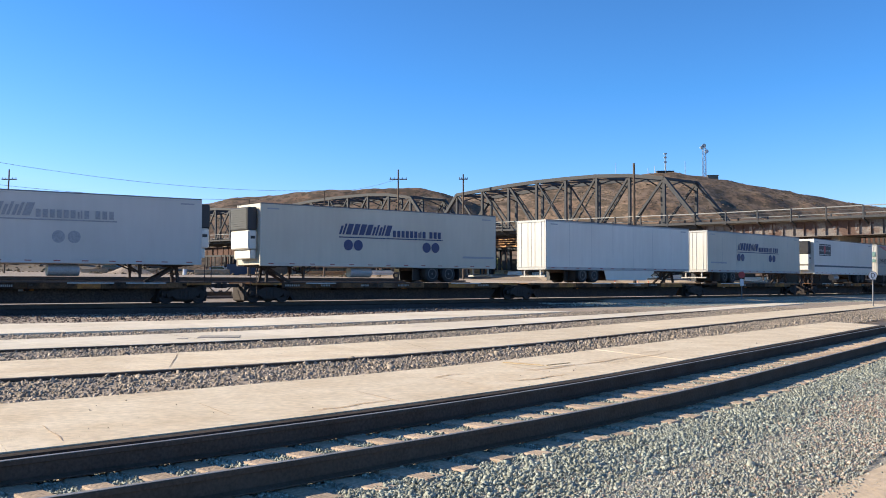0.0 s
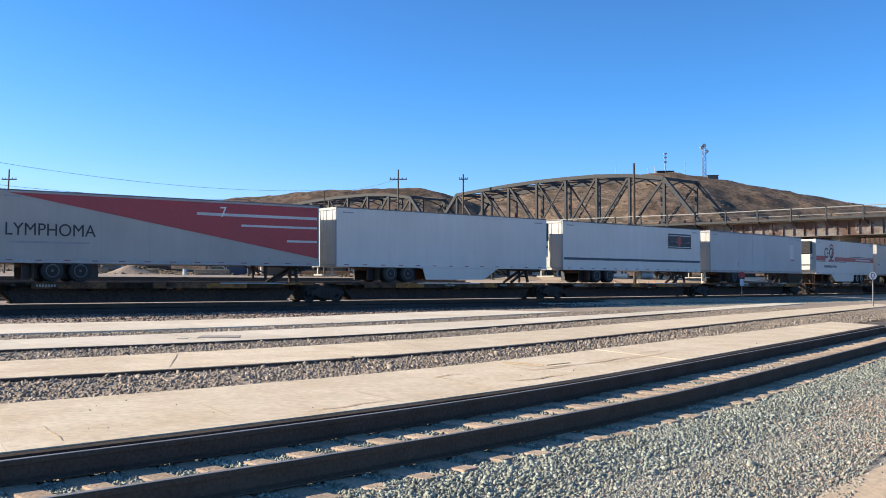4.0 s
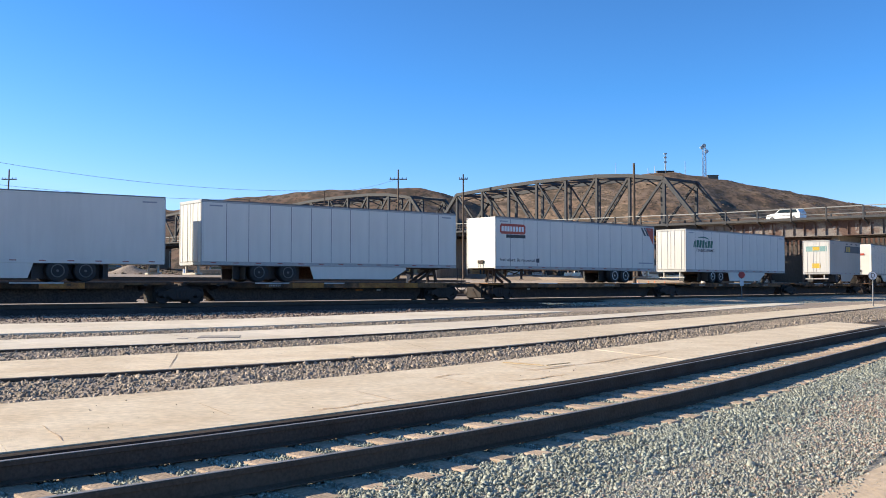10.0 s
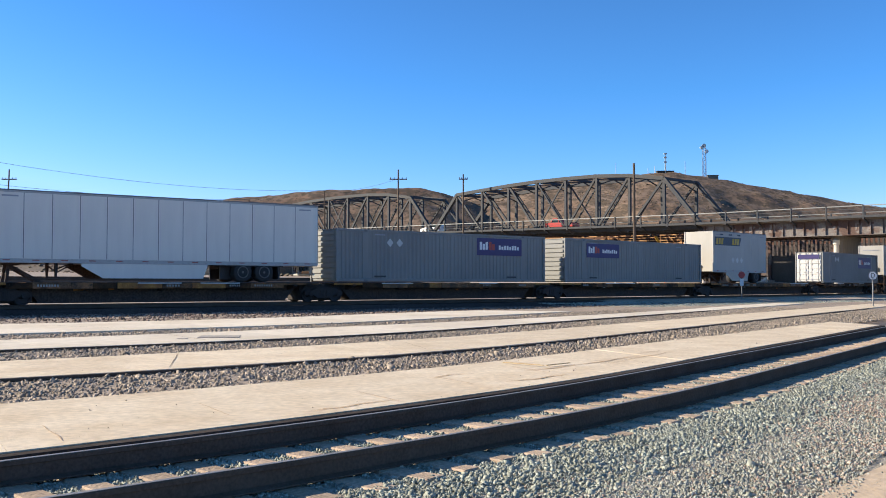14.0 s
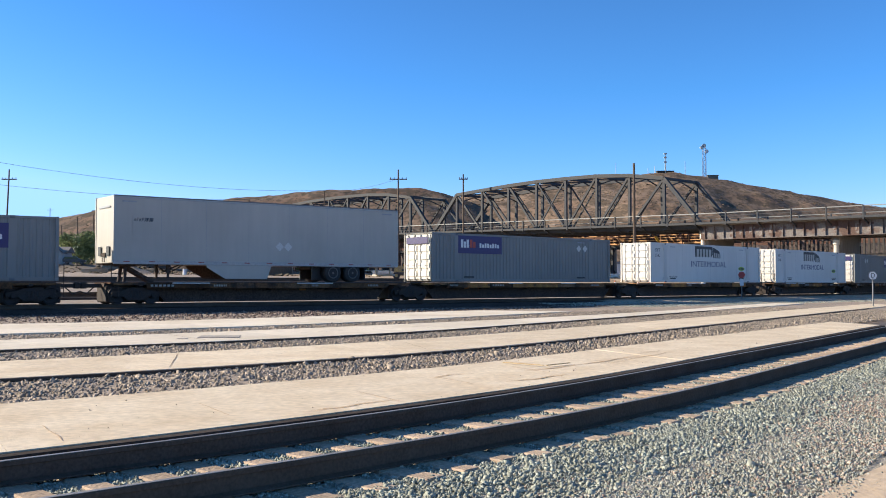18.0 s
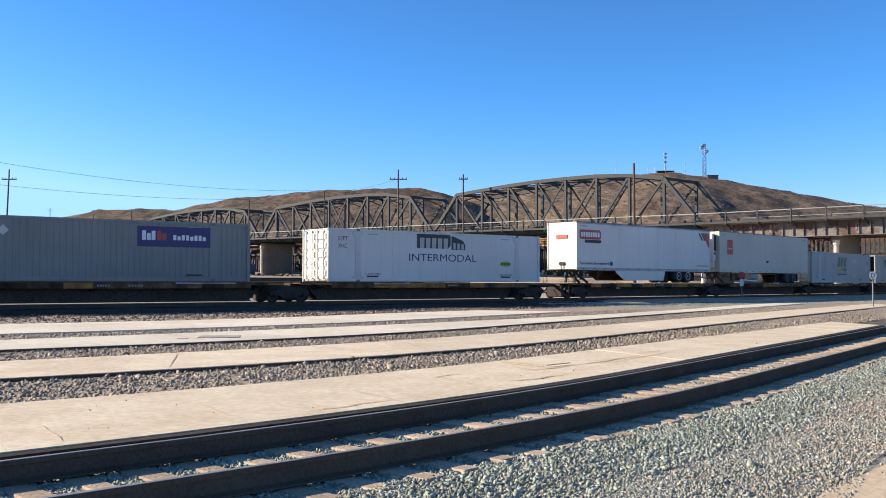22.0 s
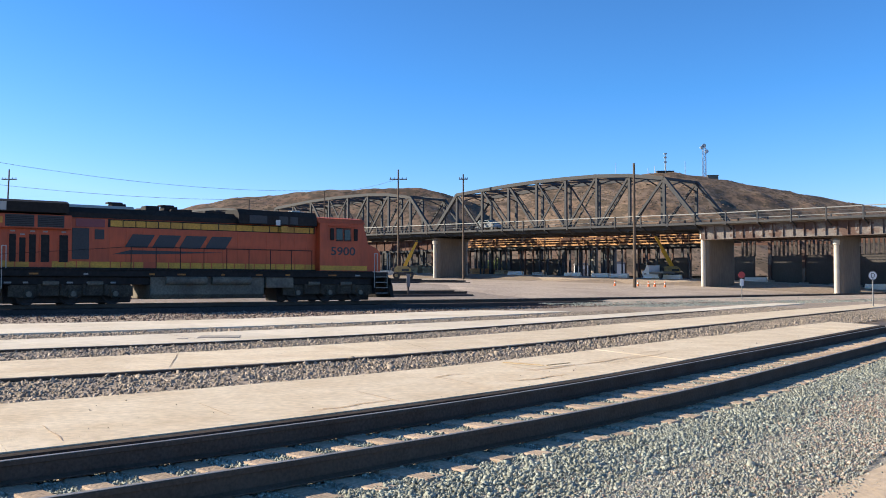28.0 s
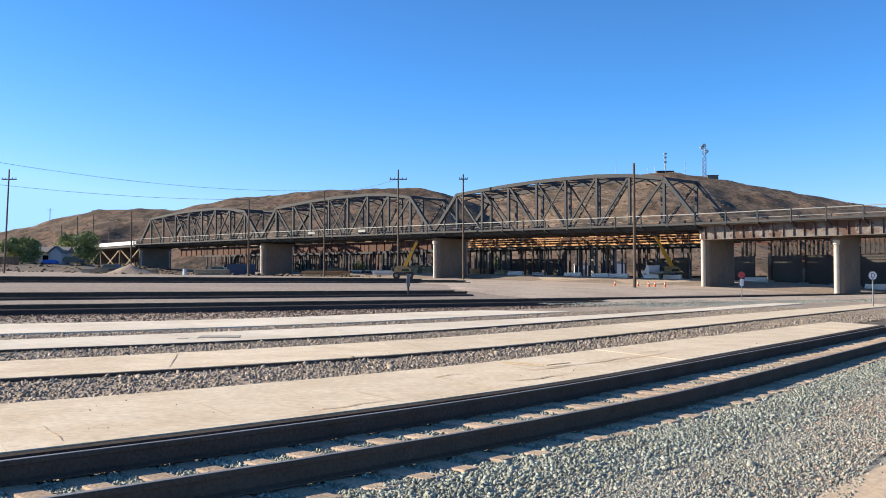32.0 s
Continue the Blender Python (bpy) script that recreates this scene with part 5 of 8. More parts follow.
t = container(560.6, "light grey ribbed container with one door open, green logo", paint=m_box_light, left="open")
s = Shape()
for i in range(3):
    a = -4.5 + i * 0.4
    s.plate([(a, 3.08), (a + 0.3, 3.08), (a + 0.36, 3.62), (a + 0.06, 3.62)], "y", -1.301, -1.297)
part("logo", s, m_green, t, "dark green logo shapes")
blocks(t, -4.5, -3.4, 2.8, 2.95, 6, m_faint, seed=41, name="logo_word")
diamonds(t, (3.45, 4.0), (1.9, 3.15))
t = container(581.3, "grey ribbed container with purple signs, ahead of the locomotive")
carrier_sign(t, 2.54, 6.24, 2.54, 3.54)
diamonds(t, (-3.9, -3.3), (3.3,))
end_sign(t)

# platforms: joints, hitches where trailers stand
JOINTS = ((-33.0, -13.75), (-13.75, 6.5, 26.4, 45.6), (45.6, 64.6, 82.5, 100.1, 117.9, 136.6), (136.6, 155.2, 173.0, 190.6, 208.6, 227.4),
          (227.4, 247.5, 267.3, 286.6), (286.6, 305.2, 322.9, 341.0, 361.5, 380.2), (380.2, 398.8, 418.8, 438.7), (438.7, 457.4, 477.6, 497.8),
          (497.8, 516.9, 534.4, 551.8, 570.7, 589.9))
HITCHES = ((-23.5, 1, 8.15), (-4.0, -1, 8.15), (16.9, 1, 8.15), (35.9, 1, 8.15), (55.5, -1, 8.15), (73.8, 1, 8.15), (91.2, 1, 8.15), (109.1, 1, 8.15), (126.9, 1, 8.15),
           (146.5, -1, 8.15), (164.1, -1, 8.15), (181.8, -1, 8.15), (199.5, -1, 8.15), (217.7, 1, 8.15), (237.2, -1, 8.15), (257.7, 1, 8.15), (280.6, 1, 4.3), (296.5, -1, 8.15),
           (346.5, -1, 4.4), (389.5, -1, 8.15), (507.8, -1, 8.15), (525.6, -1, 8.15))
k = 0
for row in JOINTS:
    for i in range(len(row) - 1):
        u0, u1 = row[i], row[i + 1]
        h = [q for q in HITCHES if u0 < q[0] < u1]
        spine(u0, u1, "coupler" if i == 0 else "joint", "coupler" if i == len(row) - 2 else "joint",
              h[0][0] + h[0][1] * (h[0][2] - 0.95) if h else None, h[0][1] if h else 0, seed=100 + k)
        k += 1


# ---- locomotive at the tail ----
m_loco = mat("loco_orange", (0.58, 0.098, 0.030), 0.6, var=0.12, scale=0.5, second=(0.40, 0.075, 0.028), mix_scale=0.5, streak=0.2)
m_loco_yellow = mat("loco_yellow", (0.66, 0.34, 0.035), 0.6, var=0.2, second=(0.44, 0.215, 0.03), mix_scale=0.8)
m_loco_black = mat("loco_black", (0.030, 0.026, 0.024), 0.7, spec=0.15, var=0.25, scale=0.5)
m_tank = mat("dusty_tank", (0.20, 0.16, 0.115), 0.85, var=0.3, scale=0.8, second=(0.12, 0.095, 0.07), mix_scale=1.2)
m_loco_truck = mat("dusty_truck_frame", (0.095, 0.075, 0.055), 0.9, var=0.4, scale=1.2, second=(0.05, 0.04, 0.032), mix_scale=1.5, spec=0.1)
m_glass = mat("dark_cab_glass", (0.01, 0.012, 0.015), 0.08, var=0.1)
m_rail_white = mat("pale_handrail", (0.50, 0.47, 0.42), 0.6, var=0.15)


def locomotive(u):
    t = thing("diesel_locomotive", "orange and black six-axle diesel locomotive with yellow stripes", "locomotive")
    part("underframe", Shape().box(-10.9, 10.7, -1.45, 1.45, 1.30, 1.62, 0.03).plate([(-10.4, 1.30), (10.3, 1.30), (9.8, 1.05), (-9.9, 1.05)], "y", -1.1, 1.1), m_loco_black, t)
    part("walkway", Shape().box(-10.9, 9.6, -1.52, 1.52, 1.60, 1.66, 0.01), m_loco_black, t)
    # long hood: orange between yellow bands
    part("long_hood", Shape().box(-10.2, 6.3, -0.98, 0.98, 1.66, 4.05, 0.03), m_loco, t)
    rnd = random.Random(6)

    def stripe_row(x0, x1, z0, z1, name):
        x = x0
        while x < x1 - 0.2:
            w = min(rnd.choice((0.5, 0.62, 0.62, 0.95)), x1 - x)
            if rnd.random() < 0.93:
                for y in (-0.994, 0.978):
                    part(name, Shape().box(x + 0.02, x + w - 0.03, y, y + 0.016, z0, z1, 0.004), m_loco_yellow, t, "yellow stripe block")
            x += w
    part("stripe_ground", Shape().box(-10.2, 6.3, -0.984, 0.984, 1.67, 1.72).box(-4.95, 6.2, -0.984, 0.984, 3.64, 4.02), m_loco_black, t, "black band under the stripe")
    stripe_row(-10.2, 6.3, 1.72, 2.0, "lower_stripe")
    stripe_row(-4.85, 6.15, 3.68, 3.97, "upper_stripe")
    part("radiator_cab_side", Shape().box(-10.15, -6.7, -1.3, 1.3, 3.45, 4.1, 0.03), m_loco, t)
    part("corner_stripe", Shape().box(-10.17, -9.7, -1.306, -1.29, 3.66, 3.95), m_loco_yellow, t, "yellow corner block")
    # raised maroon plate; the shade on the orange hood is in its colour
    part("shade_panel", Shape().box(-6.45, -5.1, -1.0, -0.97, 3.62, 4.0, 0.01), m_maroon, t, "dark red panel coloured as shaded orange")
    for a, b in ((-9.6, -8.36), (-8.22, -7.05)):
        part("radiator_grille", Shape().box(a, b, 1.29, 1.312, 3.52, 4.06), m_black, t, "black grille")
        g = part("radiator_grille", Shape().box(a, b, -1.312, -1.29, 3.52, 4.06), m_black, t, "black grille")
        for k in range(6):
            part("slat", Shape().box(a + 0.04, b - 0.04, -1.325, -1.31, 3.56 + 0.08 * k, 3.585 + 0.08 * k), m_loco_black, g)
    part("roof", Shape().plate([(-0.98, 4.05), (0.98, 4.05), (0.98, 4.28), (0.7, 4.55), (-0.7, 4.55), (-0.98, 4.28)], "x", -7.0, 6.3), m_loco_black, t, "black roof")
    part("roof_plate", Shape().plate([(-0.75, 4.54), (0.75, 4.54), (0.55, 4.68), (-0.55, 4.68)], "x", -6.7, -3.6), m_dull, t, "pale grey roof plate")
    part("brake_hood", Shape().plate([(-1.3, 4.05), (1.3, 4.05), (1.3, 4.5), (1.1, 4.78), (-1.1, 4.78), (-1.3, 4.5)], "x", 1.6, 6.15), m_loco_black, t, "black dynamic brake hood")
    for a, b in ((2.2, 3.2), (3.9, 4.4), (4.55, 5.0)):
        part("brake_grille", Shape().box(a, b, -1.312, -1.29, 4.1, 4.5), m_black, t)
    part("air_duct", Shape().box(-9.9, 9.7, -1.25, 1.25, 0.92, 1.3, 0.03), m_loco_black, t)
    for x in (-8.6, -6.2, -3.1, -1.7, 0.6, 2.5, 4.2, 6.8, 8.5):
        part("sill_tag", Shape().box(x, x + rnd.uniform(0.18, 0.5), -1.462, -1.45, 1.38, 1.46), m_ochre if rnd.random() < 0.6 else m_stencil_glint, t, "small painted tag")
    part("radiator_wing", Shape().plate([(-1.48, 4.18), (1.48, 4.18), (1.52, 4.62), (1.1, 4.74), (-1.1, 4.74), (-1.52, 4.62)], "x", -11.0, -6.9), m_loco_black, t, "flared black radiator roof")
    part("radiator_shutter", Shape().box(-10.95, -9.6, -1.53, -1.5, 4.22, 4.6).box(-11.02, -10.99, -1.3, 1.3, 4.22, 4.66), m_dull, t, "pale grey shutters")
    # panels and doors of the hood
    for x, w, z1 in ((-9.2, 0.15, 3.2), (-8.78, 0.14, 3.05), (-8.35, 0.15, 3.2), (-7.8, 0.19, 3.2), (-6.98, 0.2, 3.2)):
        d = part("hood_door", Shape().box(x - w, x + w, -1.0, -0.97, 1.95, z1, 0.01), m_loco_black, t, "open dark louvre")
        part("door_frame", Shape().box(x - w - 0.05, x - w, -1.02, -0.97, 1.95, z1).box(x + w, x + w + 0.05, -1.02, -0.97, 1.95, z1).box(x - w - 0.05, x + w + 0.05, -1.02, -0.97, z1, z1 + 0.05), m_loco, d)
        part("latch", Shape().box(x - 0.1, x + 0.1, -1.02, -0.98, z1 + 0.1, z1 + 0.17), m_stencil_glint, d)
    # black plates on the closed hood; the dark of openings is their colour
    part("equipment_opening", Shape().box(-6.6, -5.82, -1.0, -0.97, 2.1, 3.55, 0.01), m_black, t, "dark opening")
    part("equipment_opening", Shape().box(-5.57, -5.12, -1.0, -0.97, 3.05, 3.52, 0.01), m_black, t)
    for i in range(13):
        x = -4.5 + i * 0.82
        part("hood_door", shared("hood_door", lambda s: (s.box(-0.385, 0.385, -0.99, -0.97, 2.02, 3.6, 0.006), s.box(0.3, 0.34, -1.01, -0.99, 2.7, 2.9)), m_loco), m_loco, t, at=pose(x, 0, 0))
    for x in (-1.2, 0.6):
        part("roof_hatch", shared("roof_hatch", lambda s: s.box(-0.55, 0.55, -0.7, 0.7, 4.5, 4.66, 0.03), m_loco_black), m_loco_black, t, at=pose(x, 0, 0))
    part("exhaust_stack", Shape().box(-2.9, -2.2, -0.35, 0.35, 4.5, 4.8, 0.03), m_loco_black, t)
    for x, z in ((-4.2, 4.60), (-1.6, 4.58)):
        part("roof_vent", Shape().box(x - 0.35, x + 0.35, -0.3, 0.3, 4.5, z + 0.22, 0.03).box(x - 0.5, x + 0.2, -0.2, 0.2, z + 0.22, z + 0.3), m_loco_black, t)
    part("sand_hatch", Shape().box(4.0, 4.4, -1.34, -1.29, 3.66, 4.0, 0.02), m_loco_yellow, t)
    part("number_tab", Shape().box(3.7, 3.95, -1.33, -1.30, 4.02, 4.3), m_stencil, t, "small white tab")
    part("roof_lamp", Shape().box(5.5, 6.0, -0.3, 0.3, 4.72, 4.86, 0.04), m_stencil, t, "white rooftop dome")
    # small pale bars painted as glints of light above the rear truck
    for x in (-9.6, -8.8, -7.9, -6.9, -6.0, -4.9):
        part("truck_glint", Shape().box(x, x + rnd.uniform(0.15, 0.4), -1.30, -1.26, 0.98, 1.06), m_stencil_glint, t, "pale bar painted as a glint")
    part("horn", Shape().rod((5.2, -0.2, 4.86), (5.7, -0.2, 4.86), 0.05, 8, 0.09).rod((5.2, 0.1, 4.86), (5.7, 0.1, 4.86), 0.05, 8, 0.09).rod((5.3, 0, 4.7), (5.3, 0, 4.88), 0.04, 6), m_rail_white, t)
    # side logo as slanted black shapes over a swoosh
    s = Shape()

    def slab(x0, x1, z0, z1):
        s.plate([(x0 + (z0 - 2.72) * 0.62, z0), (x1 + (z0 - 2.72) * 0.62, z0), (x1 + (z1 - 2.72) * 0.62, z1), (x0 + (z1 - 2.72) * 0.62, z1)], "y", -1.012, -1.004)
    for a in (-4.15, -2.82, -1.45, -0.1):
        slab(a, a + 1.1, 2.70, 3.34)
    s.plate([(-4.75, 2.36), (-3.9, 2.58), (1.0, 2.54), (-2.0, 2.42)], "y", -1.012, -1.004)
    part("logo", s, m_ink, t, "slanted black logo shapes")
    # cab and nose
    cab = part("cab", Shape().plate([(6.3, 1.66), (9.35, 1.66), (9.35, 3.3), (9.05, 4.25), (6.3, 4.25)], "y", -1.38, 1.38), m_loco, t)
    part("cab_roof", Shape().plate([(-1.42, 4.25), (1.42, 4.25), (1.2, 4.52), (0.5, 4.62), (-0.5, 4.62), (-1.2, 4.52)], "x", 6.2, 9.15), m_loco, cab)
    part("window_recess", Shape().box(6.75, 8.75, -1.388, -1.376, 3.22, 4.08, 0.01), m_loco, cab, "lighter window surround")
    for a in (6.92, 8.42):
        part("wind_deflector", Shape().box(a, a + 0.24, -1.46, -1.39, 3.32, 3.98, 0.02), m_loco_black, cab, "dark deflector panel")
    for a, b in ((7.32, 7.72), (7.85, 8.22)):
        w = part("side_window", Shape().box(a, b, -1.395, -1.375, 3.35, 3.95, 0.015), m_glass, cab, "dark glass")
        part("window_frame", Shape().box(a - 0.05, b + 0.05, -1.39, -1.37, 3.29, 3.35).box(a - 0.05, b + 0.05, -1.39, -1.37, 3.95, 4.01).box(a - 0.05, a, -1.39, -1.37, 3.35, 3.95).box(b, b + 0.05, -1.39, -1.37, 3.35, 3.95), m_loco_black, w)
    part("windshield", Shape().add([(9.36, -1.1, 3.35), (9.36, 1.1, 3.35), (9.10, 1.1, 4.15), (9.10, -1.1, 4.15), (9.33, -1.1, 3.35), (9.33, 1.1, 3.35), (9.07, 1.1, 4.15), (9.07, -1.1, 4.15)], [(0, 1, 2, 3), (7, 6, 5, 4), (0, 3, 7, 4), (1, 5, 6, 2), (0, 4, 5, 1), (3, 2, 6, 7)]), m_glass, cab)
    part("sun_visor", Shape().box(6.8, 8.7, -1.5, -1.38, 4.10, 4.13), m_loco, cab)
    nose = part("nose", Shape().plate([(9.35, 1.66), (10.4, 1.66), (10.4, 2.7), (10.15, 2.95), (9.35, 3.28)], "y", -1.05, 1.05), m_loco, t)
    part("headlight", Shape().rod((10.39, -0.12, 2.75), (10.44, -0.12, 2.75), 0.09, 12).rod((10.39, 0.12, 2.75), (10.44, 0.12, 2.75), 0.09, 12), m_rail_white, nose)
    part("lower_stripe", Shape().box(6.32, 9.3, -1.392, -1.378, 1.70, 1.95), m_loco_yellow, t, "yellow stripe")
    lettering("road_number", "5900", 0.62, m_ink, t, 7.75, -1.383, 2.72, 1.55, bold=0.01)
    # fuel tank and boxes
    tank = part("fuel_tank", Shape().plate([(-1.15, 0.24), (1.15, 0.24), (1.35, 0.45), (1.35, 1.3), (-1.35, 1.3), (-1.35, 0.45)], "x", -3.0, 3.0), m_tank, t, "dusty grey fuel tank")
    for a, b in ((-2.3, -0.2), (0.1, 2.2)):
        part("air_reservoir", Shape().rod((a, -1.42, 1.12), (b, -1.42, 1.12), 0.2, 14), m_tank, t)
    part("battery_box", Shape().box(3.1, 4.7, -1.42, 1.42, 0.75, 1.3, 0.03), m_tank, t)
    # three-axle trucks
    for xc in (-6.6, 7.0):
        b = part("truck", Shape().box(-2.9, 2.9, -0.66, 0.66, 0.07, 0.95, 0.05), m_truck, t, at=pose(xc, 0, 0))
        for y in (-1.1, 1.1):
            part("truck_frame", shared("loco_frame", lambda s: (s.plate([(-2.8, 0.4), (-2.8, 0.85), (-2.3, 1.05), (2.3, 1.05), (2.8, 0.85), (2.8, 0.4), (2.1, 0.3), (1.5, 0.42), (0.5, 0.42), (0, 0.3), (-0.5, 0.42), (-1.5, 0.42), (-2.1, 0.3)], "y", -0.09, 0.09), [s.box(x - 0.22, x + 0.22, -0.16, 0.1, 0.3, 0.75, 0.04) for x in (-1.95, 0, 1.95)], [s.rod((x, -0.1, 0.45), (x, -0.1, 0.95), 0.1, 10) for x in (-1.5, -0.5, 0.5, 1.5)]), m_loco_truck), m_loco_truck, b, at=pose(0, y, 0, 0, 0, 0 if y < 0 else 180))
        for dx in (-1.95, 0, 1.95):
            for y in (-0.755, 0.755):
                part("wheel", shared("loco_wheel", lambda s: s.lathe([(-0.06, 0.56), (-0.03, 0.56), (-0.028, 0.535), (0.06, 0.53), (0.06, 0.46), (0.02, 0.43), (0.0, 0.2), (0.06, 0.1)], 30), m_wheel_steel), m_wheel_steel, b, at=pose(dx, y, 0.535, 0, 0, 180 if y < 0 else 0))
            part("bearing_cover", shared("bearing_cover", lambda s: s.rod((0, -1.32, 0.5), (0, -1.2, 0.5), 0.13, 10), m_tank), m_tank, b, at=pose(dx, 0, 0))
        for dx in (-1.0, 1.0):
            part("brake_cylinder", shared("brake_cylinder", lambda s: s.rod((-0.35, -1.24, 0.98), (0.35, -1.24, 0.98), 0.11, 10), m_tank), m_tank, b, at=pose(dx, 0, 0))
    # handrails
    for i in range(9):
        x = -4.0 + i * 1.22
        part("handrail_post", shared("handrail_post", lambda s: s.rod((0, -1.47, 1.66), (0, -1.47, 2.75), 0.02, 6), m_loco_black), m_loco_black, t, at=pose(x, 0, 0))
    part("handrail", Shape().rod((-4.0, -1.47, 2.72), (5.76, -1.47, 2.72), 0.02, 6).rod((-10.6, -1.47, 2.2), (-4.0, -1.47, 2.72), 0.012, 6), m_loco_black, t)
    for x in (-10.75, -9.75, 9.75, 10.6):
        part("grab_rail", shared("grab_rail", lambda s: (s.rod((0, -1.46, 0.75), (0, -1.46, 2.65), 0.022, 6), s.rod((0.0, -1.46, 2.65), (0.18, -1.46, 2.65), 0.022, 6), s.rod((0.18, -1.46, 2.65), (0.18, -1.46, 1.66), 0.022, 6)), m_rail_white), m_rail_white, t, "pale grab rail", at=pose(x, 0, 0))
    for x0 in (-10.75, 9.75):
        st = part("steps", shared("step_sides", lambda s: (s.box(0, 0.04, -1.5, -1.1, 0.4, 1.6), s.box(0.85, 0.89, -1.5, -1.1, 0.4, 1.6)), m_loco_black), m_loco_black, t, at=pose(x0, 0, 0))
        for i in range(4):
            part("tread", shared("tread", lambda s: s.box(0.04, 0.85, -1.51, -1.2, -0.02, 0.025), m_stencil_glint), m_stencil_glint, st, at=pose(0, 0, 0.45 + 0.3 * i))
    for sg in (-1, 1):
        part("pilot", shared("pilot", lambda s: (s.plate([(10.9, 0.2), (11.1, 0.2), (11.0, 0.9), (10.7, 1.4), (10.5, 1.4)], "y", -1.4, 1.4), s.box(10.5, 10.9, -1.4, 1.4, 0.9, 1.3)), m_loco_black), m_loco_black, t, at=pose(0, 0, 0, 0, 0, 0 if sg > 0 else 180))
        part("coupler", shared("loco_coupler", lambda s: (s.box(10.8, 11.3, -0.1, 0.1, 0.76, 1.0, 0.02), s.box(11.2, 11.45, -0.17, 0.14, 0.72, 1.05, 0.04)), m_truck), m_truck, t, at=pose(0, 0, 0, 0, 0, 0 if sg > 0 else 180))
    for y in (-0.7, 0.7):
        part("end_rail", Shape().rod((-10.9, y, 1.66), (-10.9, y, 2.8), 0.022, 6).rod((-10.9, y, 2.8), (-10.2, y, 2.8), 0.02, 6), m_rail_white, t)
    part("rear_plate", Shape().box(-10.22, -10.2, -0.7, 0.7, 1.9, 3.9), m_loco, t)
    ROLLING.append((t, u))
    return t


locomotive(601.7)


# ---- truss bridge over the yard ----
m_rail_grey = mat("galvanised_rail", (0.20, 0.20, 0.20), 0.55, 0.5, var=0.15)
# paler than the pier concrete: sunlight on the noses put into the colour
m_sunlit_column = mat("sunlit_column_concrete", (0.60, 0.54, 0.45), 0.85, var=0.12, scale=0.6, streak=0.2)
m_shade_board = mat("dark_plywood_and_shade", (0.06, 0.052, 0.048), 0.9, var=0.25, scale=0.4)
m_wood_lit_edge = mat("tan_wood_and_lit_edge", (0.36, 0.28, 0.19), 0.9, var=0.25, scale=1.0, island=0.2)
m_graffiti = mat("graffiti_paint", (0.20, 0.17, 0.155), 0.8, var=0.3, second=(0.10, 0.06, 0.05), mix_scale=2.5, sharp=True)
ALONG, ACROSS = (-0.705, 0.709), (0.709, 0.705)


def span_point(n, across=0.0, z=0.0):
    """n spans along the bridge from its right end pier; across: metres beyond its middle."""
    return (36.7 - 35.4 * n + 0.709 * across, 132 + 35.6 * n + 0.705 * across, z)


def on_span(n, across):
    x, y, _ = span_point(n, across)
    return x, y, ground_z(x, y)


def deck_z(n):
    return float(np.interp(n, (-5, -0.5, 0, 1, 2, 3, 3.6, 4.4, 5.6, 12), (8.9, 9.5, 9.6, 10.3, 10.9, 11.2, 11.0, 9.6, 5.4, 5.4)))


TOPS = (15.9, 16.7, 17.05, 17.1, 17.05, 16.85, 16.5, 16.15)


def truss_span(k):
    t = thing("truss_span", "dark steel truss span with an arched top chord, rust streaked", "bridge span", "spans of the road bridge")
    lift = (0.0, 0.55, 0.75)[k]

    def top(i, side):
        n = k + i / 9
        return Vector(span_point(n, side, TOPS[i - 1] + lift))

    def low(i, side):
        n = k + i / 9
        return Vector(span_point(n, side, deck_z(n) - 0.25))

    def member(name, a, b, w, h, up=(0, 0, 1)):
        part(name, Shape().beam(a, b, w, h, up), m_steel, t)

    out = (*ACROSS, 0)
    for side in (-4.1, 4.1):
        for i in range(9):
            member("bottom_chord", low(i, side), low(i + 1, side), 0.4, 0.45)
            if 1 <= i <= 7:
                member("top_chord", top(i, side), top(i + 1, side), 0.5, 0.5)
        member("end_post", low(0, side), top(1, side), 0.5, 0.5)
        member("end_post", low(9, side), top(8, side), 0.5, 0.5)
        for i in range(1, 9):
            member("vertical", low(i, side), top(i, side), 0.36, 0.36, out)
        for i in range(1, 4):
            member("diagonal", top(i, side), low(i + 1, side), 0.26, 0.3)
            member("diagonal", top(9 - i, side), low(8 - i, side), 0.26, 0.3)
        member("diagonal", top(4, side), low(5, side), 0.18, 0.2)
        member("diagonal", top(5, side), low(4, side), 0.18, 0.2)
    for i in range(1, 9):
        member("cross_strut", top(i, -4.1), top(i, 4.1), 0.3, 0.35)
        a, b = top(i, -4.1), top(i, 4.1)
        member("sway_brace", a - Vector((0, 0, 1.3)), (a + b) / 2 - Vector((0, 0, 0.2)), 0.14, 0.14)
        member("sway_brace", b - Vector((0, 0, 1.3)), (a + b) / 2 - Vector((0, 0, 0.2)), 0.14, 0.14)
        if i < 8:
            member("lateral_brace", top(i, -4.1), top(i + 1, 4.1), 0.14, 0.16)
            member("lateral_brace", top(i, 4.1), top(i + 1, -4.1), 0.14, 0.16)
    for i in range(10):
        member("floor_beam", low(i, -4.6) - Vector((0, 0, 0.35)), low(i, 4.6) - Vector((0, 0, 0.35)), 0.3, 0.7)


for k in range(3):
    truss_span(k)


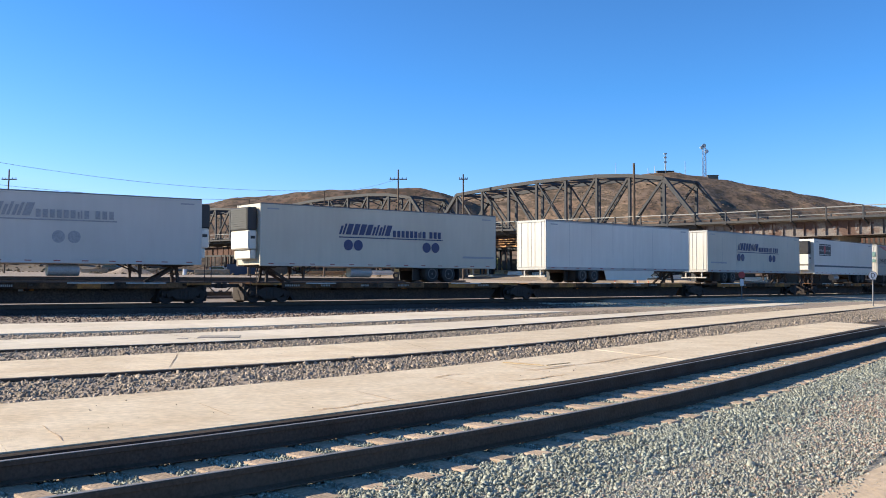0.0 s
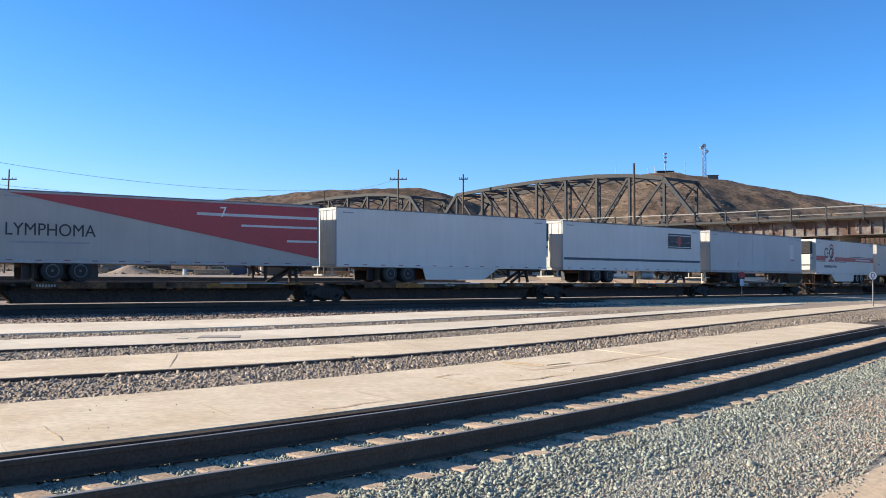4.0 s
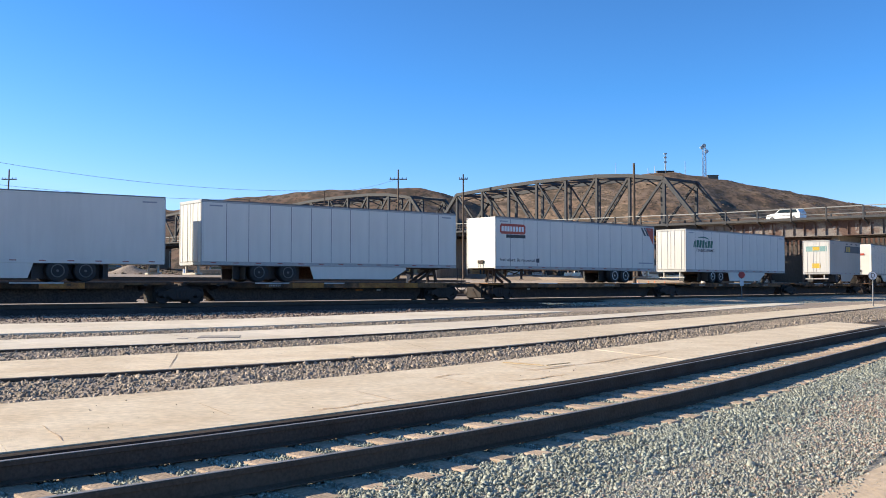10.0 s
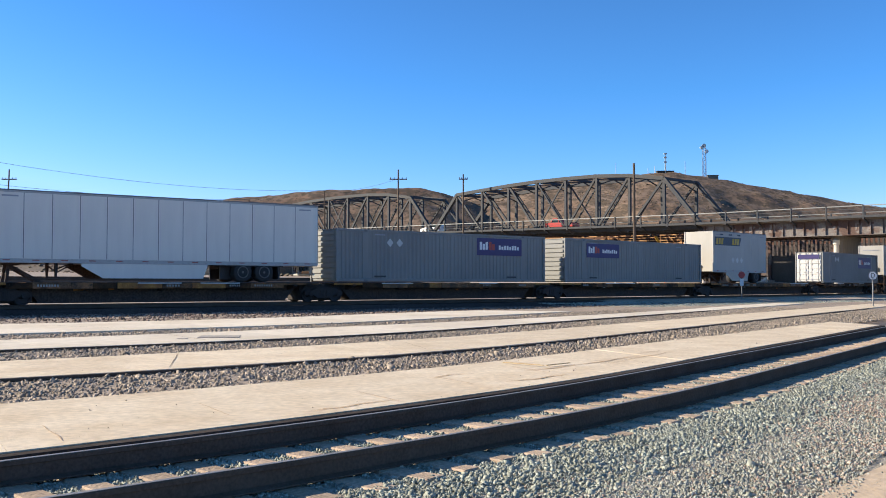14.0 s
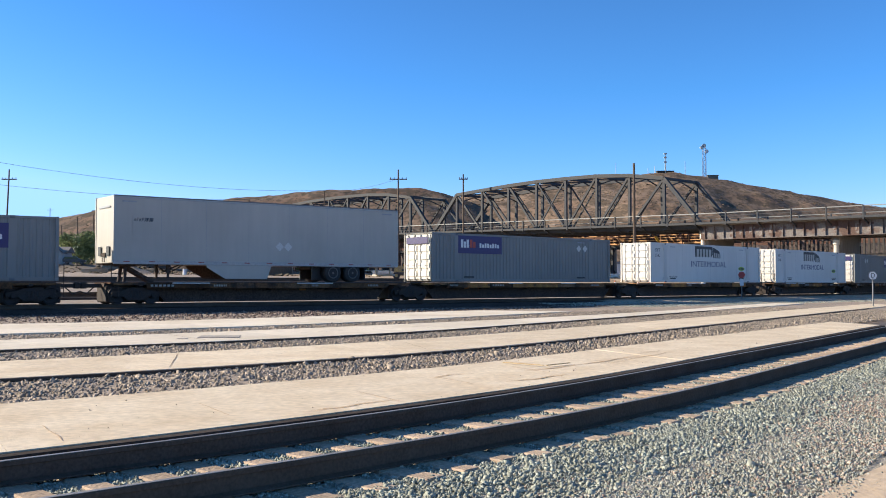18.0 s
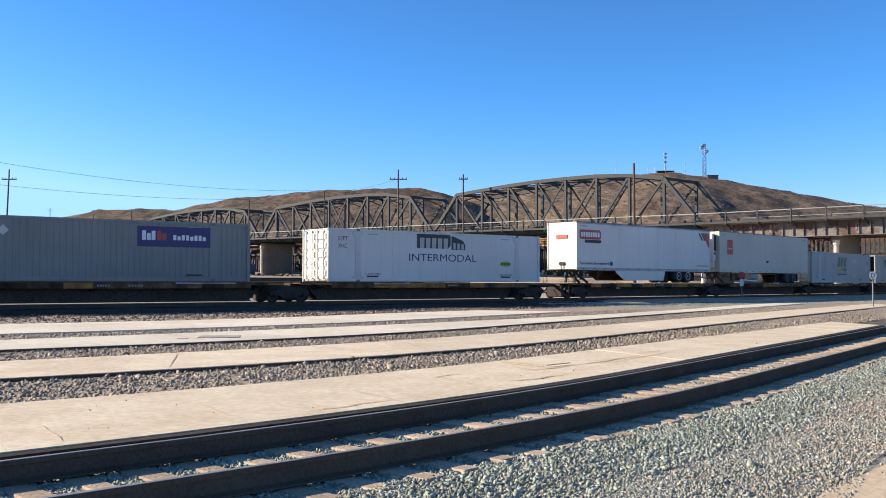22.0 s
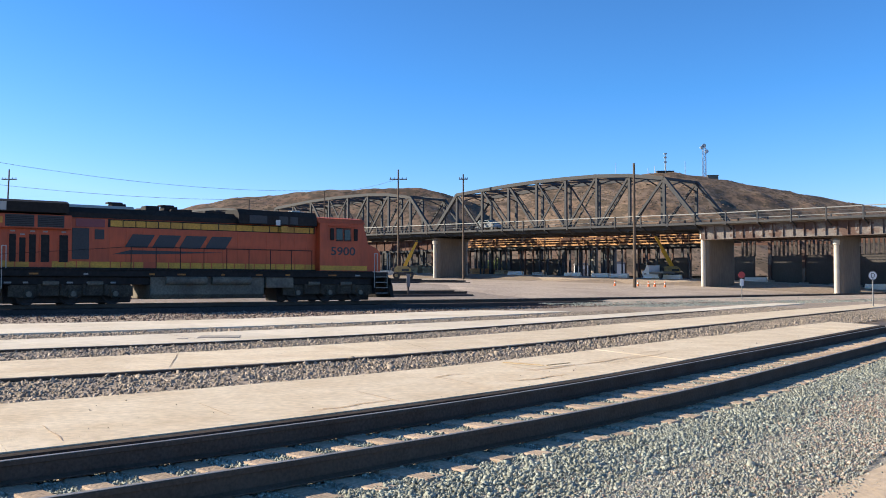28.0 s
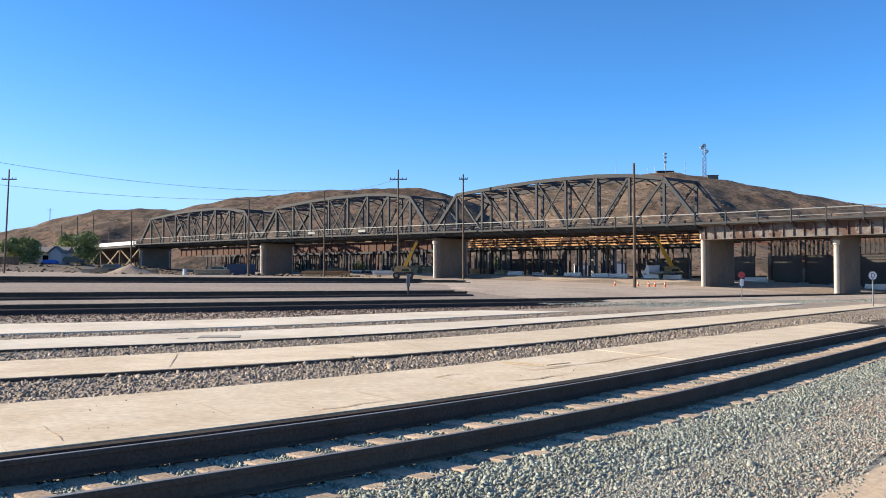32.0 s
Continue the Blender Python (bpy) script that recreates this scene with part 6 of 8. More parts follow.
def deck_run(n0, n1, width, steps, name, label, group=""):
    t = thing(name, label, "bridge deck", group)
    for i in range(steps):
        a, b = n0 + (n1 - n0) * i / steps, n0 + (n1 - n0) * (i + 1) / steps
        part("deck_slab", Shape().beam(span_point(a, 0, deck_z(a) - 0.12), span_point(b - 0.0003, 0, deck_z(b) - 0.12), width, 0.3), m_pier, t)
        for o in (-width / 2 + 0.25, width / 2 - 0.25, -2.0, 2.0):
            part("stringer", Shape().beam(span_point(a, o, deck_z(a) - 0.52), span_point(b, o, deck_z(b) - 0.52), 0.18, 0.5), m_steel, t)
    return t


deck_run(0, 3, 9.6, 27, "bridge_deck", "grey road deck on dark steel stringers, rust stained below")


def railing(n0, n1, across, count, name="bridge_railing"):
    t = thing(name, "grey steel bridge railing with brackets along the walkway", "railing", "railings of the bridge")
    for i in range(count + 1):
        n = n0 + (n1 - n0) * i / count
        z = deck_z(n)
        s = Shape().beam(span_point(n, across, z - 0.45), span_point(n, across, z + 1.15), 0.16, 0.2, (*ACROSS, 0))
        s.beam(span_point(n, across, z - 0.3), span_point(n, across * 0.72, z - 1.0), 0.12, 0.22)
        part("post", s, m_steel, t)
        if i < count:
            m_ = n0 + (n1 - n0) * (i + 1) / count
            for dz, h in ((1.1, 0.11), (0.72, 0.05), (0.35, 0.05)):
                part("rail_bar", Shape().beam(span_point(n, across, z + dz), span_point(m_, across, deck_z(m_) + dz), 0.08, h), m_rail_grey if dz > 1 else m_steel, t)
            part("walkway_edge", Shape().beam(span_point(n, across * 0.93, z - 0.15), span_point(m_, across * 0.93, deck_z(m_) - 0.15), 0.9, 0.28), m_steel, t)
    return t


for across in (-5.6, 5.6):
    railing(0, 3, across, 36)
    railing(-4.14, 0, across, 48)


def girder_span(n0, n1, seed):
    t = thing("girder_span", "rust-brown plate girder bridge span with faded graffiti", "bridge span", "spans of the road bridge")
    rnd = random.Random(seed)
    for across in (-4.2, 0.0, 4.2):
        z0, z1 = deck_z(n0), deck_z(n1)
        g = part("plate_girder", Shape().beam(span_point(n0, across, z0 - 1.3), span_point(n1, across, z1 - 1.3), 0.05, 1.75), m_girder, t)
        for dz, w in ((-0.45, 0.45), (-2.18, 0.5)):
            part("flange", Shape().beam(span_point(n0, across, z0 + dz), span_point(n1, across, z1 + dz), w, 0.07), m_girder, g)
        for i in range(13):
            n = n0 + (n1 - n0) * (i + 0.5) / 13
            z = deck_z(n)
            part("stiffener", Shape().beam(span_point(n, across - 0.12, z - 2.1), span_point(n, across - 0.12, z - 0.5), 0.05, 0.2, (*ACROSS, 0)), m_girder, g)
            if across < 0 and rnd.random() < 0.75:
                a, b = n - 0.006, n + 0.010
                zc = z - rnd.uniform(1.1, 1.5)
                part("graffiti", Shape().beam(span_point(a, across - 0.032, zc), span_point(b, across - 0.032, zc), 0.004, rnd.uniform(0.7, 1.2)), m_graffiti, g, "pale faded paint patch")
    for i in range(6):
        a, b = n0 + (n1 - n0) * i / 6, n0 + (n1 - n0) * (i + 1) / 6
        part("deck_slab", Shape().beam(span_point(a, 0, deck_z(a) - 0.22), span_point(b, 0, deck_z(b) - 0.22), 10.4, 0.36), m_pier, t)


PIERS = (-4.14, -3.795, -3.45, -3.105, -2.76, -2.415, -2.07, -1.725, -1.38, -1.035, -0.69, -0.345, 0.0, 1.0, 2.0, 3.0)
for i in range(12):
    girder_span(PIERS[i], PIERS[i + 1], 60 + i)


def pier(n, thick, wide):
    t = thing("bridge_pier", "tan concrete wall pier with rounded ends", "bridge pier", "piers of the road bridge")
    x, y, _ = span_point(n)
    zt, zb = deck_z(n) - (2.2 if n < 0 else 1.0), ground_z(x, y) - 1.5
    h = wide / 2
    pts = []
    for c, a0 in ((-h, 90), (h, -90)):
        for i in range(9):
            a = radians(a0 + 180 * i / 8)
            p, q = (c + thick / 2 * math.cos(a), thick / 2 * math.sin(a))
            pts.append((x + ACROSS[0] * p + ALONG[0] * q, y + ACROSS[1] * p + ALONG[1] * q))
    part("shaft", Shape().plate(pts, "z", zb, zt - 0.5), m_pier, t)
    cap = [(x + (px - x) * 1.12, y + (py - y) * 1.12) for px, py in pts]
    part("cap", Shape().plate(cap, "z", zt - 0.5, zt), m_pier, t)
    for sg in (-1, 1):
        px, py, _ = span_point(n, sg * (h + thick / 2 + 0.12))
        c = part("nose_column", Shape().rod((px, py, zb), (px, py, zt - 0.7), 0.3, 16), m_sunlit_column, t, "round column on the nose, coloured pale as if sunlit")
        part("collar", Shape().rod((px, py, zt - 1.0), (px, py, zt - 0.45), 0.42, 16), m_sunlit_column, c)
    for a in (-4.1, 4.1):
        px, py, _ = span_point(n, a)
        part("bearing", Shape().box(px - 0.35, px + 0.35, py - 0.35, py + 0.35, zt, deck_z(n) - (2.2 if n < 0 else 0.7), 0.03), m_steel, t)


for n in PIERS:
    pier(n, 1.3, 5.9 if n >= 0 else 4.3)

# approach beyond the far end: a pale wall on timber trestle
ap = thing("bridge_approach", "white concrete approach ramp on a braced timber trestle", "bridge approach")
for i in range(6):
    a, b = 3.0 + 0.2 * i, 3.2 + 0.2 * i
    for o in (-5.0, 5.0):
        part("parapet", Shape().beam(span_point(a, o, deck_z(a) + 0.3), span_point(b, o, deck_z(b) + 0.3), 0.3, 0.85), m_white_ink, ap, "white parapet wall")
    part("deck_slab", Shape().beam(span_point(a, 0, deck_z(a) - 0.4), span_point(b, 0, deck_z(b) - 0.4), 10, 0.5), m_steel, ap)
    # added dark sheet behind the braces stands for shade under the deck
    part("under_deck_shade", Shape().beam(span_point(a, 3, deck_z(a) - 2.2), span_point(b, 3, deck_z(b) - 2.2), 0.2, 3.6), m_shade_board, ap, "dark sheet coloured as the shade under the deck")
    x, y, _ = span_point(a)
    g = ground_z(x, y) - 0.5
    for o in (-4, 0, 4):
        part("trestle_post", Shape().beam(span_point(a, o, g), span_point(a, o, deck_z(a) - 0.6), 0.35, 0.35, (*ACROSS, 0)), m_pole, ap)
    for o in (-4, 4):
        part("trestle_brace", Shape().beam(span_point(a, o, g + 0.5), span_point(b, o, deck_z(b) - 0.9), 0.2, 0.25), m_wood_lit_edge, ap)
        part("trestle_brace", Shape().beam(span_point(b, o, g + 0.5), span_point(a, o, deck_z(a) - 0.9), 0.2, 0.25), m_wood_lit_edge, ap)


# the road goes on beyond the trestle on an earth bank
s = Shape()
for i in range(40):
    n = 4.2 + 0.155 * i
    for o, top in ((-11, False), (-5.2, True), (5.2, True), (11, False)):
        x, y, _ = span_point(n, o)
        s.v.append((x, y, deck_z(n) - 0.02 if top else min(deck_z(n) - 0.3, ground_z(x, y) - 0.3)))
for i in range(39):
    for j in range(3):
        s.f.append((4 * i + j, 4 * i + j + 1, 4 * i + j + 5, 4 * i + j + 4))
tagged(part("road_embankment", s, m_ground, None), "brown earth bank that carries the road beyond the trestle", "embankment", kind="structure")


# ---- new bridge being built behind it ----
m_brown_girder = mat("weathering_steel", (0.115, 0.056, 0.04), 0.9, 0.0, var=0.35, scale=0.3, second=(0.075, 0.04, 0.03), mix_scale=0.25)
m_screen = mat("grey_shade_cloth", (0.085, 0.075, 0.07), 0.95, var=0.2, scale=0.5, second=(0.065, 0.056, 0.052), mix_scale=0.3)
m_new_concrete = mat("new_column_concrete", (0.30, 0.27, 0.235), 0.9, var=0.15, scale=0.5, streak=0.2)
BACK = 15.0


def girder_z(n):
    return float(np.interp(n, (-1, 0.2, 1.2, 1.6, 2.9, 3.4), (8.3, 8.7, 9.3, 9.25, 9.8, 9.9)))


def new_bridge():
    t = thing("unfinished_bridge", "unfinished bridge with brown girders and orange timber falsework on steel posts", "bridge")
    rnd = random.Random(17)
    for across in (BACK, BACK + 5, BACK + 10):
        for i in range(15):
            a, b = -0.45 + i * 0.25, -0.203 + i * 0.25
            za, zb = girder_z(a), girder_z(b)
            g = part("girder", Shape().beam(span_point(a, across, za), span_point(b, across, zb), 0.12, 1.9), m_brown_girder, t)
            part("flange", Shape().beam(span_point(a, across, za - 0.95), span_point(b, across, zb - 0.95), 0.55, 0.08), m_brown_girder, g)
            part("flange", Shape().beam(span_point(a, across, za + 0.95), span_point(b, across, zb + 0.95), 0.5, 0.08), m_brown_girder, g)
            if across == BACK:
                for k in range(5):
                    n = a + (b - a) * (k + 0.5) / 5
                    part("stiffener", Shape().beam(span_point(n, across - 0.1, girder_z(n) - 0.9), span_point(n, across - 0.1, girder_z(n) + 0.9), 0.06, 0.2, (*ACROSS, 0)), m_brown_girder, g)
    # pale strips along the top, coloured as the girder's lit edge
    for i in range(18):
        a = -0.3 + i * 0.2
        part("lit_edge", Shape().beam(span_point(a, BACK - 0.5, girder_z(a) + 1.14), span_point(a + 0.197, BACK - 0.5, girder_z(a + 0.197) + 1.14), 0.9, 0.1), m_wood_lit_edge, t, "pale strip coloured as the lit top edge")
    # timber falsework over the near span
    for i in range(44):
        n = 0.14 + i * 0.0245
        z = girder_z(n) - 0.1
        part("joist", Shape().beam(span_point(n, BACK - 2.6, z - 0.62), span_point(n, BACK + 2.0, z - 0.62), 0.22, 0.16), m_timber, t)
        if i % 4 == 0:
            part("upright", Shape().beam(span_point(n, BACK - 2.5, z - 0.7), span_point(n, BACK - 2.5, z + rnd.uniform(0.2, 0.75)), 0.09, 0.11, (*ACROSS, 0)), m_timber, t)
        if rnd.random() < 0.15:
            part("brace", Shape().beam(span_point(n, BACK - 2.5, z - 0.7), span_point(n + 0.02, BACK - 2.5, z + 0.35), 0.07, 0.1), m_timber, t)
    for k, (dz, h) in enumerate(((-0.85, 0.22), (-0.38, 0.12), (0.0, 0.1), (0.42, 0.13))):
        for i in range(9):
            a, b = 0.14 + i * 0.118, 0.254 + i * 0.118
            q = rnd.uniform(-0.05, 0.05)
            part("stringer_timber", Shape().beam(span_point(a, BACK - 2.7 + 0.08 * k, girder_z(a) + dz + q), span_point(b, BACK - 2.7 + 0.08 * k, girder_z(b) + dz - q), 0.2, h), m_timber, t)
    for i in range(9):
        a = 0.14 + i * 0.118
        part("soffit_board", Shape().beam(span_point(a, BACK - 2.0, girder_z(a) + 0.85), span_point(a + 0.116, BACK - 2.0, girder_z(a + 0.116) + 0.85), 1.5, 0.06), m_timber, t)
    # steel posts in uneven rows with cross beams
    for across in (BACK - 1.5, BACK + 6.5):
        n = -0.9
        while n < 2.95:
            n += rnd.choice((0.018, 0.022, 0.03, 0.036, 0.05, 0.062))
            if n < 0.24 or (0.30 < n < 0.345 and across < BACK):
                continue
            x, y, _ = span_point(n, across)
            w = rnd.choice((0.22, 0.26, 0.3, 0.3, 0.42, 0.62))
            part("falsework_post", Shape().beam((x, y, ground_z(x, y) - 0.5), (x, y, girder_z(n) - 1.0), w, w, (*ACROSS, 0)), m_steel if rnd.random() < 0.7 else m_brown_girder, t)
        for i in range(13):
            a, b = 0.2 + i * 0.22, 0.416 + i * 0.22
            part("cap_beam", Shape().beam(span_point(a, across, girder_z(a) - 1.2), span_point(b, across, girder_z(b) - 1.2), 0.4, 0.42), m_steel, t)
    # bracing of the taller bays
    for n in (0.52, 0.72, 1.0, 1.5, 1.75, 2.05, 2.3):
        z0 = on_span(n, BACK - 1.5)[2]
        part("cross_brace", Shape().beam(span_point(n, BACK - 1.3, z0 + 0.5), span_point(n + 0.05, BACK - 1.3, girder_z(n) - 1.5), 0.07, 0.1).beam(span_point(n + 0.05, BACK - 1.3, z0 + 0.5), span_point(n, BACK - 1.3, girder_z(n) - 1.5), 0.07, 0.1), m_steel, t)
    # wide new columns
    for n, w in ((0.672, 1.1), (0.60, 1.6), (1.44, 0.9), (2.42, 1.2)):
        x, y, z = on_span(n, BACK + 3)
        part("column", Shape().beam((x, y, z - 0.5), (x, y, girder_z(n) - 0.9), w, 1.0, (*ACROSS, 0)), m_new_concrete, t, "bare concrete column")
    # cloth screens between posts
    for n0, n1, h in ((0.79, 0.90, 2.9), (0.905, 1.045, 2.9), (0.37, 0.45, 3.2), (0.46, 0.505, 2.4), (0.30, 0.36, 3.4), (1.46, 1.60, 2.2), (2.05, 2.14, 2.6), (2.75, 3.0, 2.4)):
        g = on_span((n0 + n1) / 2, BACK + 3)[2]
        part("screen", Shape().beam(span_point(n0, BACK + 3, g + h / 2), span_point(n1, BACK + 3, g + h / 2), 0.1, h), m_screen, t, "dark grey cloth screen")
    # solid bays at the near end
    for n0, n1 in ((0.03, 0.105), (-0.115, -0.02), (-0.198, -0.122), (-0.40, -0.27), (-0.55, -0.41)):
        part("bay_wall", Shape().beam(span_point(n0, BACK - 2, 3.4), span_point(n1, BACK - 2, 3.4), 0.3, 4.5), m_screen, t)
    for n in (-0.0185, -0.118, -0.201, -0.265):
        x, y, z = on_span(n, BACK - 2.2)
        c = part("bay_post", Shape().beam((x, y, z - 0.4), (x, y, 7.9), 0.42, 0.45, (*ACROSS, 0)), m_girder, t)
        part("post_foot", Shape().box(x - 0.6, x + 0.6, y - 0.4, y + 0.4, z - 0.3, z + 0.25, 0.04), m_new_concrete, c)
    for i in range(40):
        n = -0.42 + i * 0.0125
        if not -0.02 < n < 0.028:
            x, y, _ = span_point(n, BACK - 2)
            part("bay_stud", Shape().beam((x, y, 5.6), (x, y, 7.9), 0.26, 0.2, (*ACROSS, 0)), m_shade_board, t)
    return t


new_bridge()


# ---- vehicles crossing the bridge ----
def road_car(label, paint, long=4.6, kind="suv"):
    t = thing("car", label, "car")
    h = long / 2
    if kind == "pickup":
        body = [(-h, 0.45), (-h, 1.05), (-0.4, 1.05), (-0.3, 1.1), (0.15, 1.75), (1.0, 1.78), (1.45, 1.15), (h - 0.1, 1.0), (h, 0.45)]
        glass = [(-0.2, 1.12), (0.2, 1.66), (0.95, 1.68), (1.3, 1.15)]
    else:
        body = [(-h, 0.45), (-h, 1.1), (-h + 0.35, 1.62), (0.35, 1.68), (1.05, 1.12), (h - 0.15, 0.95), (h, 0.45)]
        glass = [(-h + 0.3, 1.12), (-h + 0.5, 1.53), (0.3, 1.58), (0.85, 1.12)]
    b = part("body", Shape().plate(body, "y", -0.9, 0.9), paint, t)
    for y in (-0.905, 0.9):
        part("side_window", Shape().plate(glass, "y", y, y + 0.005), m_glass, b, "dark glass")
    for x in (-h + 0.85, h - 0.85):
        for y in (-0.8, 0.8):
            w = part("wheel", Shape().lathe([(-0.11, 0.2), (-0.11, 0.34), (0.11, 0.34), (0.11, 0.2)], 18), m_tyre, t, at=pose(x, y, 0.34))
            part("hub", Shape().rod((0, -0.12, 0), (0, 0.12, 0), 0.2, 12), m_rim, w)
    for y in (-0.65, 0.65):
        part("headlight", Shape().box(h - 0.06, h + 0.01, y - 0.16, y + 0.16, 0.72, 0.88), m_stencil, t)
        part("tail_light", Shape().box(-h - 0.01, -h + 0.04, y - 0.14, y + 0.14, 0.85, 1.0), m_red, t)
    return t


m_car_red = mat("red_car_paint", (0.45, 0.04, 0.035), 0.3, var=0.06)
m_car_white = mat("white_car_paint", (0.75, 0.75, 0.75), 0.3, var=0.04)
m_car_silver = mat("silver_car_paint", (0.25, 0.26, 0.28), 0.3, 0.3, var=0.06)
CROSSERS = ((road_car("white sport utility car crossing the bridge", m_car_white), 10.0, -0.172, 0.325, 2.0, -1),
            (road_car("red pickup truck crossing the bridge", m_car_red, 5.6, "pickup"), 12.0, -0.083, 0.32, 2.0, -1),
            (road_car("silver-white car crossing the bridge towards the near end", m_car_silver, 4.1), 30.0, 0.132, -0.326, -2.0, 1))


# ---- gravel between the pads, side tracks behind ----
def gravel_field():
    # follow the ground's own fall across the yard
    s = Shape()
    offs = (-39.5, -34, -28, -22, -17, -12, -8.5, -5, -3, -1.0)
    n = 57
    for i in range(n):
        for o in offs:
            x, y, _ = line(-75 + 3 * i, o)
            s.v.append((x, y, yard_z(x, y) + 0.045 if beyond_near(x, y) > 2.2 else -0.15))
    m = len(offs)
    for i in range(n - 1):
        for j in range(m - 1):
            s.f.append((i * m + j, i * m + j + 1, (i + 1) * m + j + 1, (i + 1) * m + j))
    return tagged(part("gravel_bed", s, m_gravel_pad, None, smooth=True), "brown-grey gravel between the concrete strips", "gravel", kind="structure")


gravel_field()


def side_track(off, s0, s1, label):
    t = thing("railway_track", label, "railway track", "side tracks behind the main line", kind="structure")

    def z(x, y):
        return ground_z(x, y) + 0.14
    bed = Shape()
    n = round((s1 - s0) / 3) + 1
    for i in range(n):
        for o, dz in ((off - 1.1, -0.5), (off - 0.7, -0.02), (off + 2.2, -0.02), (off + 2.6, -0.4)):
            x, y, a = line(s0 + (s1 - s0) * i / (n - 1), o)
            bed.v.append((x, y, z(x, y) + dz))
    for i in range(n - 1):
        for j in range(3):
            bed.f.append((4 * i + j, 4 * i + j + 1, 4 * i + j + 5, 4 * i + j + 4))
    part("ballast_bed", bed, m_red_ballast, t)
    for d in (0.0, 1.505):
        rail(t, line, off + d, s0, s1, 3.0, z, worn=False)


side_track(14.0, -70, 15, "dusty side track with dark rails behind the main line")
side_track(43.0, -70, 48, "dark side track along the rise before the bridge")
side_track(52.0, -70, 50, "dark side track nearer the bridge piers")


# ---- hills ----
def hill(name, crest, y_foot, y_crest, seed, label, earth):
    """A heightfield whose skyline follows a few crest heights: (bearing as x/y, rise over distance)."""
    us, hs = [c[0] for c in crest], [c[1] for c in crest]
    s = Shape()
    nu, nr = 190, 46
    for j in range(nr):
        r = j / (nr - 1) * 1.35
        for i in range(nu):
            u = us[0] + (us[-1] - us[0]) * i / (nu - 1)
            top = float(np.interp(u, us, hs)) * y_crest
            y = y_foot + (y_crest - y_foot) * r
            x = u * y
            rr = r if r <= 1 else max(0.0, 2 - r) ** 1.5
            p = max(0.0, rr) ** 0.9
            wob = noise.fractal((x * 0.012, y * 0.012, seed), 1.0, 2.0, 5) * 5.0 + abs(noise.noise((x * 0.03 + y * 0.008, y * 0.01, seed + 5))) * -5.0
            fine = noise.fractal((x * 0.09, y * 0.09, seed + 2), 1.0, 2.0, 4) * 0.9
            z = 4.2 + (top - 2.6) * p + wob * (4 * p * (1 - p) if r < 1 else 0.3) + fine * min(1.0, 3 * p)
            s.v.append((x, y, z))
    for j in range(nr - 1):
        for i in range(nu - 1):
            s.f.append((j * nu + i, j * nu + i + 1, (j + 1) * nu + i + 1, (j + 1) * nu + i))
    ob = part(name, s, earth, None, smooth=True)
    return tagged(ob, label, "hill", kind="structure"), s.v, nu


def bearing(rows):
    return [((x - 784) / 1750, (503.5 - y) / 1750) for x, y in rows]


hill_west, hw, hw_n = hill("hill_low", bearing(((-420, 440), (-100, 416), (0, 409), (60, 400), (100, 387), (170, 372), (240, 368), (310, 371), (400, 352), (500, 343), (580, 335), (650, 335), (690, 330),
                                               (740, 332), (780, 340), (830, 357), (900, 386), (1000, 430))), 300, 520, 3, "dry brown desert hill dotted with dark scrub", m_hill_west)
hill_east, he, he_n = hill("hill_high", bearing(((640, 400), (740, 368), (820, 347), (900, 332), (980, 321), (1090, 310), (1150, 305), (1190, 304), (1255, 313), (1350, 329), (1480, 353), (1568, 367),
                                                (1700, 392), (1960, 445))), 310, 600, 8, "higher reddish brown desert hill with radio masts", m_hill_east)


def boulders(vs, rnd, count, lo, hi, material_, name, label, squash=0.8):
    """Scattered clumps of a few leaning facets on a heightfield's points."""
    s = Shape()
    for _ in range(count):
        x, y, z = rnd.choice(vs)
        x += rnd.uniform(-1.5, 1.5)
        z -= 0.05
        r = rnd.uniform(lo, hi)
        vv = []
        for dx, dy, dz in ((1, 0, 0), (0, 1, 0), (-1, 0, 0), (0, -1, 0), (0.3, 0.2, 1), (-0.2, 0.1, -0.6), (0.6, -0.5, 0.6), (-0.6, 0.4, 0.7)):
            k = r * rnd.uniform(0.6, 1.2)
            vv.append((x + dx * k, y + dy * k, z + r * 0.25 + dz * k * squash))
        s.add(vv, [(0, 1, 4), (1, 7, 4), (1, 2, 7), (2, 3, 7), (7, 3, 4), (3, 6, 4), (3, 0, 6), (6, 0, 4), (0, 5, 1), (1, 5, 2), (2, 5, 3), (3, 5, 0)])
    ob = part(name, s, material_, None)
    return tagged(ob, label, "scrub", kind="stuff")


def loose(vs, n, rows, rnd, count):
    """Places strewn at random between the points of a heightfield with n points a row."""
    out = []
    for _ in range(count):
        j, i, a, b = rnd.randrange(rows - 1), rnd.randrange(n - 1), rnd.random(), rnd.random()
        p, q, u, w = (Vector(vs[(j + dj) * n + i + di]) for dj, di in ((0, 0), (0, 1), (1, 0), (1, 1)))
        out.append(tuple(p.lerp(q, a).lerp(u.lerp(w, a), b)))
    return out


m_scrub = mat("dry_scrub", (0.088, 0.068, 0.043), 0.95, var=0.35, island=0.5)
m_rock = mat("hill_rock", (0.17, 0.11, 0.075), 0.95, var=0.3, island=0.35)
rnd = random.Random(5)
boulders(loose(hw, hw_n, 34, rnd, 7000), rnd, 7000, 0.12, 0.42, m_scrub, "hill_scrub", "small dark desert bushes on the hillside")
boulders(loose(he, he_n, 34, rnd, 8000), rnd, 8000, 0.12, 0.46, m_scrub, "hill_scrub", "small dark desert bushes on the hillside")
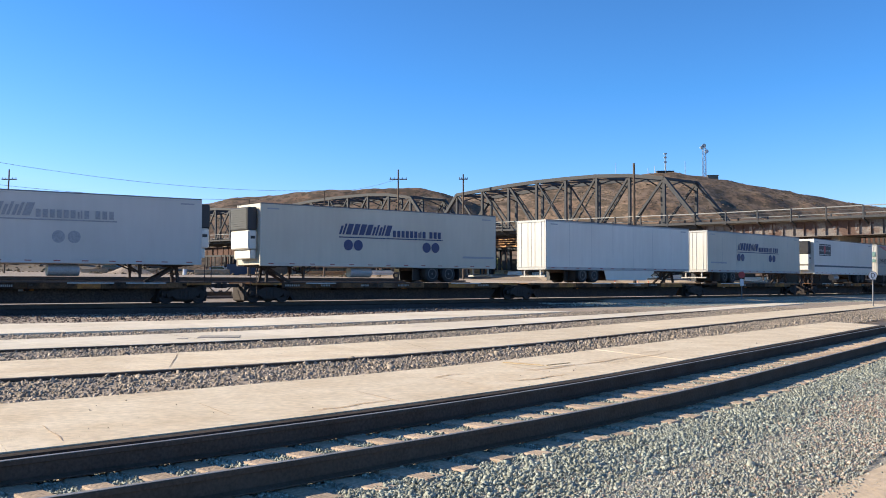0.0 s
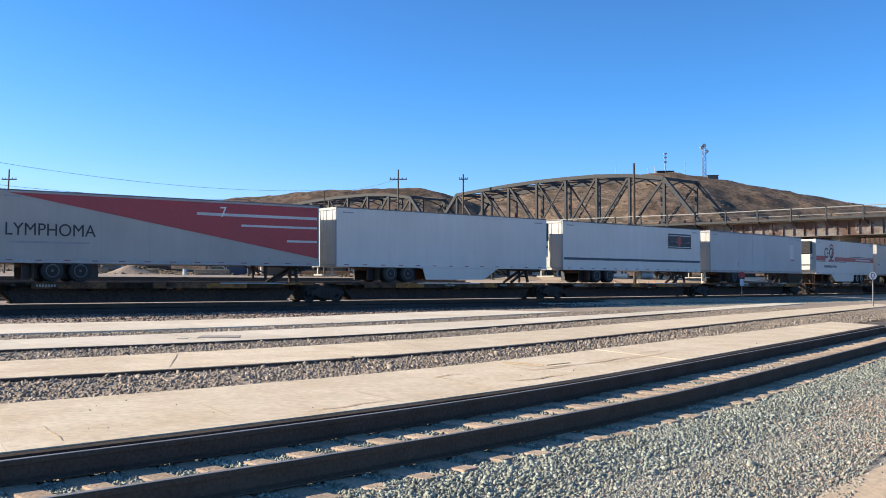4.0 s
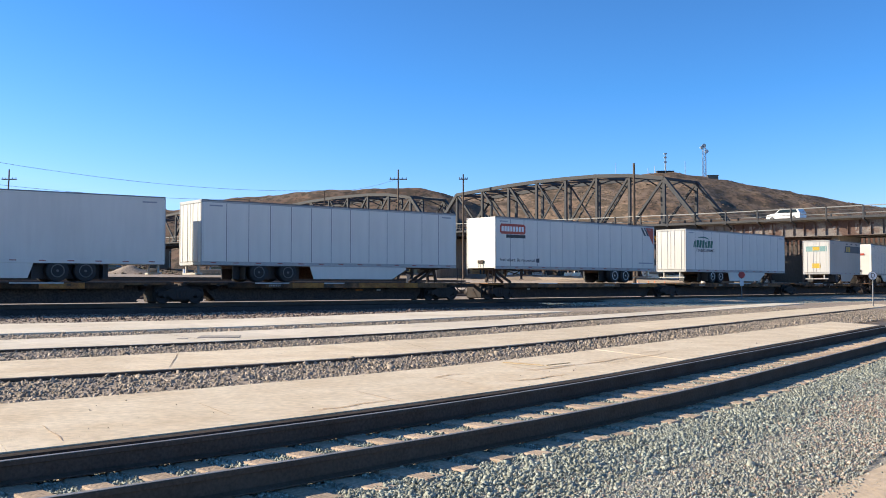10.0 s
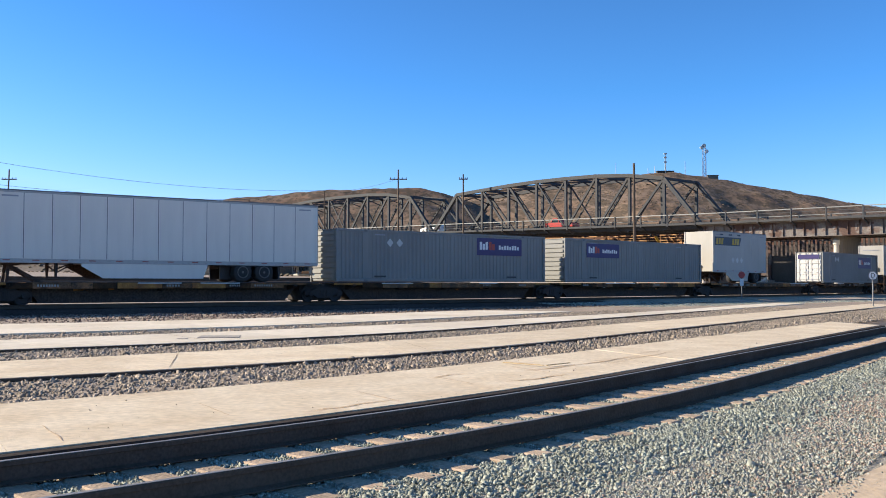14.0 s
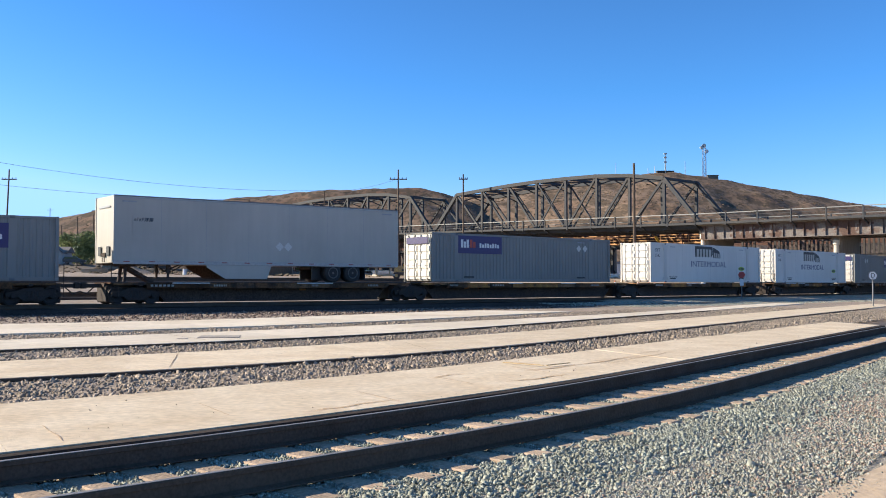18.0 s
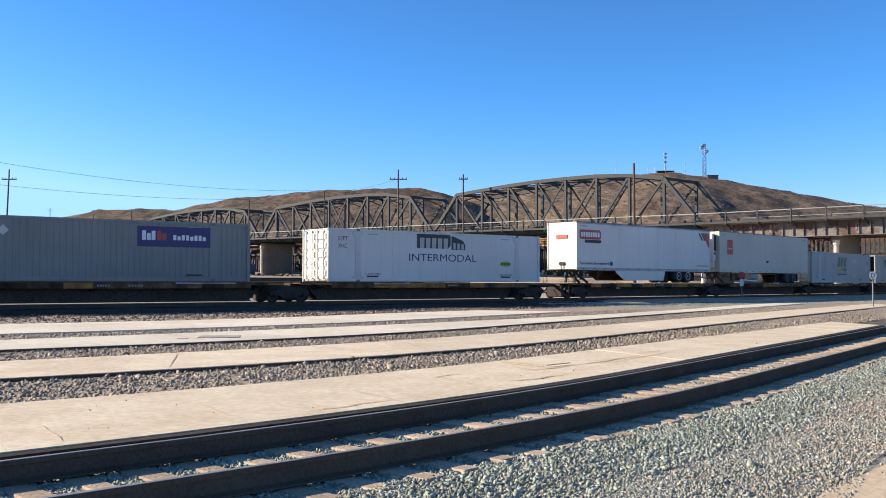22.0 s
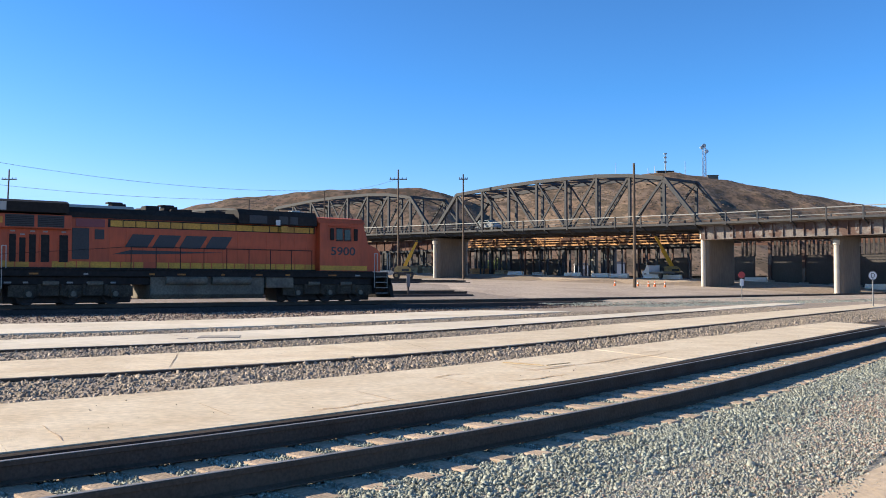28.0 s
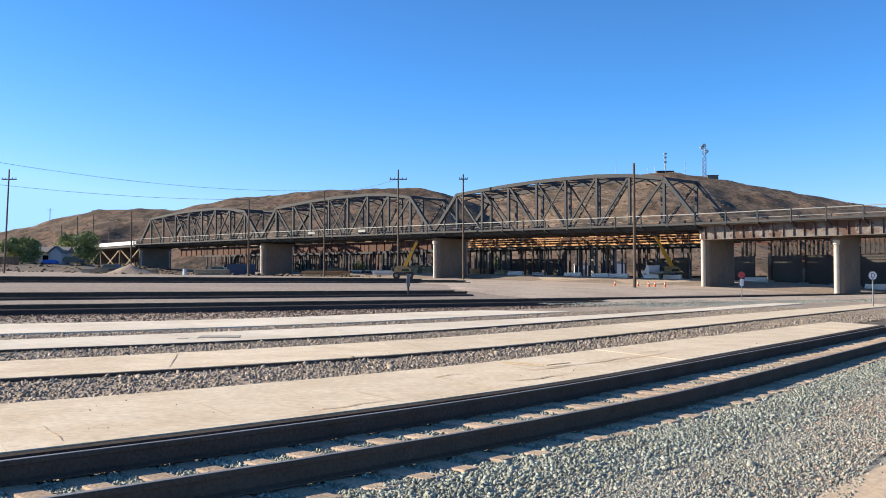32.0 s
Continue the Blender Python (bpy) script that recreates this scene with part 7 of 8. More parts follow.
boulders(loose(he[he_n * 14:], he_n, 19, rnd, 1600), rnd, 1600, 0.2, 0.7, m_rock, "hill_rocks", "brown outcrop rocks on the hill", 0.6)


# ---- masts on the hill ----
m_mast = mat("mast_grey", (0.45, 0.46, 0.47), 0.5, 0.3, var=0.1)


def mast(px, y_top, y_foot, kind, dist=600.0):
    u = (px - 784) / 1750
    x, z0, z1 = u * dist, 1.6 + (503.5 - y_foot) / 1750 * dist - 1.5, 1.6 + (503.5 - y_top) / 1750 * dist
    if kind == "lattice":
        t = thing("radio_tower", "grey lattice radio tower with drum antennas on the hilltop", "radio tower", at=pose(x, dist, z0))
        h = z1 - z0
        for a, b in ((-1, -1), (1, -1), (1, 1), (-1, 1)):
            part("leg", Shape().beam((a * 1.0, b * 1.0, 0), (a * 0.8, b * 0.8, h), 0.22, 0.22, (1, 0, 0)), m_mast, t)
        for i in range(8):
            za, zb = h * i / 8, h * (i + 1) / 8
            part("brace", Shape().beam((-1, -1, za), (0.9, -0.9, zb), 0.14, 0.14).beam((1, -1, za), (-0.9, -0.9, zb), 0.14, 0.14).beam((-1, -0.95, zb), (1, -0.95, zb), 0.14, 0.14), m_mast, t)
        for dx, dz in ((-1.6, -1.0), (1.2, -3.4), (-0.4, 0.2)):
            part("drum_antenna", Shape().rod((dx, -1.6, h + dz), (dx, -0.7, h + dz), 1.15, 14), m_stencil, t, "white drum antenna")
    else:
        t = thing("radio_mast", "thin radio mast on the hilltop", "radio mast", "masts on the hill", at=pose(x, dist, z0))
        h = z1 - z0
        w = 0.45 if kind == "mast" else 0.2
        part("pole", Shape().rod((0, 0, 0), (0, 0, h), w, 6, w * 0.6), m_mast, t)
        if kind == "mast":
            for k in (0.6, 0.8, 0.97):
                part("antenna", Shape().box(-0.9, 0.9, -0.5, 0.5, h * k - 0.5, h * k + 0.3), m_mast, t)


mast(1248, 258, 314, "lattice")
mast(1179, 270, 306, "mast")
for px, a, b in ((1091, 288, 312), (1214, 285, 308), (1160, 292, 306), (1148, 297, 308)):
    mast(px, a, b, "rod")
u = (1262 - 784) / 1750
t = thing("equipment_hut", "small pale equipment hut on the hilltop", "hut", at=pose(u * 602, 602, 1.6 + (503.5 - 317) / 1750 * 602))
part("wall", Shape().box(-3.2, 3.2, -2, 2, -2, 2.0, 0.05), m_pier, t)
part("roof", Shape().plate([(-3.5, 2.0), (3.5, 2.0), (3.2, 2.4), (-3.2, 2.4)], "y", -2.3, 2.3), m_rail_grey, t)
t = thing("equipment_hut", "low dark equipment building on the hilltop", "hut", at=pose((1178 - 784) / 1750 * 602, 602, 1.6 + (503.5 - 308) / 1750 * 602))
part("wall", Shape().box(-5, 5, -2, 2, -2, 1.5, 0.05), m_shade_board, t)
part("roof", Shape().box(-5.3, 5.3, -2.3, 2.3, 1.5, 1.9, 0.05), m_steel, t)


# ---- poles and wires ----
def pole(x, y, z0, z1, arm=None, lean=0.0, r=0.17):
    t = thing("utility_pole", "dark weathered wooden utility pole", "utility pole", "poles in the yard")
    part("shaft", Shape().rod((x, y, z0 - 1.0), (x + lean, y, z1), r, 10, r * 0.65), m_pole, t)
    if arm:
        w, z = arm
        part("crossarm", Shape().box(x + lean - w, x + lean + w, y - 0.07, y + 0.07, z - 0.08, z + 0.08), m_pole, t)
        for dx in (-0.9, -0.45, 0.45, 0.9):
            part("insulator", Shape().rod((x + lean + dx * w, y, z + 0.08), (x + lean + dx * w, y, z + 0.3), 0.05, 8), m_rail_grey, t)
    return t


pole(3.2, 155.7, 2.35, 19.0, (0.7, 18.2))
pole(-6.9, 152.1, 2.5, 19.3, (1.35, 17.8))
pole(-20.7, 172.4, 2.9, 18.0)
pole(-30.9, 157.1, 2.9, 15.1)
pole(21.6, 111.5, 1.2, 15.3, r=0.2)
pole(-69.6, 156.8, 3.3, 19.9, (1.2, 18.3), 0.6)
pole(-67.5, 214, 4.6, 17.4, r=0.2)
pole(-92, 260, 5.0, 20.0, r=0.2)
pole(-100, 270, 5.0, 20.0, r=0.2)
pole(-112, 290, 5.0, 19.0, r=0.18)
pole(-74, 250, 5.0, 19.0, r=0.16)
pole(-115, 340, 5.0, 22.0, r=0.16)
pole(-215, 540, 28.0, 43.4, (1.6, 42.2), r=0.25)
pole(17.0, 165.0, 2.3, 9.5, r=0.13)


def wire(a, b, sag, name="power_line"):
    n = 24
    pts = []
    for i in range(n + 1):
        t = i / n
        p = Vector(a).lerp(Vector(b), t)
        p.z -= sag * 4 * t * (1 - t)
        pts.append(p)
    s = Shape()
    for i in range(n):
        s.rod(pts[i], pts[i + 1], 0.022, 5, cap=False)
    return tagged(part(name, s, m_steel, None), "thin sagging power line between poles", "wire", "power lines")


wire((-60.0, 108, 17.0), (-20.7, 172.4, 18.0), 1.6)
wire((-62.0, 108, 14.2), (-30.9, 157.1, 15.1), 0.9)
wire((-20.7, 172.4, 17.9), (-6.9, 152.1, 17.9), 0.6)


# ---- signs, markers, cones ----
m_sign_white = mat("sign_white", (0.72, 0.73, 0.73), 0.5, var=0.06)
m_sign_red = mat("sign_red", (0.42, 0.05, 0.045), 0.5, var=0.15)
m_cone = mat("cone_orange", (0.75, 0.16, 0.03), 0.6, var=0.1)


def round_sign():
    t = thing("track_sign", "round white letter sign on a grey steel post", "sign", at=pose(24.8, 57.1, 0.22))
    part("post", Shape().rod((0, 0, -0.4), (0, 0, 1.75), 0.04, 8), m_rail_grey, t)
    d = part("disc", Shape().rod((0, 0.0, 1.88), (0, -0.025, 1.88), 0.235, 24), m_sign_white, t)
    part("rim", Shape().rod((0, 0.012, 1.88), (0, -0.012, 1.88), 0.255, 24), m_ink, d)
    lettering("lettering", "D", 0.36, m_ink, t, 0, -0.027, 1.88)
    return t


round_sign()
x, y, _ = line(30.4, -1.5)
t = thing("track_signal_flag", "red and white marker board on a low post beside the track", "sign", at=pose(x, y, 0.45))
part("post", Shape().rod((0, 0, -0.6), (0, 0, 1.9), 0.04, 8), m_rail_grey, t)
part("board", Shape().rod((0, -0.01, 1.89), (0, -0.04, 1.89), 0.27, 8), m_sign_red, t, "red octagonal board")
part("board", Shape().box(-0.15, 0.15, -0.05, -0.02, 1.04, 1.57, 0.02), m_sign_white, t, "white board")
t = thing("marker_post", "slim grey and white milepost beside the main line", "marker post", at=pose(-2.6, 74.2, 0.66))
part("post", Shape().box(-0.07, 0.07, -0.05, 0.05, -0.4, 1.1, 0.01), m_pole, t)
part("plate", Shape().box(-0.13, 0.13, -0.06, -0.03, 0.75, 1.72, 0.01), m_rail_grey, t, "pale plate")


def cone(x, y):
    c = thing("traffic_cone", "orange traffic cone on the dirt", "traffic cone", "cones on the dirt", at=pose(x, y, ground_z(x, y)))
    part("base", Shape().box(-0.19, 0.19, -0.19, 0.19, 0, 0.04, 0.01), m_cone, c)
    part("cone", Shape().rod((0, 0, 0.04), (0, 0, 0.72), 0.15, 14, 0.03), m_cone, c)
    part("band", Shape().rod((0, 0, 0.38), (0, 0, 0.5), 0.096, 14, 0.078), m_sign_white, c)


for x, y in ((20.4, 117.5), (23.4, 118.8), (24.6, 118.4), (25.5, 119.2), (26.6, 118.6)):
    cone(x, y)


# ---- construction machines and clutter under the bridges ----
m_yellow = mat("machine_yellow", (0.72, 0.38, 0.02), 0.5, var=0.15, second=(0.56, 0.30, 0.02), mix_scale=0.6)
m_dusty_yellow = mat("dusty_machine_yellow", (0.45, 0.31, 0.10), 0.8, var=0.3, scale=1.0, second=(0.26, 0.19, 0.10), mix_scale=1.2)
m_blue_box = mat("blue_container_paint", (0.03, 0.055, 0.10), 0.6, var=0.15)
m_kerb = mat("white_barrier", (0.74, 0.72, 0.68), 0.8, var=0.08)


def boom_lift(x, y, joint, tip, label, turn=0):
    """A lift with a telescopic boom; joint and tip are (along, height)."""
    z = ground_z(x, y)
    t = thing("boom_lift", label, "boom lift", at=pose(x, y, z, 0, 0, turn))
    part("chassis", Shape().box(-1.4, 1.4, -1.0, 1.0, 0.5, 1.0, 0.06), m_shade_board, t)
    for dx in (-1.0, 1.0):
        for dy in (-1.0, 1.0):
            w = part("wheel", Shape().lathe([(-0.16, 0.25), (-0.16, 0.5), (0.16, 0.5), (0.16, 0.25)], 18), m_tyre, t, at=pose(dx, dy, 0.5))
            part("hub", Shape().rod((0, -0.17, 0), (0, 0.17, 0), 0.24, 12), m_dusty_yellow, w)
    part("turret", Shape().plate([(-1.3, 1.05), (1.1, 1.05), (1.1, 1.5), (0.6, 1.9), (-0.9, 1.9), (-1.3, 1.6)], "y", -0.8, 0.8), m_dusty_yellow, t, "dusty yellow turret")
    part("counterweight", Shape().box(-1.75, -1.3, -0.75, 0.75, 1.1, 1.7, 0.08), m_shade_board, t)
    part("engine_cover", Shape().box(-0.2, 0.9, -0.86, -0.8, 1.15, 1.5), m_black, t)
    a, b = Vector((joint[0], 0, joint[1])), Vector((tip[0], 0, tip[1]))
    m_ = a.lerp(b, 0.55)
    bo = part("boom", Shape().beam(a, m_, 0.5, 0.55, (0, 1, 0)), m_yellow, t, "yellow boom")
    part("inner_boom", Shape().beam(m_, b, 0.36, 0.4, (0, 1, 0)), m_yellow, bo)
    part("basket", Shape().box(b.x - 0.6, b.x + 0.6, -0.5, 0.5, b.z - 0.2, b.z - 0.1).box(b.x - 0.6, b.x + 0.6, -0.5, -0.45, b.z + 0.7, b.z + 0.78).box(b.x - 0.6, b.x + 0.6, 0.45, 0.5, b.z + 0.7, b.z + 0.78).box(b.x - 0.6, b.x - 0.55, -0.5, 0.5, b.z - 0.2, b.z + 0.78).box(b.x + 0.55, b.x + 0.6, -0.5, 0.5, b.z - 0.2, b.z + 0.78), m_steel, t)


boom_lift(-5.9, 147.0, (0.2, 1.9), (2.1, 5.7), "yellow boom lift with its arm raised beside the pier")
x, y = 34.6, 149.5
boom_lift(x, y, (0.0, 1.9), (-2.6, 6.7), "yellow telescopic lift with its boom raised under the bridge")
t = thing("work_truck", "white flat work truck parked under the bridge", "truck", at=pose(32.2, 147.5, ground_z(32.2, 147.5), 0, 0, 112))
part("cab", Shape().plate([(1.2, 0.5), (3.0, 0.5), (3.0, 1.1), (2.3, 1.3), (1.9, 2.0), (1.2, 2.0)], "y", -0.95, 0.95), m_car_white, t)
part("bed", Shape().box(-2.6, 1.1, -1.0, 1.0, 0.75, 1.05, 0.03), m_rail_grey, t)
for dx in (-1.7, 2.2):
    for dy in (-0.85, 0.85):
        part("wheel", Shape().lathe([(-0.13, 0.2), (-0.13, 0.42), (0.13, 0.42), (0.13, 0.2)], 16), m_tyre, t, at=pose(dx, dy, 0.42))


def barrier(n, across, turn=134.8):
    x, y, z = on_span(n, across)
    t = thing("concrete_barrier", "white concrete road barrier on the dirt", "barrier", "barriers under the bridge", at=pose(x, y, z, 0, 0, turn))
    part("body", shared("barrier_body", lambda s: s.plate([(-0.32, -0.1), (0.32, -0.1), (0.3, 0.15), (0.2, 0.35), (0.14, 0.62), (-0.14, 0.62), (-0.2, 0.35), (-0.3, 0.15)], "x", -1.6, 1.6), m_kerb), m_kerb, t)


for n in (0.84, 0.60, 0.49, 0.42, 0.30, 0.235, -0.03, -0.36):
    barrier(n, 7.5)

t = thing("shipping_box", "dark blue storage container beside the pier", "storage container", at=pose(-38.2, 187, ground_z(-38.2, 187), 0, 0, 12))
part("body", Shape().box(-2.6, 2.6, -1.2, 1.2, 0.1, 2.1, 0.03), m_blue_box, t)
for i in range(12):
    part("rib", Shape().box(-2.4 + 0.42 * i, -2.3 + 0.42 * i, -1.23, -1.2, 0.2, 1.9), m_blue_box, t)


def lumber_stack(x, y, l, h, turn, m, label):
    t = thing("material_stack", label, "material stack", "stacks under the bridge", at=pose(x, y, ground_z(x, y), 0, 0, turn))
    k = max(2, round(h / 0.25))
    for i in range(k):
        part("board", Shape().box(-l / 2, l / 2, -0.9, 0.9, 0.05 + 0.25 * i, 0.25 + 0.25 * i, 0.02), m, t)


lumber_stack(-22, 186, 9, 0.9, 8, m_timber, "stack of tan timber boards on the dirt")
lumber_stack(-10, 184, 6, 0.7, -4, m_kerb, "pale stack of planks beside the pier")
lumber_stack(-41, 176, 6, 1.0, 5, m_wood_lit_edge, "tan stack of timber beams on the dirt")
lumber_stack(-60, 196, 7, 0.8, -6, m_wood_lit_edge, "tan stack of old sleepers on the dirt")
lumber_stack(-66, 188, 5, 0.7, 4, m_wood_lit_edge, "low tan timber stack beside the tracks")
t = thing("drum", "white steel drum standing beside the track", "drum", at=pose(-44.8, 171.5, ground_z(-44.8, 171.5)))
part("shell", Shape().rod((0, 0, 0), (0, 0, 1.0), 0.32, 16), m_sign_white, t)
part("lid", Shape().rod((0, 0, 1.0), (0, 0, 1.03), 0.34, 16), m_sign_white, t)
lumber_stack(8, 182, 6, 0.9, 10, m_timber, "tan timber stack under the bridge")

for n, a, l, h, turn, m, words in ((2.30, 11.0, 4.5, 0.8, 10, m_kerb, "pale stack of concrete forms by the pier"), (2.05, 11.5, 5.0, 0.6, -8, m_wood_lit_edge, "low stack of tan beams on the dirt"), (1.92, 12.5, 4.0, 0.9, 20, m_wood_lit_edge, "stack of weathered planks on the dirt"),
                                   (1.75, 12.0, 6.0, 0.5, 4, m_kerb, "pale pipes and forms laid on the dirt"), (1.60, 11.5, 4.2, 0.55, -10, m_kerb, "pale bundle of forms beside the posts"), (2.80, 12.0, 7.0, 1.0, 6, m_kerb, "long pale stack of forms under the girders"),
                                   (1.42, 12.2, 2.2, 1.6, 0, m_wood_lit_edge, "tall tan crate of timber beside the lift"), (1.36, 12.4, 2.0, 1.3, 8, m_wood_lit_edge, "tan timber crate beside the pier"), (0.99, 12.8, 2.4, 0.7, -5, m_wood_lit_edge, "tan offcuts stacked beside the posts"),
                                   (0.82, 12.6, 2.0, 0.6, 12, m_kerb, "small pale stack beside the screen")):
    x, y, _ = span_point(n, a)
    lumber_stack(x, y, l, h, 134.8 + turn, m, words)

# white sheets tied to the bridge fence
for n, a in ((1.62, -5.75), (1.33, -5.75)):
    x, y, _ = span_point(n, a)
    t = thing("fence_sheet", "white plastic sheet tied to the bridge fence", "sheet", "sheets on the fence")
    part("sheet", Shape().beam(span_point(n - 0.02, a, deck_z(n) + 0.55), span_point(n + 0.02, a, deck_z(n) + 0.6), 0.03, 0.45), m_rail_grey, t)


# ---- a low bank, trees, house and cars at the far left ----
m_bank = mat("brown_bank_dirt", (0.145, 0.11, 0.083), 0.95, var=0.4, scale=0.3, second=(0.085, 0.066, 0.052), mix_scale=0.15, bump=0.5, bump_scale=3)


def bank_z(x, y):
    """Ground with the bank that rises behind the tracks."""
    a = max(0.0, 1 - abs((x + 86) / 26) ** 3)
    b = max(0.0, min(1.0, (y - 196) / 12))
    return ground_z(x, y) + 1.5 * a * b


bank = Shape()
for i in range(41):
    for j in range(21):
        x, y = -114 + 1.4 * i, 194 + 3.0 * j
        bank.v.append((x, y, bank_z(x, y) - 0.06 + 0.25 * noise.noise((x * 0.3, y * 0.3, 2))))
for i in range(40):
    for j in range(20):
        bank.f.append((i * 21 + j, i * 21 + j + 1, (i + 1) * 21 + j + 1, (i + 1) * 21 + j))
tagged(part("dirt_bank", bank, m_bank, None, smooth=True), "brown dirt bank before the house and trees", "dirt bank", kind="structure")

m_leaf = mat("olive_leaf", (0.24, 0.27, 0.09), 0.8, var=0.3, island=0.5, second=(0.15, 0.19, 0.075), mix_scale=0.3)
m_bark = mat("bark", (0.10, 0.075, 0.05), 0.95, var=0.3)
m_house = mat("house_wall", (0.55, 0.54, 0.52), 0.8, var=0.08)
m_roof = mat("house_roof", (0.22, 0.20, 0.19), 0.85, var=0.2)
m_tarp = mat("blue_tarp", (0.03, 0.12, 0.55), 0.6, var=0.15)


def tree(x, y, high, wide, seed, label="dense olive green tree beside the house"):
    rnd = random.Random(seed)
    z = bank_z(x, y)
    t = thing("tree", label, "tree", "trees by the house", at=pose(x, y, z))
    s = Shape().rod((0, 0, -0.3), (0.1, 0, high * 0.35), 0.3, 8, 0.2)
    tips = []
    for i in range(7):
        a = 2 * math.pi * i / 7 + rnd.uniform(-0.3, 0.3)
        p = Vector((math.cos(a) * wide * rnd.uniform(0.26, 0.42), math.sin(a) * wide * rnd.uniform(0.26, 0.42), high * rnd.uniform(0.4, 0.7)))
        s.rod((0.1, 0, high * rnd.uniform(0.2, 0.35)), p, 0.13, 6, 0.05)
        tips.append(p)
    part("trunk", s, m_bark, t)
    lf = Shape()
    tips += [Vector((rnd.uniform(-0.42, 0.42) * wide, rnd.uniform(-0.4, 0.4) * wide, high * rnd.uniform(0.10, 0.84))) for _ in range(34 if high > 5 else 12)]
    for c in tips:
        r = wide * rnd.uniform(0.14, 0.24) * min(1.0, 1.35 - c.z / high)
        for _ in range(150):
            d = Vector((rnd.gauss(0, 1), rnd.gauss(0, 1), rnd.gauss(0, 0.8))).normalized() * r * rnd.uniform(0.55, 1.1)
            p = c + d
            if p.z < 0.1:
                continue
            q = Vector((rnd.gauss(0, 1), rnd.gauss(0, 1), rnd.gauss(0, 1))).normalized()
            w = q.orthogonal().normalized() * rnd.uniform(0.15, 0.3)
            h = q.cross(w).normalized() * rnd.uniform(0.10, 0.22)
            lf.add([p - w, p - h, p + w, p + h], [(0, 1, 2, 3)])
    part("crown", lf, m_leaf, t)


tree(-90.3, 212, 6.0, 7.4, 1)
tree(-86.6, 234, 8.4, 10.0, 2)
t = thing("house", "white single-storey house with a low grey roof behind trees", "house", at=pose(-88.3, 221, 6.3, 0, 0, 8))
part("wall", Shape().box(-4.5, 4.5, -3, 3, -1.2, 2.4, 0.03), m_house, t)
part("roof", Shape().plate([(-3.6, 2.4), (3.6, 2.4), (0, 3.7)], "x", -5.0, 5.0), m_roof, t)
part("wing", Shape().plate([(1.4, -1.2), (4.2, -1.2), (4.2, 2.1), (2.8, 3.3), (1.4, 2.1)], "y", -5.2, -3.0), m_house, t, "gabled wing")
part("wing_roof", Shape().plate([(1.0, 2.0), (2.8, 3.5), (4.6, 2.0), (4.6, 2.2), (2.8, 3.75), (1.0, 2.2)], "y", -5.5, -2.0), m_roof, t)
part("chimney", Shape().box(-2.2, -1.6, 0.4, 1.0, 2.6, 4.3, 0.03), m_roof, t)
for dx in (-2.6, 0.2, 2.6):
    w = part("window", Shape().box(dx - 0.6, dx + 0.6, -3.04, -2.98, 0.6, 1.7), m_glass, t)
    part("frame", Shape().box(dx - 0.68, dx + 0.68, -3.06, -3.0, 1.7, 1.8).box(dx - 0.68, dx + 0.68, -3.06, -3.0, 0.5, 0.6), m_sign_white, w)
t = thing("car_cover", "bright blue tarpaulin over a parked car", "tarpaulin", at=pose(-83.6, 210.5, bank_z(-83.6, 210.5)))
part("cover", Shape().plate([(-1.6, 0), (1.6, 0), (1.5, 0.5), (0.9, 0.85), (-1.0, 0.85), (-1.5, 0.6)], "y", -0.7, 0.7), m_tarp, t)


t = thing("board_fence", "weathered brown board fence before the tree", "fence", at=pose(-92.5, 206, bank_z(-92.5, 206), 0, 0, -3))
for i in range(30):
    part("board", shared("fence_board", lambda s: s.box(-0.13, 0.13, -0.02, 0.02, -0.2, 1.55), m_pole), m_pole, t, at=pose(-4.3 + 0.29 * i, 0, 0.04 * math.sin(i * 2.3)))
for z in (0.35, 1.2):
    part("fence_rail", Shape().box(-4.5, 4.5, 0.02, 0.1, z, z + 0.1), m_pole, t)


m_car_dark = mat("dark_car_paint", (0.05, 0.055, 0.06), 0.35, var=0.1)


def shed(x, y, w, h, label, paint):
    s = thing("storage_shed", label, "shed", "sheds behind the new bridge", at=pose(x, y, ground_z(x, y) - 0.2))
    part("wall", Shape().box(-w / 2, w / 2, -1.5, 1.5, 0, h, 0.03), paint, s)
    part("roof", Shape().plate([(-1.8, h), (1.8, h), (1.8, h + 0.15), (-1.8, h + 0.5)], "x", -w / 2 - 0.2, w / 2 + 0.2), m_roof, s)
    part("door", Shape().box(-0.5, 0.5, -1.53, -1.5, 0.1, 2.1), m_roof, s)


shed(41.0, 238, 5, 3.4, "pale storage shed behind the unfinished bridge", m_house)
shed(34.5, 244, 4, 3.0, "pale storage shed beside desert shrubs", m_house)
shed(49.0, 232, 3.5, 3.2, "small white shed on the rise", m_house)
for i, (x, y, hh, ww) in enumerate(((10.5, 218, 3.8, 4.2), (13.8, 222, 3.0, 3.2), (24, 226, 2.6, 3.0), (-20, 240, 3.0, 3.6), (-33, 236, 3.2, 3.6))):
    tree(x, y, hh, ww, 20 + i, "green desert shrub behind the unfinished bridge")


def yard_car(x, y, turn, paint, label):
    c = road_car(label, paint)
    c.matrix_basis = pose(x, y, bank_z(x, y), 0, 0, turn)
    c["group"] = "parked cars"


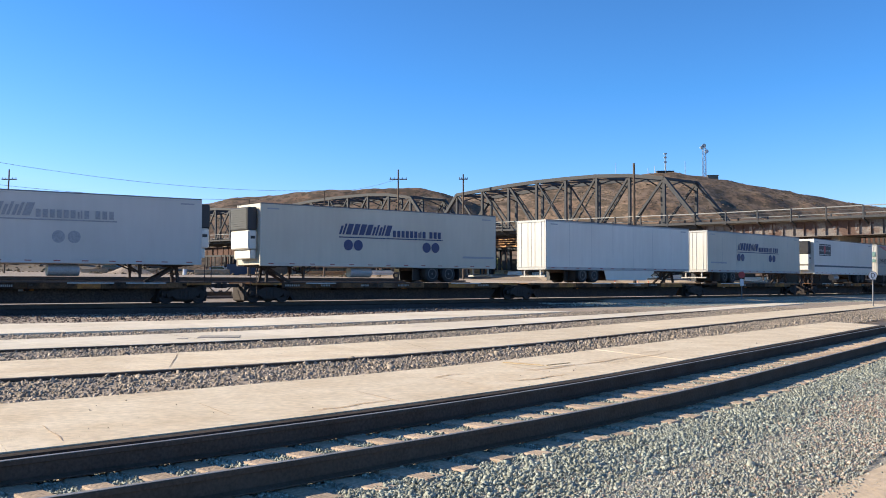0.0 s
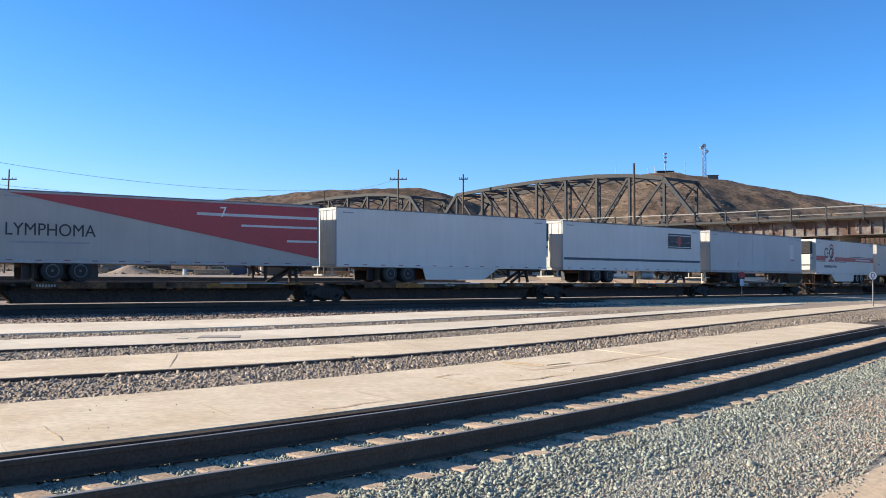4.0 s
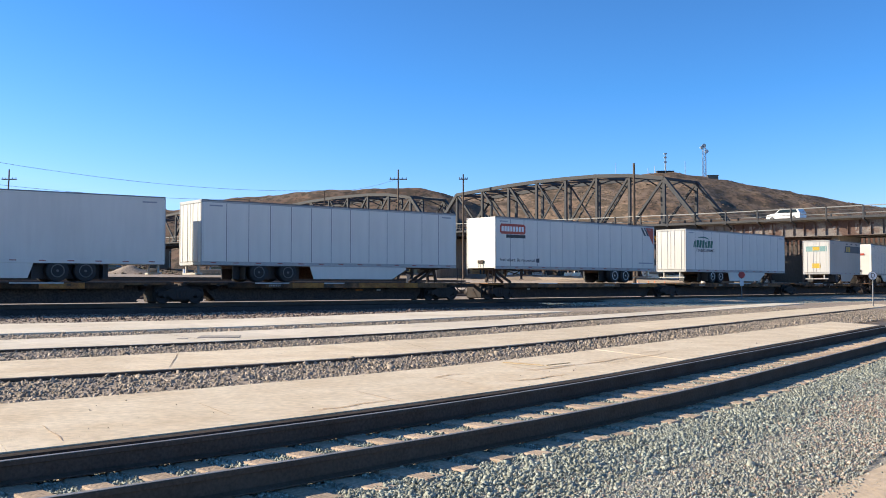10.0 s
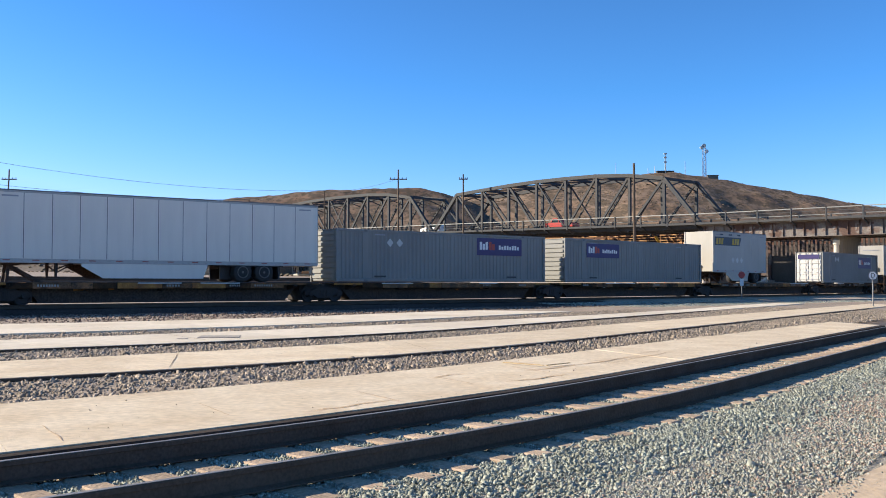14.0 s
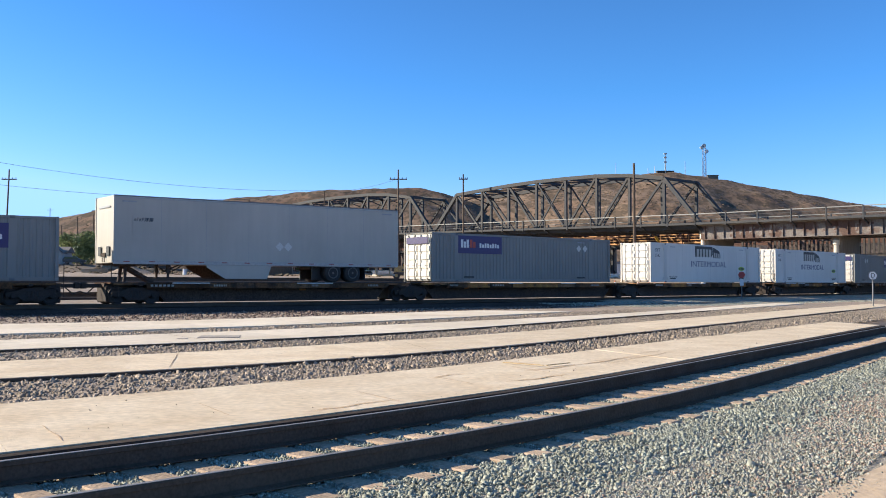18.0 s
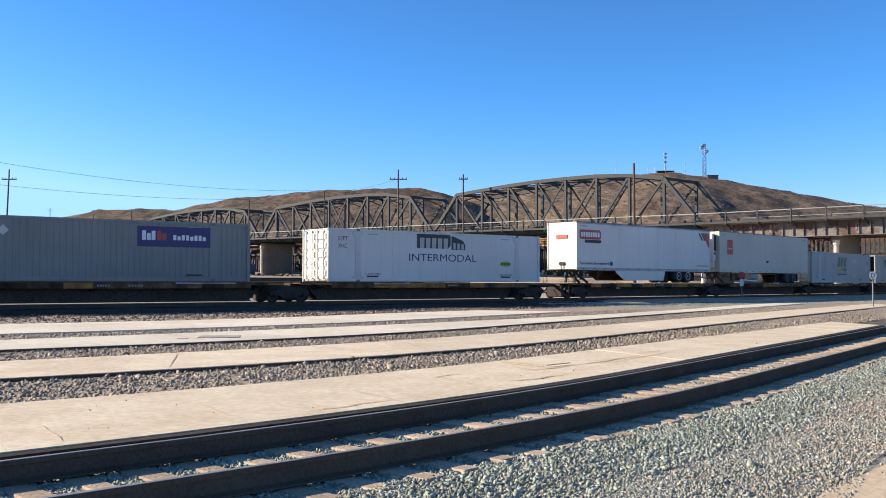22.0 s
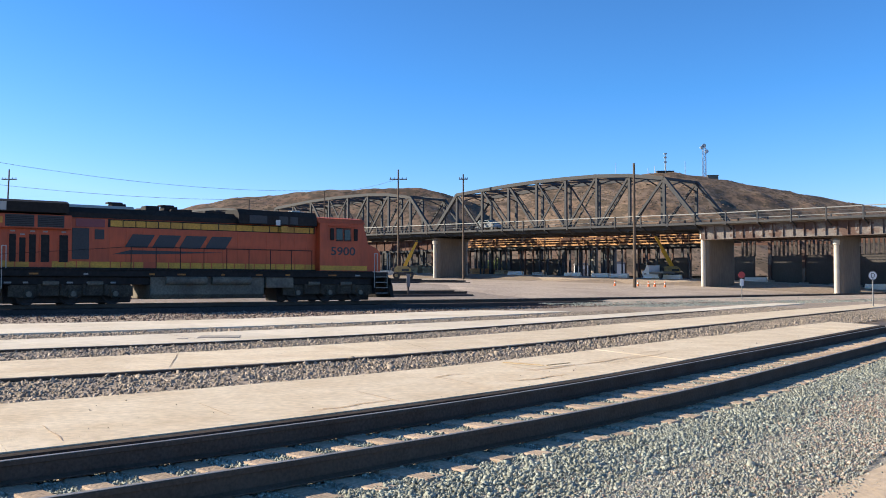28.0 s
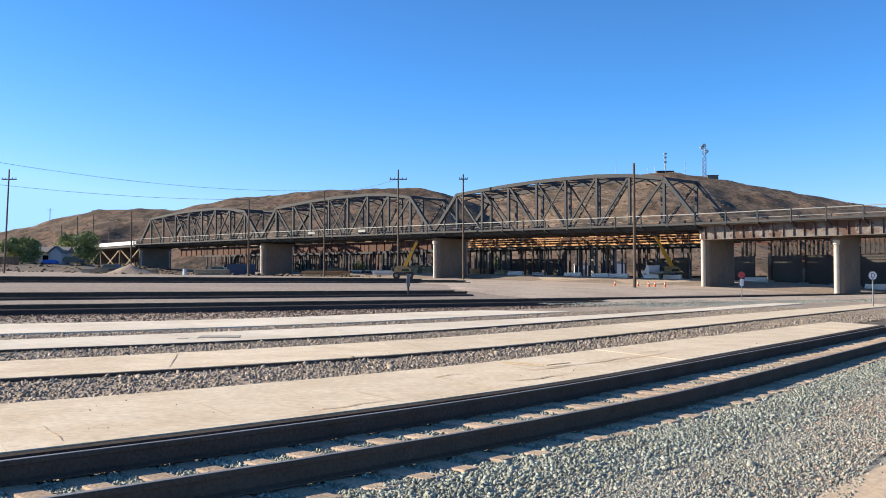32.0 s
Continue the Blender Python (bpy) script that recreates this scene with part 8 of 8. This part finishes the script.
yard_car(-77.5, 208, 15, m_car_dark, "dark parked car beside the trees")
yard_car(-63, 190, -10, m_car_dark, "dark grey parked car on the dirt lot")
yard_car(-46, 205, 5, m_car_silver, "silver parked car near the trestle")
mound = Shape()
for i in range(15):
    for j in range(15):
        a, b = (i - 7) / 7, (j - 7) / 7
        d = max(0.0, 1 - math.hypot(a, b))
        mound.v.append((-58 + 5 * a, 183 + 4 * b, ground_z(-58, 183) - 0.1 + 1.9 * d ** 1.2 + 0.15 * noise.noise((a * 4, b * 4, 0))))
for i in range(14):
    for j in range(14):
        mound.f.append((i * 15 + j, i * 15 + j + 1, (i + 1) * 15 + j + 1, (i + 1) * 15 + j))
tagged(part("gravel_heap", mound, m_ground, None, smooth=True), "tan heap of dirt before the trestle", "gravel heap")


# ---- small things on the nearest pad ----
m_hose = mat("yellow_brown_hose", (0.46, 0.33, 0.17), 0.8, var=0.2)
t = thing("wooden_lath", "two thin tan laths lying on the concrete", "lath")
part("lath", Shape().beam((1.00, 16.55, 0.30), (1.62, 15.95, 0.30), 0.03, 0.014), m_hose, t)
part("lath", Shape().beam((1.66, 15.95, 0.30), (2.10, 16.45, 0.30), 0.03, 0.014), m_hose, t)


# ---- rubble and dirt lumps by the trestle ----
rnd = random.Random(77)
spots = []
for _ in range(420):
    x, y = rnd.uniform(-100, -12), rnd.uniform(176, 232)
    spots.append((x, y, bank_z(x, y)))
boulders(spots, rnd, 700, 0.12, 0.4, m_rock, "rubble", "brown rubble and dirt lumps near the bridge", 0.6)
boulders(spots, rnd, 420, 0.2, 0.55, m_scrub, "weeds", "low dry weeds near the bridge", 0.8)


# ---- loose stones: ballast by the near track, gravel between the pads ----
def stones(name, label, pts, size, spread, material_, seed):
    """Many small broken stones in one mesh; pts: an array of places."""
    rng = np.random.default_rng(seed)
    n = len(pts)
    cube = np.array([(x, y, z) for x in (-1, 1) for y in (-1, 1) for z in (-1, 1)], float)
    v = cube[None] * (1 + rng.uniform(-0.62, 0.35, (n, 8, 3)))
    v *= (size * np.exp(rng.normal(0, spread, (n, 1, 1)))) * rng.uniform(0.32, 1.35, (n, 1, 3)) / 2
    q = rng.normal(size=(n, 4))
    q /= np.linalg.norm(q, axis=1, keepdims=True)
    w, x, y, z = q.T
    rot = np.stack([np.stack([1 - 2 * (y * y + z * z), 2 * (x * y - z * w), 2 * (x * z + y * w)], -1),
                    np.stack([2 * (x * y + z * w), 1 - 2 * (x * x + z * z), 2 * (y * z - x * w)], -1),
                    np.stack([2 * (x * z - y * w), 2 * (y * z + x * w), 1 - 2 * (x * x + y * y)], -1)], 1)
    v = np.einsum("nij,nkj->nki", rot, v) + np.asarray(pts)[:, None, :]
    faces = np.array([(0, 1, 3, 2), (4, 6, 7, 5), (0, 4, 5, 1), (2, 3, 7, 6), (0, 2, 6, 4), (1, 5, 7, 3)])
    loops = (faces[None] + 8 * np.arange(n)[:, None, None]).reshape(-1)
    me = bpy.data.meshes.new(name)
    me.vertices.add(8 * n)
    me.vertices.foreach_set("co", v.reshape(-1))
    me.loops.add(len(loops))
    me.loops.foreach_set("vertex_index", loops.astype(np.int32))
    me.polygons.add(6 * n)
    me.polygons.foreach_set("loop_start", (4 * np.arange(6 * n)).astype(np.int32))
    me.update(calc_edges=True)
    me.materials.append(material_)
    return tagged(new(name, me), label, "gravel", kind="stuff")


m_stone_grey = mat("grey_green_stone", (0.32, 0.335, 0.285), 0.9, var=0.2, scale=3, second=(0.27, 0.275, 0.225), mix_scale=1.5, island=0.32, spec=0.2)
m_stone_fine = mat("fine_grey_stone", (0.345, 0.345, 0.295), 0.9, var=0.2, scale=3, second=(0.30, 0.295, 0.25), mix_scale=1.0, island=0.28, spec=0.2)
m_stone_pink = mat("pinkish_stone", (0.40, 0.30, 0.245), 0.9, var=0.2, scale=3, second=(0.34, 0.27, 0.21), mix_scale=1.5, island=0.4, spec=0.2)
m_stone_dark = mat("dark_reddish_stone", (0.20, 0.145, 0.12), 0.95, var=0.2, scale=2, second=(0.13, 0.10, 0.085), mix_scale=1.0, island=0.6, spec=0.1)
m_verge = mat("stony_dirt", (0.37, 0.325, 0.26), 0.95, var=0.45, scale=5, second=(0.31, 0.27, 0.215), mix_scale=1.2, bump=0.9, bump_scale=45)
m_stone_brown = mat("brown_grey_stone", (0.33, 0.27, 0.215), 0.9, var=0.2, scale=2, second=(0.22, 0.185, 0.15), mix_scale=1.6, island=0.42, spec=0.2)
m_sand = mat("pale_sand", (0.62, 0.445, 0.28), 0.95, var=0.12, scale=0.8, second=(0.52, 0.40, 0.28), mix_scale=0.5, bump=0.5, bump_scale=12)


def shoulder_stones():
    """Grey stones thinning out over the packed dirt before the main line."""
    rnd = random.Random(77)
    s = Shape()
    for _ in range(11000):
        d = 6 + 46 * rnd.random() ** 1.2
        o = rnd.uniform(-11.0, -2.0)
        if noise.noise((d * 0.25, o * 0.8, 3)) < -0.3 + 0.012 * (d - 6):
            continue
        x, y, _ = line(d, o)
        g = ground_z(x, y) - 0.05
        k = min(1.0, (d - 2.4) / 6.6)
        z = g + (0.36 - g) * k * (o + 6.5) / 3.5 if -6.5 < o < -3 else g + 0.05 if o <= -6.5 else 0.36 + 0.14 * (o + 3) / 2.15
        z = max(z, yard_z(x, y) + 0.045)
        vv = []
        r = rnd.uniform(0.03, 0.075)
        for dx, dy, dz in ((1, 0, 0), (0, 1, 0), (-1, 0, 0), (0, -1, 0), (0.2, 0.2, 0.8), (-0.3, -0.2, 0.7)):
            k = r * rnd.uniform(0.6, 1.2)
            vv.append((x + dx * k, y + dy * k, z + 0.005 + dz * k))
        s.add(vv, [(0, 1, 4), (1, 2, 4), (2, 5, 4), (2, 3, 5), (3, 0, 5), (0, 4, 5)])
    tagged(part("shoulder_gravel", s, m_stone_grey, None), "loose grey stones on packed dirt beside the rails", "gravel", kind="stuff")


shoulder_stones()


def near_bed():
    """Ballast shoulders of the near track and the dirt beside it."""
    s = Shape()
    offs = ((3.2, 0.02), (1.9, 0.07), (1.3, 0.074), (0.9, 0.074), (-0.9, 0.074), (-1.3, 0.076), (-1.75, 0.068), (-2.3, 0.030), (-3.0, 0.02), (-4.1, 0.012))
    n = 70
    for i in range(n):
        for o, z in offs:
            x, y, _ = near_line(-12 + 2 * i, o)
            s.v.append((x, y, z + 0.008 * noise.noise((x * 2, y * 2, 0)) - (0.12 if o > 1.5 else 0.0)))
    m = len(offs)
    for i in range(n - 1):
        for j in range(m - 1):
            s.f.append((i * m + j, i * m + j + 1, (i + 1) * m + j + 1, (i + 1) * m + j))
    tagged(part("ballast_shoulder", s, m_verge, None, smooth=True), "grey ballast beside the near track", "ballast", kind="structure")
    d = Shape()
    for i in range(60):
        for o in (-3.92, -5.5, -7.0, -9.0, -12.0):
            x, y, _ = near_line(-12 + 1.5 * i, o + 0.25 * math.sin(i * 0.7))
            d.v.append((x, y, 0.034 + 0.012 * noise.noise((x, y, 5))))
    for i in range(59):
        for j in range(4):
            d.f.append((i * 5 + j, i * 5 + j + 1, (i + 1) * 5 + j + 1, (i + 1) * 5 + j))
    tagged(part("sand_verge", d, m_sand, None, smooth=True), "pale tan sand beside the ballast", "sand", kind="structure")


near_bed()


def scatter_near():
    rng = np.random.default_rng(11)
    grey, fine, pink = [], [], []

    beds = np.array(sorted(TIES))

    def fill(s0, s1, o0, o1, density, z, small=False):
        n = int((s1 - s0) * abs(o1 - o0) * density)
        for s, o in zip(rng.uniform(s0, s1, n), rng.uniform(min(o0, o1), max(o0, o1), n)):
            x, y, _ = near_line(s, o)
            if abs(o) < 1.24 + 0.1 * math.sin(s * 5.1) and np.abs(beds - s).min() < 0.135 and rng.random() < 0.985:
                continue
            if o < -3.72 + 0.2 * math.sin(s * 1.3) and rng.random() < 0.96:
                continue
            thin = noise.noise((x * 0.9, y * 0.9, 4)) + 0.35 * noise.noise((x * 3, y * 3, 9))
            if small and thin > 0.30 and rng.random() < 0.6:
                continue
            red = o < -1.9 and rng.random() < 0.10 + 0.55 * min(1.0, max(0.0, (s - 6.0 + (-o - 1.9) * 2.0) / 3.5)) * (0.5 + 0.9 * noise.noise((x * 0.8, y * 0.8, 7)))
            if not small and o < -1.7:
                z_ = z - 0.044 * min(1.0, (-o - 1.7) / 0.6) if z > 0.06 else z
            else:
                z_ = z
            (pink if red else fine if small else grey).append((x, y, z_ + rng.uniform(-0.008, 0.003 if small else 0.010)))

    fill(-11, -1.5, -1.3, -3.8, 260, 0.03)
    fill(-11, -3, -1.25, 1.25, 240, 0.078)
    fill(-1.5, 8, -1.15, -2.35, 1700, 0.074)
    fill(8, 20, -1.15, -2.35, 1000, 0.074)
    fill(20, 45, -1.2, -2.2, 170, 0.075)
    fill(-1.5, 8, -1.85, -3.95, 2900, 0.0285, True)
    fill(8, 18, -1.85, -4.1, 1700, 0.0285, True)
    fill(18, 45, -2.1, -4.2, 200, 0.030, True)
    fill(-1.5, 12, -2.0, -3.4, 160, 0.031)
    fill(-3, 8, -1.25, 1.25, 1700, 0.070)
    fill(8, 16, -1.25, 1.25, 800, 0.070)
    fill(16, 40, -1.25, 1.25, 150, 0.070)
    stones("ballast_stones", "broken grey-green ballast stones by the track", grey, 0.0235, 0.25, m_stone_grey, 1)
    stones("verge_stones", "small pale grey stones in the verge", fine, 0.0155, 0.3, m_stone_fine, 5)
    stones("verge_stones", "pinkish brown stones in the verge", pink, 0.0150, 0.3, m_stone_pink, 2)


scatter_near()


def scatter_between():
    rng = np.random.default_rng(12)
    pts = []
    for a, b, s1, density in ((0, 1, 48, 260), (1, 2, 44, 150), (2, 3, 30, 110)):
        far, near = Arc(*PADS[a][1]), Arc(*PADS[b][0])
        n = int(s1 * 3.2 * density)
        for s, w in zip(rng.uniform(-6, s1, n), rng.uniform(0, 1, n)):
            p, q = far(s), near(s)
            x, y = p[0] + (q[0] - p[0]) * w, p[1] + (q[1] - p[1]) * w
            pts.append((x, y, yard_z(x, y) + 0.045 + rng.uniform(-0.014, 0.008)))
    stones("gravel_stones", "coarse brown-grey stones between the concrete strips", pts, 0.038, 0.3, m_stone_brown, 3)
    pts = []
    n = 11000
    edge = Arc(*PADS[3][1])
    for s, w in zip(rng.uniform(-5, 60, n), rng.uniform(0.02, 1, n)):
        x, y = edge(s)[:2]
        o = offset_of(x, y)
        o2 = o + (-0.9 - o) * w
        sx = s
        # straight towards the main track
        X, Y, a = edge(s)
        px, py = X - math.sin(a) * (o2 - o), Y + math.cos(a) * (o2 - o)
        if offset_of(px, py) < -0.9:
            pts.append((px, py, yard_z(px, py) + 0.05))
    stones("gravel_stones", "dark reddish stones before the main line", pts, 0.06, 0.25, m_stone_dark, 4)


scatter_between()


def pad_specks():
    """Loose grit and small stones that lie on the concrete."""
    rng = np.random.default_rng(21)
    pts = []
    for k, s1, n in ((0, 28, 170), (1, 45, 120), (2, 40, 90)):
        near, far = Arc(*PADS[k][0]), Arc(*PADS[k][1])
        for s, w in zip(rng.uniform(-5, s1, n), rng.beta(0.5, 0.5, n) * 0.96 + 0.02):
            p, q = near(s), far(s)
            x, y = p[0] + (q[0] - p[0]) * w, p[1] + (q[1] - p[1]) * w
            pts.append((x, y, yard_z(x, y) + PADS[k][2] + 0.002))
    stones("grit", "scattered brown grit on the concrete strips", pts, 0.0085, 0.45, m_stone_brown, 8)


pad_specks()


# ---- old rails left in the gravel beside the pads ----
def buried_rails():
    for i, (edge, off, s1) in enumerate(((PADS[0][1], 0.28, 26), (PADS[1][0], -0.22, 48), (PADS[2][0], -0.22, 34))):
        t = thing("old_rail", "dark rusted rail sunk in gravel beside a concrete strip", "rail", "old rails between the strips")
        rail(t, Arc(*edge), off, -10, s1, 2.0, lambda x, y: yard_z(x, y) - 0.085, "rail_bar", False)


buried_rails()


# ---- what moves ----
def motions():
    for ob, u in ROLLING:
        walk(ob, [(float(t), on_line(u, t)) for t in range(33)])
    for ob, t0, n0, rate, lane, sg in CROSSERS:
        rows = []
        for t in range(33):
            n = n0 + rate * (t - t0)
            n = max(n, -3.9)
            x, y, _ = span_point(n, lane)
            slope = (deck_z(n + 0.02) - deck_z(n - 0.02)) / (0.04 * 50.2)
            rows.append((float(t), pose(x, y, deck_z(n) + 0.04, 0, -math.degrees(math.atan(slope)) * (1 if sg < 0 else -1), 134.8 if sg < 0 else -45.2)))
        walk(ob, rows)


motions()
